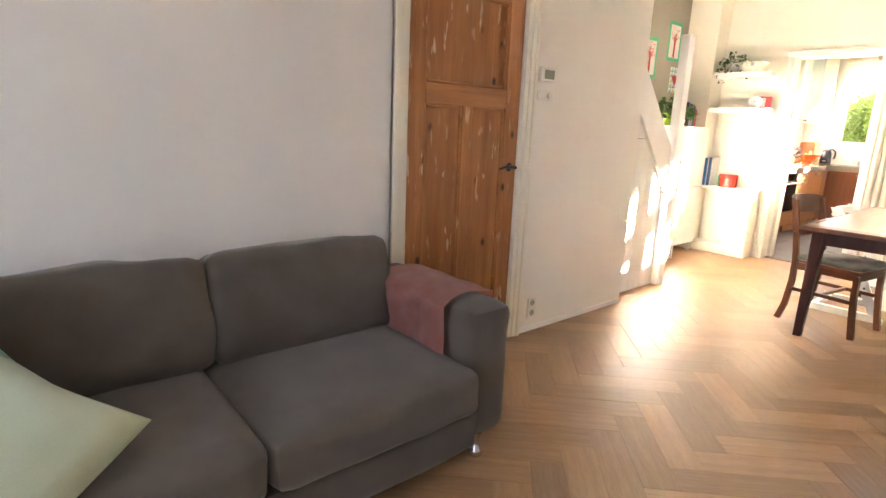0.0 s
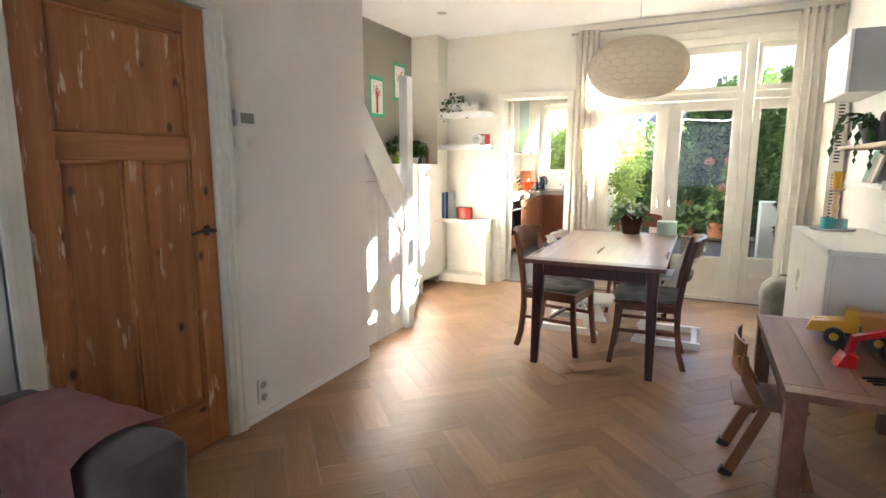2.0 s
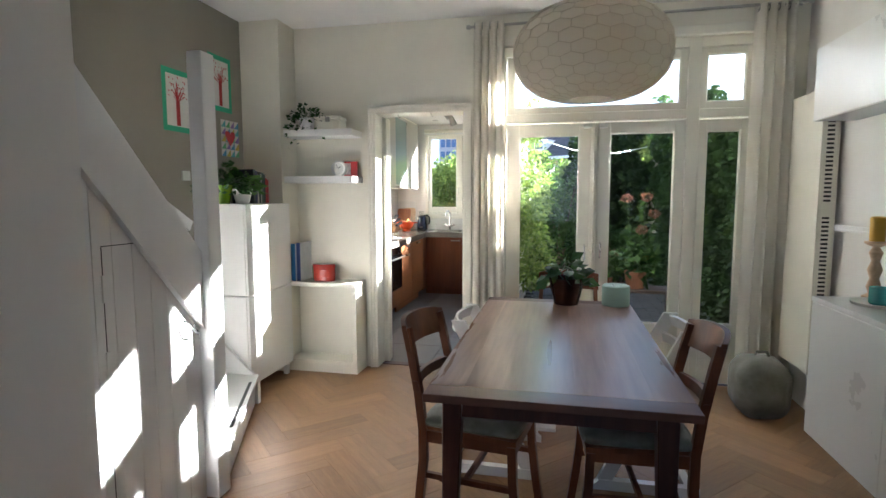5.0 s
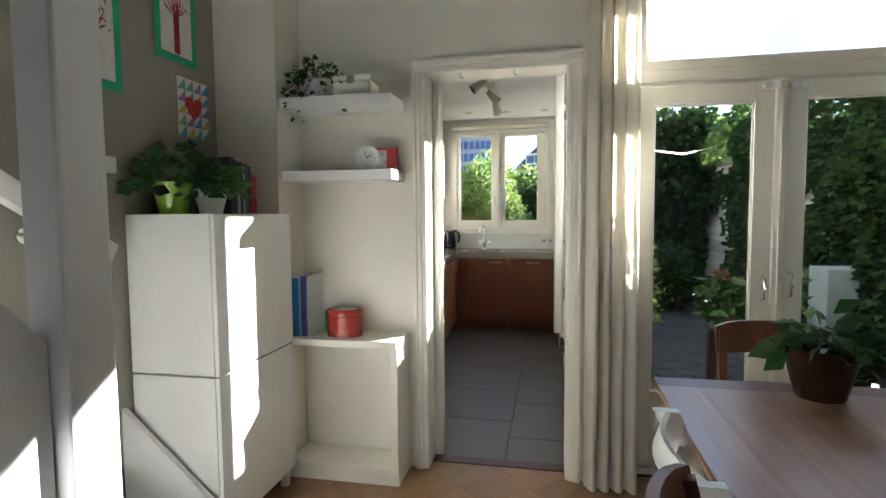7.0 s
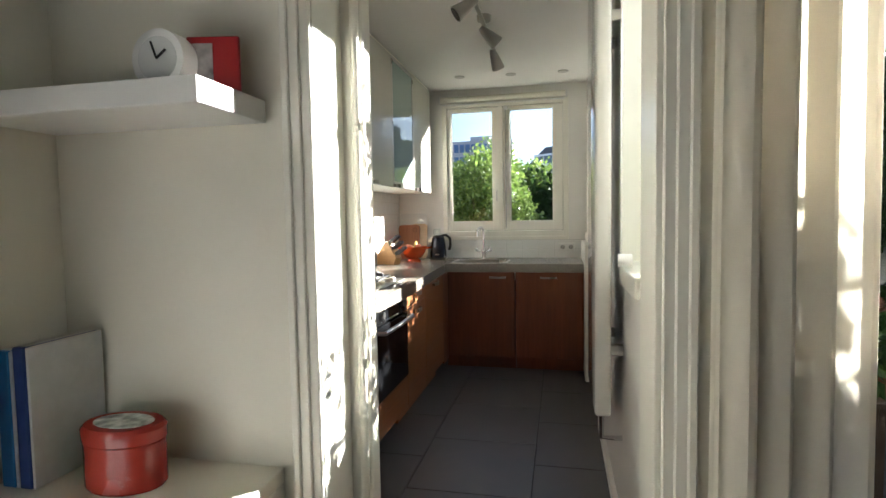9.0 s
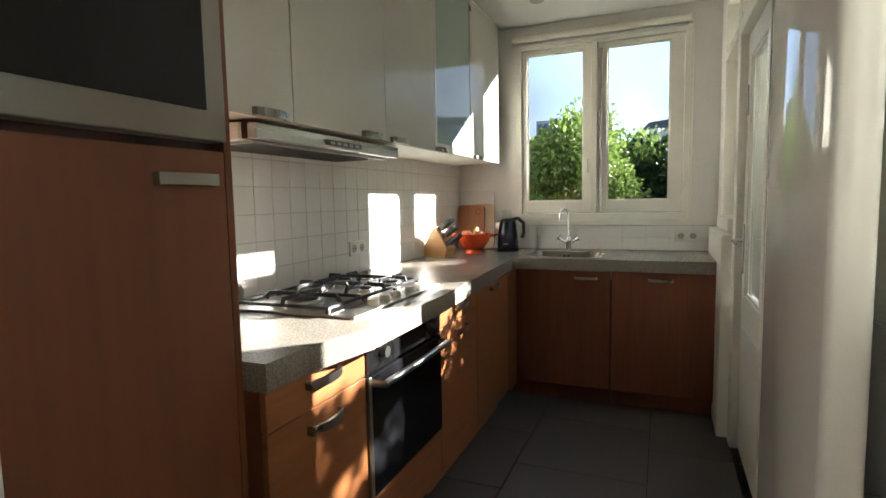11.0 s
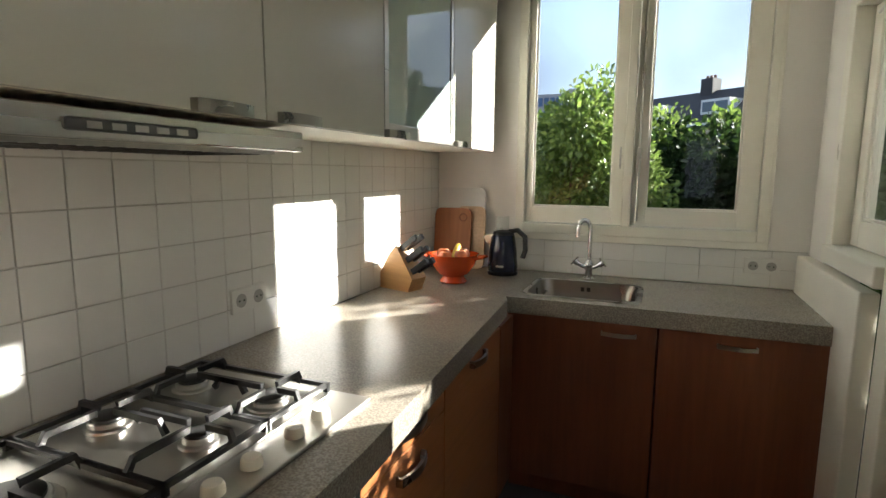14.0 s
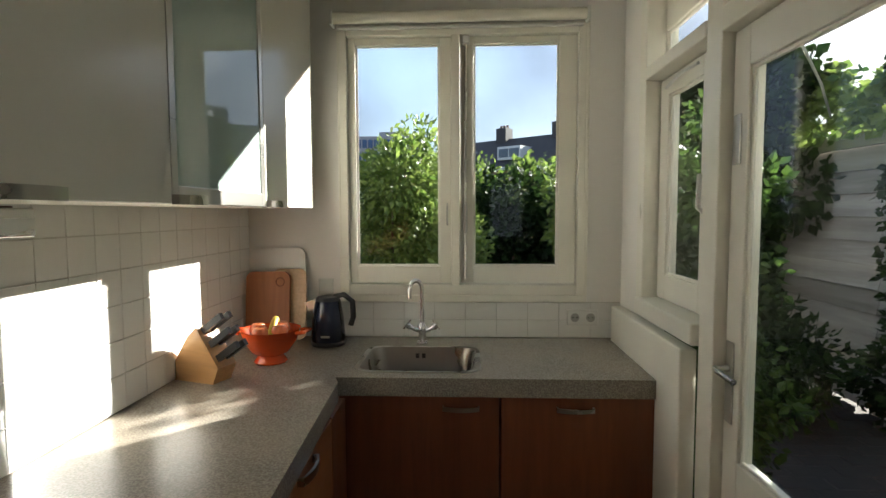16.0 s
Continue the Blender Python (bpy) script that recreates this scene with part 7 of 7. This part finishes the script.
for i, (y, d) in enumerate(((-0.55, (-0.8, -0.25, -0.6)), (-0.1, (0.75, 0.3, -0.7)), (0.36, (0.25, 0.5, -0.8)))):
    d = Vector(d).normalized()
    p = Vector((0, y, -0.09))
    hh = part("spot_head", tube(bmesh.new(), [p - d * 0.03, p, p + d * 0.05, p + d * 0.11], 0.016, 18, 0.045), M_STEEL, tl2, local=True)
    part("swivel", cyl(bmesh.new(), (0, y, -0.05), (0, y, -0.09), 0.006, 8), M_STEEL, tl2, local=True)
    part("lens", tube(bmesh.new(), [p + d * 0.1095, p + d * 0.111], 0.038, 18), M_BLACKGLASS, hh, local=True)
q = spot((-2.373, 10.55, KZ), "kitchen spots")
for x, yy in ((-1.933, 10.58), (-1.494, 10.60), (-2.3, 8.6), (-1.6, 8.6)):
    copy_thing(q, pose(x, yy, KZ))
structure("kitchen_baseboard", box(-1.30, -1.28, 7.2, 9.24, 0.0, 0.07, 0.003), M_TRIM, "low white kitchen baseboard", "baseboard")


# ---- garden ----
structure("ground", box(-160, 160, 7.2, 320, -0.6, -0.13), M_SOIL, "bare garden soil reaching to the distance", "ground")


def leaf_mesh(name, pts, dirs, size, material, seed, slim=0.55, vary=0.45):
    """Many small folded leaves, one at each place, turned roughly along dirs."""
    rs = np.random.RandomState(seed)
    n = len(pts)
    d = dirs / (np.linalg.norm(dirs, axis=1, keepdims=True) + 1e-6)
    a = np.cross(d, rs.normal(size=(n, 3)))
    a /= np.linalg.norm(a, axis=1, keepdims=True) + 1e-6
    c = np.cross(a, d)
    s = (size * (1 + vary * rs.uniform(-1, 1, n)))[:, None]
    v = np.stack([pts, pts + d * s * 0.45 + a * s * slim * 0.5 + c * s * 0.08, pts + d * s, pts + d * s * 0.45 - a * s * slim * 0.5 + c * s * 0.08], 1).reshape(-1, 3)
    i = np.arange(n)[:, None] * 4
    f = np.concatenate([i + np.array([[0, 1, 2]]), i + np.array([[0, 2, 3]])], 1).reshape(-1, 3)
    me = bpy.data.meshes.new(name)
    me.from_pydata(v.tolist(), [], f.tolist())
    me.materials.append(material)
    return me


def stuff(name, me, label, category):
    return tagged(new(name, me), label, category, kind="stuff")


def lumps(n, lo, hi, seed, k=14, r=0.35, keep=None):
    """Places gathered in clumps inside a box, with outward directions."""
    rs = np.random.RandomState(seed)
    lo, hi = np.array(lo), np.array(hi)
    c = rs.uniform(lo, hi, (k, 3))
    w = rs.randint(0, k, n)
    o = rs.normal(size=(n, 3))
    o /= np.linalg.norm(o, axis=1, keepdims=True)
    rad = r * rs.uniform(0.55, 1.05, n)[:, None] * rs.uniform(0.6, 1.3, k)[w][:, None]
    p = c[w] + o * rad
    p[:, 2] = np.maximum(p[:, 2], -0.1)
    return p, o + rs.normal(size=(n, 3)) * 0.6 + np.array([0, 0, -0.2])


def bush(name, lo, hi, n, size, material, label, seed, k=16, r=0.35, slim=0.55, trunk=True):
    """A shrub: stems and a crown of clumped leaves."""
    base = ((lo[0] + hi[0]) / 2, (lo[1] + hi[1]) / 2, -0.13)
    t = thing(name, label, "shrub" if name != "tree" else "tree", base)
    p, d = lumps(n, lo, hi, seed, k, r)
    ob = new("crown", leaf_mesh("crown", p - np.array(base), d, size, material, seed, slim))
    ob.parent = t
    if trunk:
        rr = random.Random(seed)
        bm = bmesh.new()
        for i in range(7):
            e = (rr.uniform(lo[0], hi[0]), rr.uniform(lo[1], hi[1]), rr.uniform(lo[2], hi[2]))
            m = ((base[0] * 2 + e[0]) / 3, (base[1] * 2 + e[1]) / 3, e[2] * 0.5)
            tube(bm, [base, m, e], 0.03, 6, 0.006)
        part("trunk", bm, M_BARK, t)
    return t


# pavers of the patio
pav = structure("pavement", box(-1.08, 1.12, 7.26, 13.5, -0.2, -0.105), M_SOIL, "sand bed of the garden patio", "pavement")
inv = WORLD[pav].inverted()
rnd = random.Random(2)
pm = mesh_of("paver", box(-0.1475, 0.1475, -0.0725, 0.0725, -0.05, 0.0, 0.006, 1), M_SLATE)
for i in range(7):
    for j in range(41):
        ob = bpy.data.objects.new("paver", pm)
        scene.collection.objects.link(ob)
        ob.parent = pav
        ob.matrix_basis = inv @ pose(-0.95 + 0.3 * i + 0.15 * (j % 2), 7.36 + 0.15 * j, -0.07 + rnd.uniform(-0.004, 0.004), rnd.uniform(-0.6, 0.6), rnd.uniform(-0.6, 0.6), 0)

# fence and climbers
fence = thing("fence", "weathered overlapping board garden fence with climbers", "fence", (1.17, 12.2, -0.13))
rnd = random.Random(4)
for j in range(6):
    y0 = 7.3 + 1.8 * j
    part("post", box(1.20, 1.28, y0 - 0.04, y0 + 0.04, -0.13, 2.3, 0.004), M_FENCE, fence)
    for k in range(12):
        z = -0.05 + 0.19 * k
        bm = box(-0.013, 0.013, 0.0, 1.795, 0.0, 0.225, 0.002, 1)
        bm.transform(pose(1.18 + rnd.uniform(-0.004, 0.004), y0, z, rnd.uniform(-0.6, 0.6), rnd.uniform(9, 14), 0))
        part("board", bm, M_FENCE, fence, soft=False)
def climber(n, y0, y1, z0, z1, x0, seed, size, label, mat=M_IVY, thick=0.22):
    rs = np.random.RandomState(seed)
    y = rs.uniform(y0, y1, n)
    z = z0 + (z1 - z0) * rs.uniform(0, 1, n) ** 0.8
    bul = np.array([noise.noise(Vector((a * 1.3, b * 1.6, seed))) for a, b in zip(y, z)])
    keep = bul > -0.28
    top = z1 - 0.25 + 0.45 * np.array([noise.noise(Vector((a * 1.1, seed, 3.0))) for a in y])
    keep &= z < top + 0.15
    x = x0 - thick * (0.35 + bul + rs.uniform(-0.25, 0.35, n))
    p = np.stack([x, y, z], 1)[keep]
    d = np.stack([-np.ones(n), rs.normal(size=n) * 0.6, -0.4 + rs.normal(size=n) * 0.6], 1)[keep]
    return stuff("climbing_ivy", leaf_mesh("climbing_ivy", p, d, size, mat, seed, 0.8), label, "climber")


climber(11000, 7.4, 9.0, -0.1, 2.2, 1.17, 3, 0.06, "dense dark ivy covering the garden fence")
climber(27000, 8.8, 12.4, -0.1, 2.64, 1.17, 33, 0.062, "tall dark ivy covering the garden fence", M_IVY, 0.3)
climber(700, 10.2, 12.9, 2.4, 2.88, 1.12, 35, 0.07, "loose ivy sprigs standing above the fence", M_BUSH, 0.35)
# paler leaves than the ivy below: sunlight on the top, put into the colour
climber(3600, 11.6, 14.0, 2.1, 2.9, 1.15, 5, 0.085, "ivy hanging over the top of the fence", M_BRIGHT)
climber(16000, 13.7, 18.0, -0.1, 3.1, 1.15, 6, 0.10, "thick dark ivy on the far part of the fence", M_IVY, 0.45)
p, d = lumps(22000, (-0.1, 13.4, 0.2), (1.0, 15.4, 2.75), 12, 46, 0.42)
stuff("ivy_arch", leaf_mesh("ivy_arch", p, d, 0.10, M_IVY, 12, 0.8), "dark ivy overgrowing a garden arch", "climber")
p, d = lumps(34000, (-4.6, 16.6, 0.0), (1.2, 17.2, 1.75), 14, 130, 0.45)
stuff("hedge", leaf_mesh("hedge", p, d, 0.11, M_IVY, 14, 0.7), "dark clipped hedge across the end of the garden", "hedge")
# the sunlit edge over the dark hedge, painted by lighter leaves
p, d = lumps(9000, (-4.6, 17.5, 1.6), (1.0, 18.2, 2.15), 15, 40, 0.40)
stuff("hedge", leaf_mesh("hedge_top", p, d, 0.11, M_BRIGHT, 15, 0.6), "light green growth behind the hedge, sunlight put into its colour", "hedge")

# these shrubs get their sunlit look from the lighter leaf colour
bush("shrub", (-3.1, 13.0, 0.3), (-2.35, 13.8, 2.05), 17000, 0.062, M_BRIGHT, "large green shrub outside the kitchen window, sunlight put into its colour", 21, 26, 0.36)
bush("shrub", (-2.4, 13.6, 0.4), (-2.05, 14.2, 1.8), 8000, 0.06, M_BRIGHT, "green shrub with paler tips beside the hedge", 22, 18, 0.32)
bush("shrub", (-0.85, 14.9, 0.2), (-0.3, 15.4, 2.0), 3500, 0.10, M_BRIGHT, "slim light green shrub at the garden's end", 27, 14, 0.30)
bush("shrub", (-1.9, 12.6, 0.2), (-1.45, 13.0, 1.05), 2200, 0.05, M_RUST, "low reddish brown shrub below the kitchen window", 23, 14, 0.2, 0.35)
bush("shrub", (-0.4, 12.2, 0.1), (0.5, 13.0, 0.7), 5200, 0.075, M_IVY, "rounded green garden shrub beside the path", 25, 20, 0.3)
bush("shrub", (-0.8, 13.0, 0.5), (-0.3, 13.6, 1.6), 4200, 0.075, M_BUSH, "sunlit pale green shrub beside the fence", 28, 16, 0.3)
# tall grasses under the window
bm = bmesh.new()
rr = random.Random(6)
for i in range(520):
    a = rr.uniform(0, 2 * math.pi)
    strap(bm, (rr.uniform(-3.1, -2.05), rr.uniform(12.0, 12.7), rr.uniform(0.0, 0.5)), (math.cos(a), math.sin(a)), rr.uniform(0.7, 1.15), 0.022, rr.uniform(0.9, 1.7), 5)
me = mesh_of("tall_grass", bm, M_BRIGHT)
stuff("tall_grass", me, "tuft of tall arching bright green grass", "grass")
# climber by the near kitchen window
p, d = lumps(5200, (-0.98, 8.22, 0.5), (-0.80, 9.0, 2.35), 31, 40, 0.15)
stuff("vine", leaf_mesh("vine", p, d, 0.05, M_BRIGHT, 31, 0.5), "light green vine growing outside the kitchen window", "climber")

p, d = lumps(5200, (-0.95, 10.72, 0.2), (-0.70, 11.4, 1.98), 32, 40, 0.16)
stuff("vine", leaf_mesh("vine_north", p, d, 0.048, M_VINE, 32, 0.65), "green vine climbing outside the kitchen side window", "climber")
M_OFFICEGREY = paint("weathered_grey", (0.20, 0.22, 0.23), 0.6, 0.15, 6)
# potted hydrangeas on a bench
M_BENCH = paint("aged_bench_wood", (0.055, 0.034, 0.022), 0.8, 0.25, 8, 60, 0.5, stretch=(0.1, 1, 1))
bn = thing("garden_bench", "rough wooden garden bench holding plant pots", "bench", (0.25, 8.75, -0.07))
for k in range(3):
    part("slat", box(-0.20, 0.62, 8.55 + 0.125 * k, 8.665 + 0.125 * k, 0.43, 0.46, 0.004), M_BENCH, bn)
for x in (-0.18, 0.53):
    for yy in (8.57, 8.84):
        part("leg", box(x, x + 0.06, yy, yy + 0.06, -0.07, 0.43, 0.003), M_BENCH, bn)
PLANTS = (((0.20, 8.70, 0.46), 0.9, ((-0.13, -0.16, 0.94), (0.09, 0.06, 0.95), (0.03, -0.10, 0.62), (0.16, 0.02, 0.78))),
          ((-0.10, 8.72, 0.46), 0.55, ((-0.04, -0.02, 0.41), (0.07, 0.05, 0.34))))
for i, (at, s, blooms) in enumerate(PLANTS):
    t = thing("hydrangea", "potted hydrangea with faded pink flower heads", "plant", at, group="potted hydrangeas")
    part("pot", lathe(bmesh.new(), pot_profile(0.09 * s, 0.13 * s, 0.2 * s), 0, 0, 22), M_TERRA, t, local=True)
    p, d = lumps(int(420 * s), (-0.14 * s, -0.12 * s, 0.22 * s), (0.16 * s, 0.12 * s, 0.52 * s), 40 + i, 12, 0.11)
    rs = np.random.RandomState(70 + i)
    for c in blooms:
        # leaves along each stem
        k = rs.uniform(0.25, 0.95, 34)
        q = np.stack([c[0] * k, c[1] * k, 0.18 * s + (c[2] - 0.18 * s) * k], 1)
        w = rs.normal(size=(34, 3)) * np.array([1, 1, 0.35])
        p, d = np.concatenate([p, q]), np.concatenate([d, w])
    ob = new("leaves", leaf_mesh("leaves", p, d, 0.085, M_HYDRANGEA, 40 + i, 0.6))
    ob.parent = t
    for k, c in enumerate(blooms):
        o = rs.normal(size=(110, 3))
        o /= np.linalg.norm(o, axis=1, keepdims=True)
        ob = new("flower_head", leaf_mesh("flower_head", np.array(c) + o * np.array([0.042, 0.042, 0.026]), o + rs.normal(size=(110, 3)) * 0.5, 0.026, M_FLOWER, k, 0.9))
        ob.parent = t
        part("stem", tube(bmesh.new(), [(c[0] * 0.2, c[1] * 0.2, 0.18 * s), (c[0] * 0.7, c[1] * 0.7, c[2] * 0.6), c], 0.004, 5), M_HYDRANGEA, t, local=True)
solid("string_lights", tube(bmesh.new(), [(-1.08, 10.2, 2.25), (-0.4, 11.0, 2.10), (0.3, 12.0, 2.12), (1.1, 13.2, 2.35)], 0.006, 6), M_PLASTIC, "thin white string of garden lights", "string lights")
solid("white_pot_cabinet", box(0.69, 1.02, 8.92, 9.24, -0.07, 0.90, 0.01), M_OFFICEGREY, "pale weathered garden storage box beside the door", "storage box")

# ---- houses behind the gardens ----
M_ROOF = paint("dark_roof_tile", (0.045, 0.042, 0.045), 0.7, 0.3, 0.8, 12, 0.5)
M_BRICK = paint("brown_brick", (0.22, 0.12, 0.08), 0.85, 0.25, 1.2, 20, 0.4)
M_FARWHITE = paint("far_white_paint", (0.75, 0.75, 0.73), 0.5, 0.05, 0.5, 5, 0.0)
M_FARGLASS = paint("far_glass", (0.10, 0.13, 0.17), 0.1, 0.3, 0.3, 5, 0.0)


def row_house(at, rz):
    t = thing("terraced_house", "terraced brick house with dark tiled roof and white dormer", "house", at, rz, "row of terraced houses")
    part("wall", box(-3.0, 3.0, 0, 8, 0, 5.7), M_BRICK, t, local=True)
    part("roof", prism(bmesh.new(), [(-0.4, 5.5), (4.0, 8.7), (8.4, 5.5), (8.4, 5.35), (-0.4, 5.35)], "x", -3.0, 3.0), M_ROOF, t, local=True)
    part("gutter", box(-3.0, 3.0, -0.55, -0.3, 5.35, 5.6), M_FARWHITE, t, local=True)
    dm = part("dormer", box(-1.5, 0.9, 0.45, 3.0, 6.35, 7.5), M_FARWHITE, t, local=True)
    for k in range(2):
        part("pane", box(-1.35 + 1.1 * k, -0.35 + 1.1 * k, 0.42, 0.46, 6.55, 7.3), M_FARGLASS, dm, local=True)
    ch2 = part("chimney", box(2.3, 3.4, 3.4, 4.6, 8.0, 9.7), M_ROOF, t, local=True)
    for k in range(3):
        part("chimney_pot", cyl(bmesh.new(), (2.5 + 0.35 * k, 4, 9.7), (2.5 + 0.35 * k, 4, 10.0), 0.12, 8), M_BRICK, ch2, local=True)
    for z in (0.9, 3.6):
        for k in range(2):
            w = part("window", box(-2.5 + 2.7 * k, -0.4 + 2.7 * k, -0.06, 0.02, z, z + 1.5), M_FARWHITE, t, local=True)
            for q in range(2):
                part("pane", box(-2.4 + 2.7 * k + q * 1.0, -1.48 + 2.7 * k + q * 1.0, -0.08, -0.05, z + 0.1, z + 1.4), M_FARGLASS, w, local=True)
    return t


h0 = row_house((1.6, 55.5, -0.13), -38)
dx, dy = 6.0 * math.cos(radians(-38)), 6.0 * math.sin(radians(-38))
for k in (-1, 1, 2):
    copy_thing(h0, pose(1.6 + dx * k, 55.5 + dy * k, -0.13, 0, 0, -38))
of = thing("office_building", "long grey office building with rows of blue windows", "building", (-20, 140, -0.13))
M_OFFICE = paint("office_panel", (0.36, 0.36, 0.38), 0.6, 0.1, 0.2, 3, 0.0)
M_BLUEGLASS = paint("blue_glass", (0.06, 0.12, 0.26), 0.15, 0.4, 0.15, 3, 0.0)
part("wall", box(-11, 7, 0, 14, 0, 20.5), M_OFFICE, of, local=True)
part("roof_room", box(-4, 3, 3, 9, 20.5, 22.0), M_OFFICE, of, local=True)
for i in range(6):
    for j in range(12):
        part("window", box(-10.6 + 1.45 * j, -9.5 + 1.45 * j, -0.1, 0.05, 2.2 + 3.1 * i, 4.2 + 3.1 * i), M_BLUEGLASS, of, local=True, soft=False)


# ---- wall tiles over the worktop ----
TS = 0.1085
tm = mesh_of("wall_tile", box(-0.003, 0.003, -TS / 2 + 0.0014, TS / 2 - 0.0014, -TS / 2 + 0.0014, TS / 2 - 0.0014, 0.0012, 1), M_TILE)
kwall = bpy.data.objects["kitchen_wall_west"]
part("grout", box(KX0, KX0 + 0.002, 7.97, 11.018, CT, 1.538), M_GROUT, kwall, soft=False)
inv = WORLD[kwall].inverted()
rnd = random.Random(5)
y = 7.97 + TS / 2
while y < 11.0:
    for k in range(6):
        z = CT + 0.002 + TS * (k + 0.5)
        if z + TS / 2 > 1.575:
            continue
        ob = bpy.data.objects.new("wall_tile", tm)
        scene.collection.objects.link(ob)
        ob.parent = kwall
        ob.matrix_basis = inv @ pose(KX0 + 0.004, y, z, rnd.uniform(-0.2, 0.2), rnd.uniform(-0.35, 0.35), rnd.uniform(-0.35, 0.35))
    y += TS
nwall = bpy.data.objects["kitchen_wall_north"]
part("grout", box(KX0 + 0.01, -1.285, KY1 - 0.002, KY1, CT, 1.085), M_GROUT, nwall, soft=False)
inv = WORLD[nwall].inverted()
tw = mesh_of("wall_tile", box(-0.074, 0.074, -0.003, 0.003, -0.0415, 0.0415, 0.0009, 1), M_TILE)
for i in range(12):
    for k in range(2):
        x = -3.0 + 0.15 * i
        if x > -1.34:
            continue
        ob = bpy.data.objects.new("wall_tile", tw)
        scene.collection.objects.link(ob)
        ob.parent = nwall
        ob.matrix_basis = inv @ pose(x, KY1 - 0.004, CT + 0.045 + 0.085 * k, rnd.uniform(-0.3, 0.3), 0, rnd.uniform(-0.3, 0.3))


# ---- oak herringbone, kitchen floor tiles ----
PW, PL = 0.1375, 0.512
rnd = random.Random(12)
parquet = bpy.data.objects["floor"]
plank_meshes = []
for k in range(6):
    bm = box(-PL / 2 + 0.0003, PL / 2 - 0.0003, -PW / 2 + 0.0003, PW / 2 - 0.0003, -0.012, 0.0, 0.0009, 1)
    plank_meshes.append(mesh_of("plank", bm, M_OAK))
inv = WORLD[parquet].inverted()
rest = [bmesh.new(), bmesh.new()]
made = 0
S = math.sqrt(0.5)
for i in range(-60, 60):
    for j in range(-14, 14):
        for flip in (0, 1):
            # herringbone in its own axes, then turned by 45 degrees
            if flip:
                cx, cy = i * PW - PW / 2 + j * PL, i * PW + PL / 2 - j * PL
                ang = 90
            else:
                cx, cy = i * PW + PL / 2 + j * PL, i * PW + PW / 2 - j * PL
                ang = 0
            x, y = S * (cx - cy) - 1.395, S * (cx + cy) + 4.235
            if not (-3.4 < x < 1.4 and -2.75 < y < 7.3):
                continue
            m = pose(x, y, rnd.uniform(-0.0006, 0.0), 0, 0, ang + 45)
            inside = -2.3 < x < 0.95 and 1.4 < y < 6.87
            if inside and made < 300:
                ob = bpy.data.objects.new("plank", rnd.choice(plank_meshes))
                scene.collection.objects.link(ob)
                ob.parent = parquet
                ob.matrix_basis = inv @ m
                made += 1
            else:
                me = plank_meshes[0]
                turn = pose(0, 0, 0, 0, 0, -ang - 45)
                vs = [rest[flip].verts.new(turn @ m @ v.co) for v in me.vertices]
                for p in me.polygons:
                    rest[flip].faces.new([vs[q] for q in p.vertices])
for k, ang in enumerate((45, 135)):
    # trimmed at the walls
    for co, no in (((0, 7.1, 0), (0, 1, 0)), ((1.15, 0, 0), (1, 0, 0)), ((-3.15, 0, 0), (-1, 0, 0)), ((0, -2.6, 0), (0, -1, 0))):
        back = pose(0, 0, 0, 0, 0, -ang)
        bmesh.ops.bisect_plane(rest[k], geom=rest[k].verts[:] + rest[k].edges[:] + rest[k].faces[:], plane_co=back @ Vector(co), plane_no=back @ Vector(no), clear_outer=True)
    far = part("planks", rest[k], M_OAKFAR, parquet, "oak herringbone planks", True, False)
    far.matrix_basis = inv @ pose(0, 0, 0, 0, 0, ang)
    tagged(far, kind="stuff")
kf = bpy.data.objects["kitchen_floor"]
tm = mesh_of("tile", box(-0.2975, 0.2975, -0.2975, 0.2975, -0.008, 0.0, 0.002, 1), M_FLOORTILE)
inv = WORLD[kf].inverted()
for i in range(4):
    for j in range(8):
        ob = bpy.data.objects.new("tile", tm)
        scene.collection.objects.link(ob)
        ob.parent = kf
        ob.matrix_basis = inv @ pose(-3.24 + 0.6 * i + 0.08, 7.42 + 0.6 * j - 0.25 * (i % 2), 0)
        if i % 2 and j == 0:  # cut at the threshold
            ob.matrix_basis = inv @ pose(-3.24 + 0.6 * i + 0.08, 7.299, 0) @ Matrix.Diagonal((1, 0.567, 1, 1))
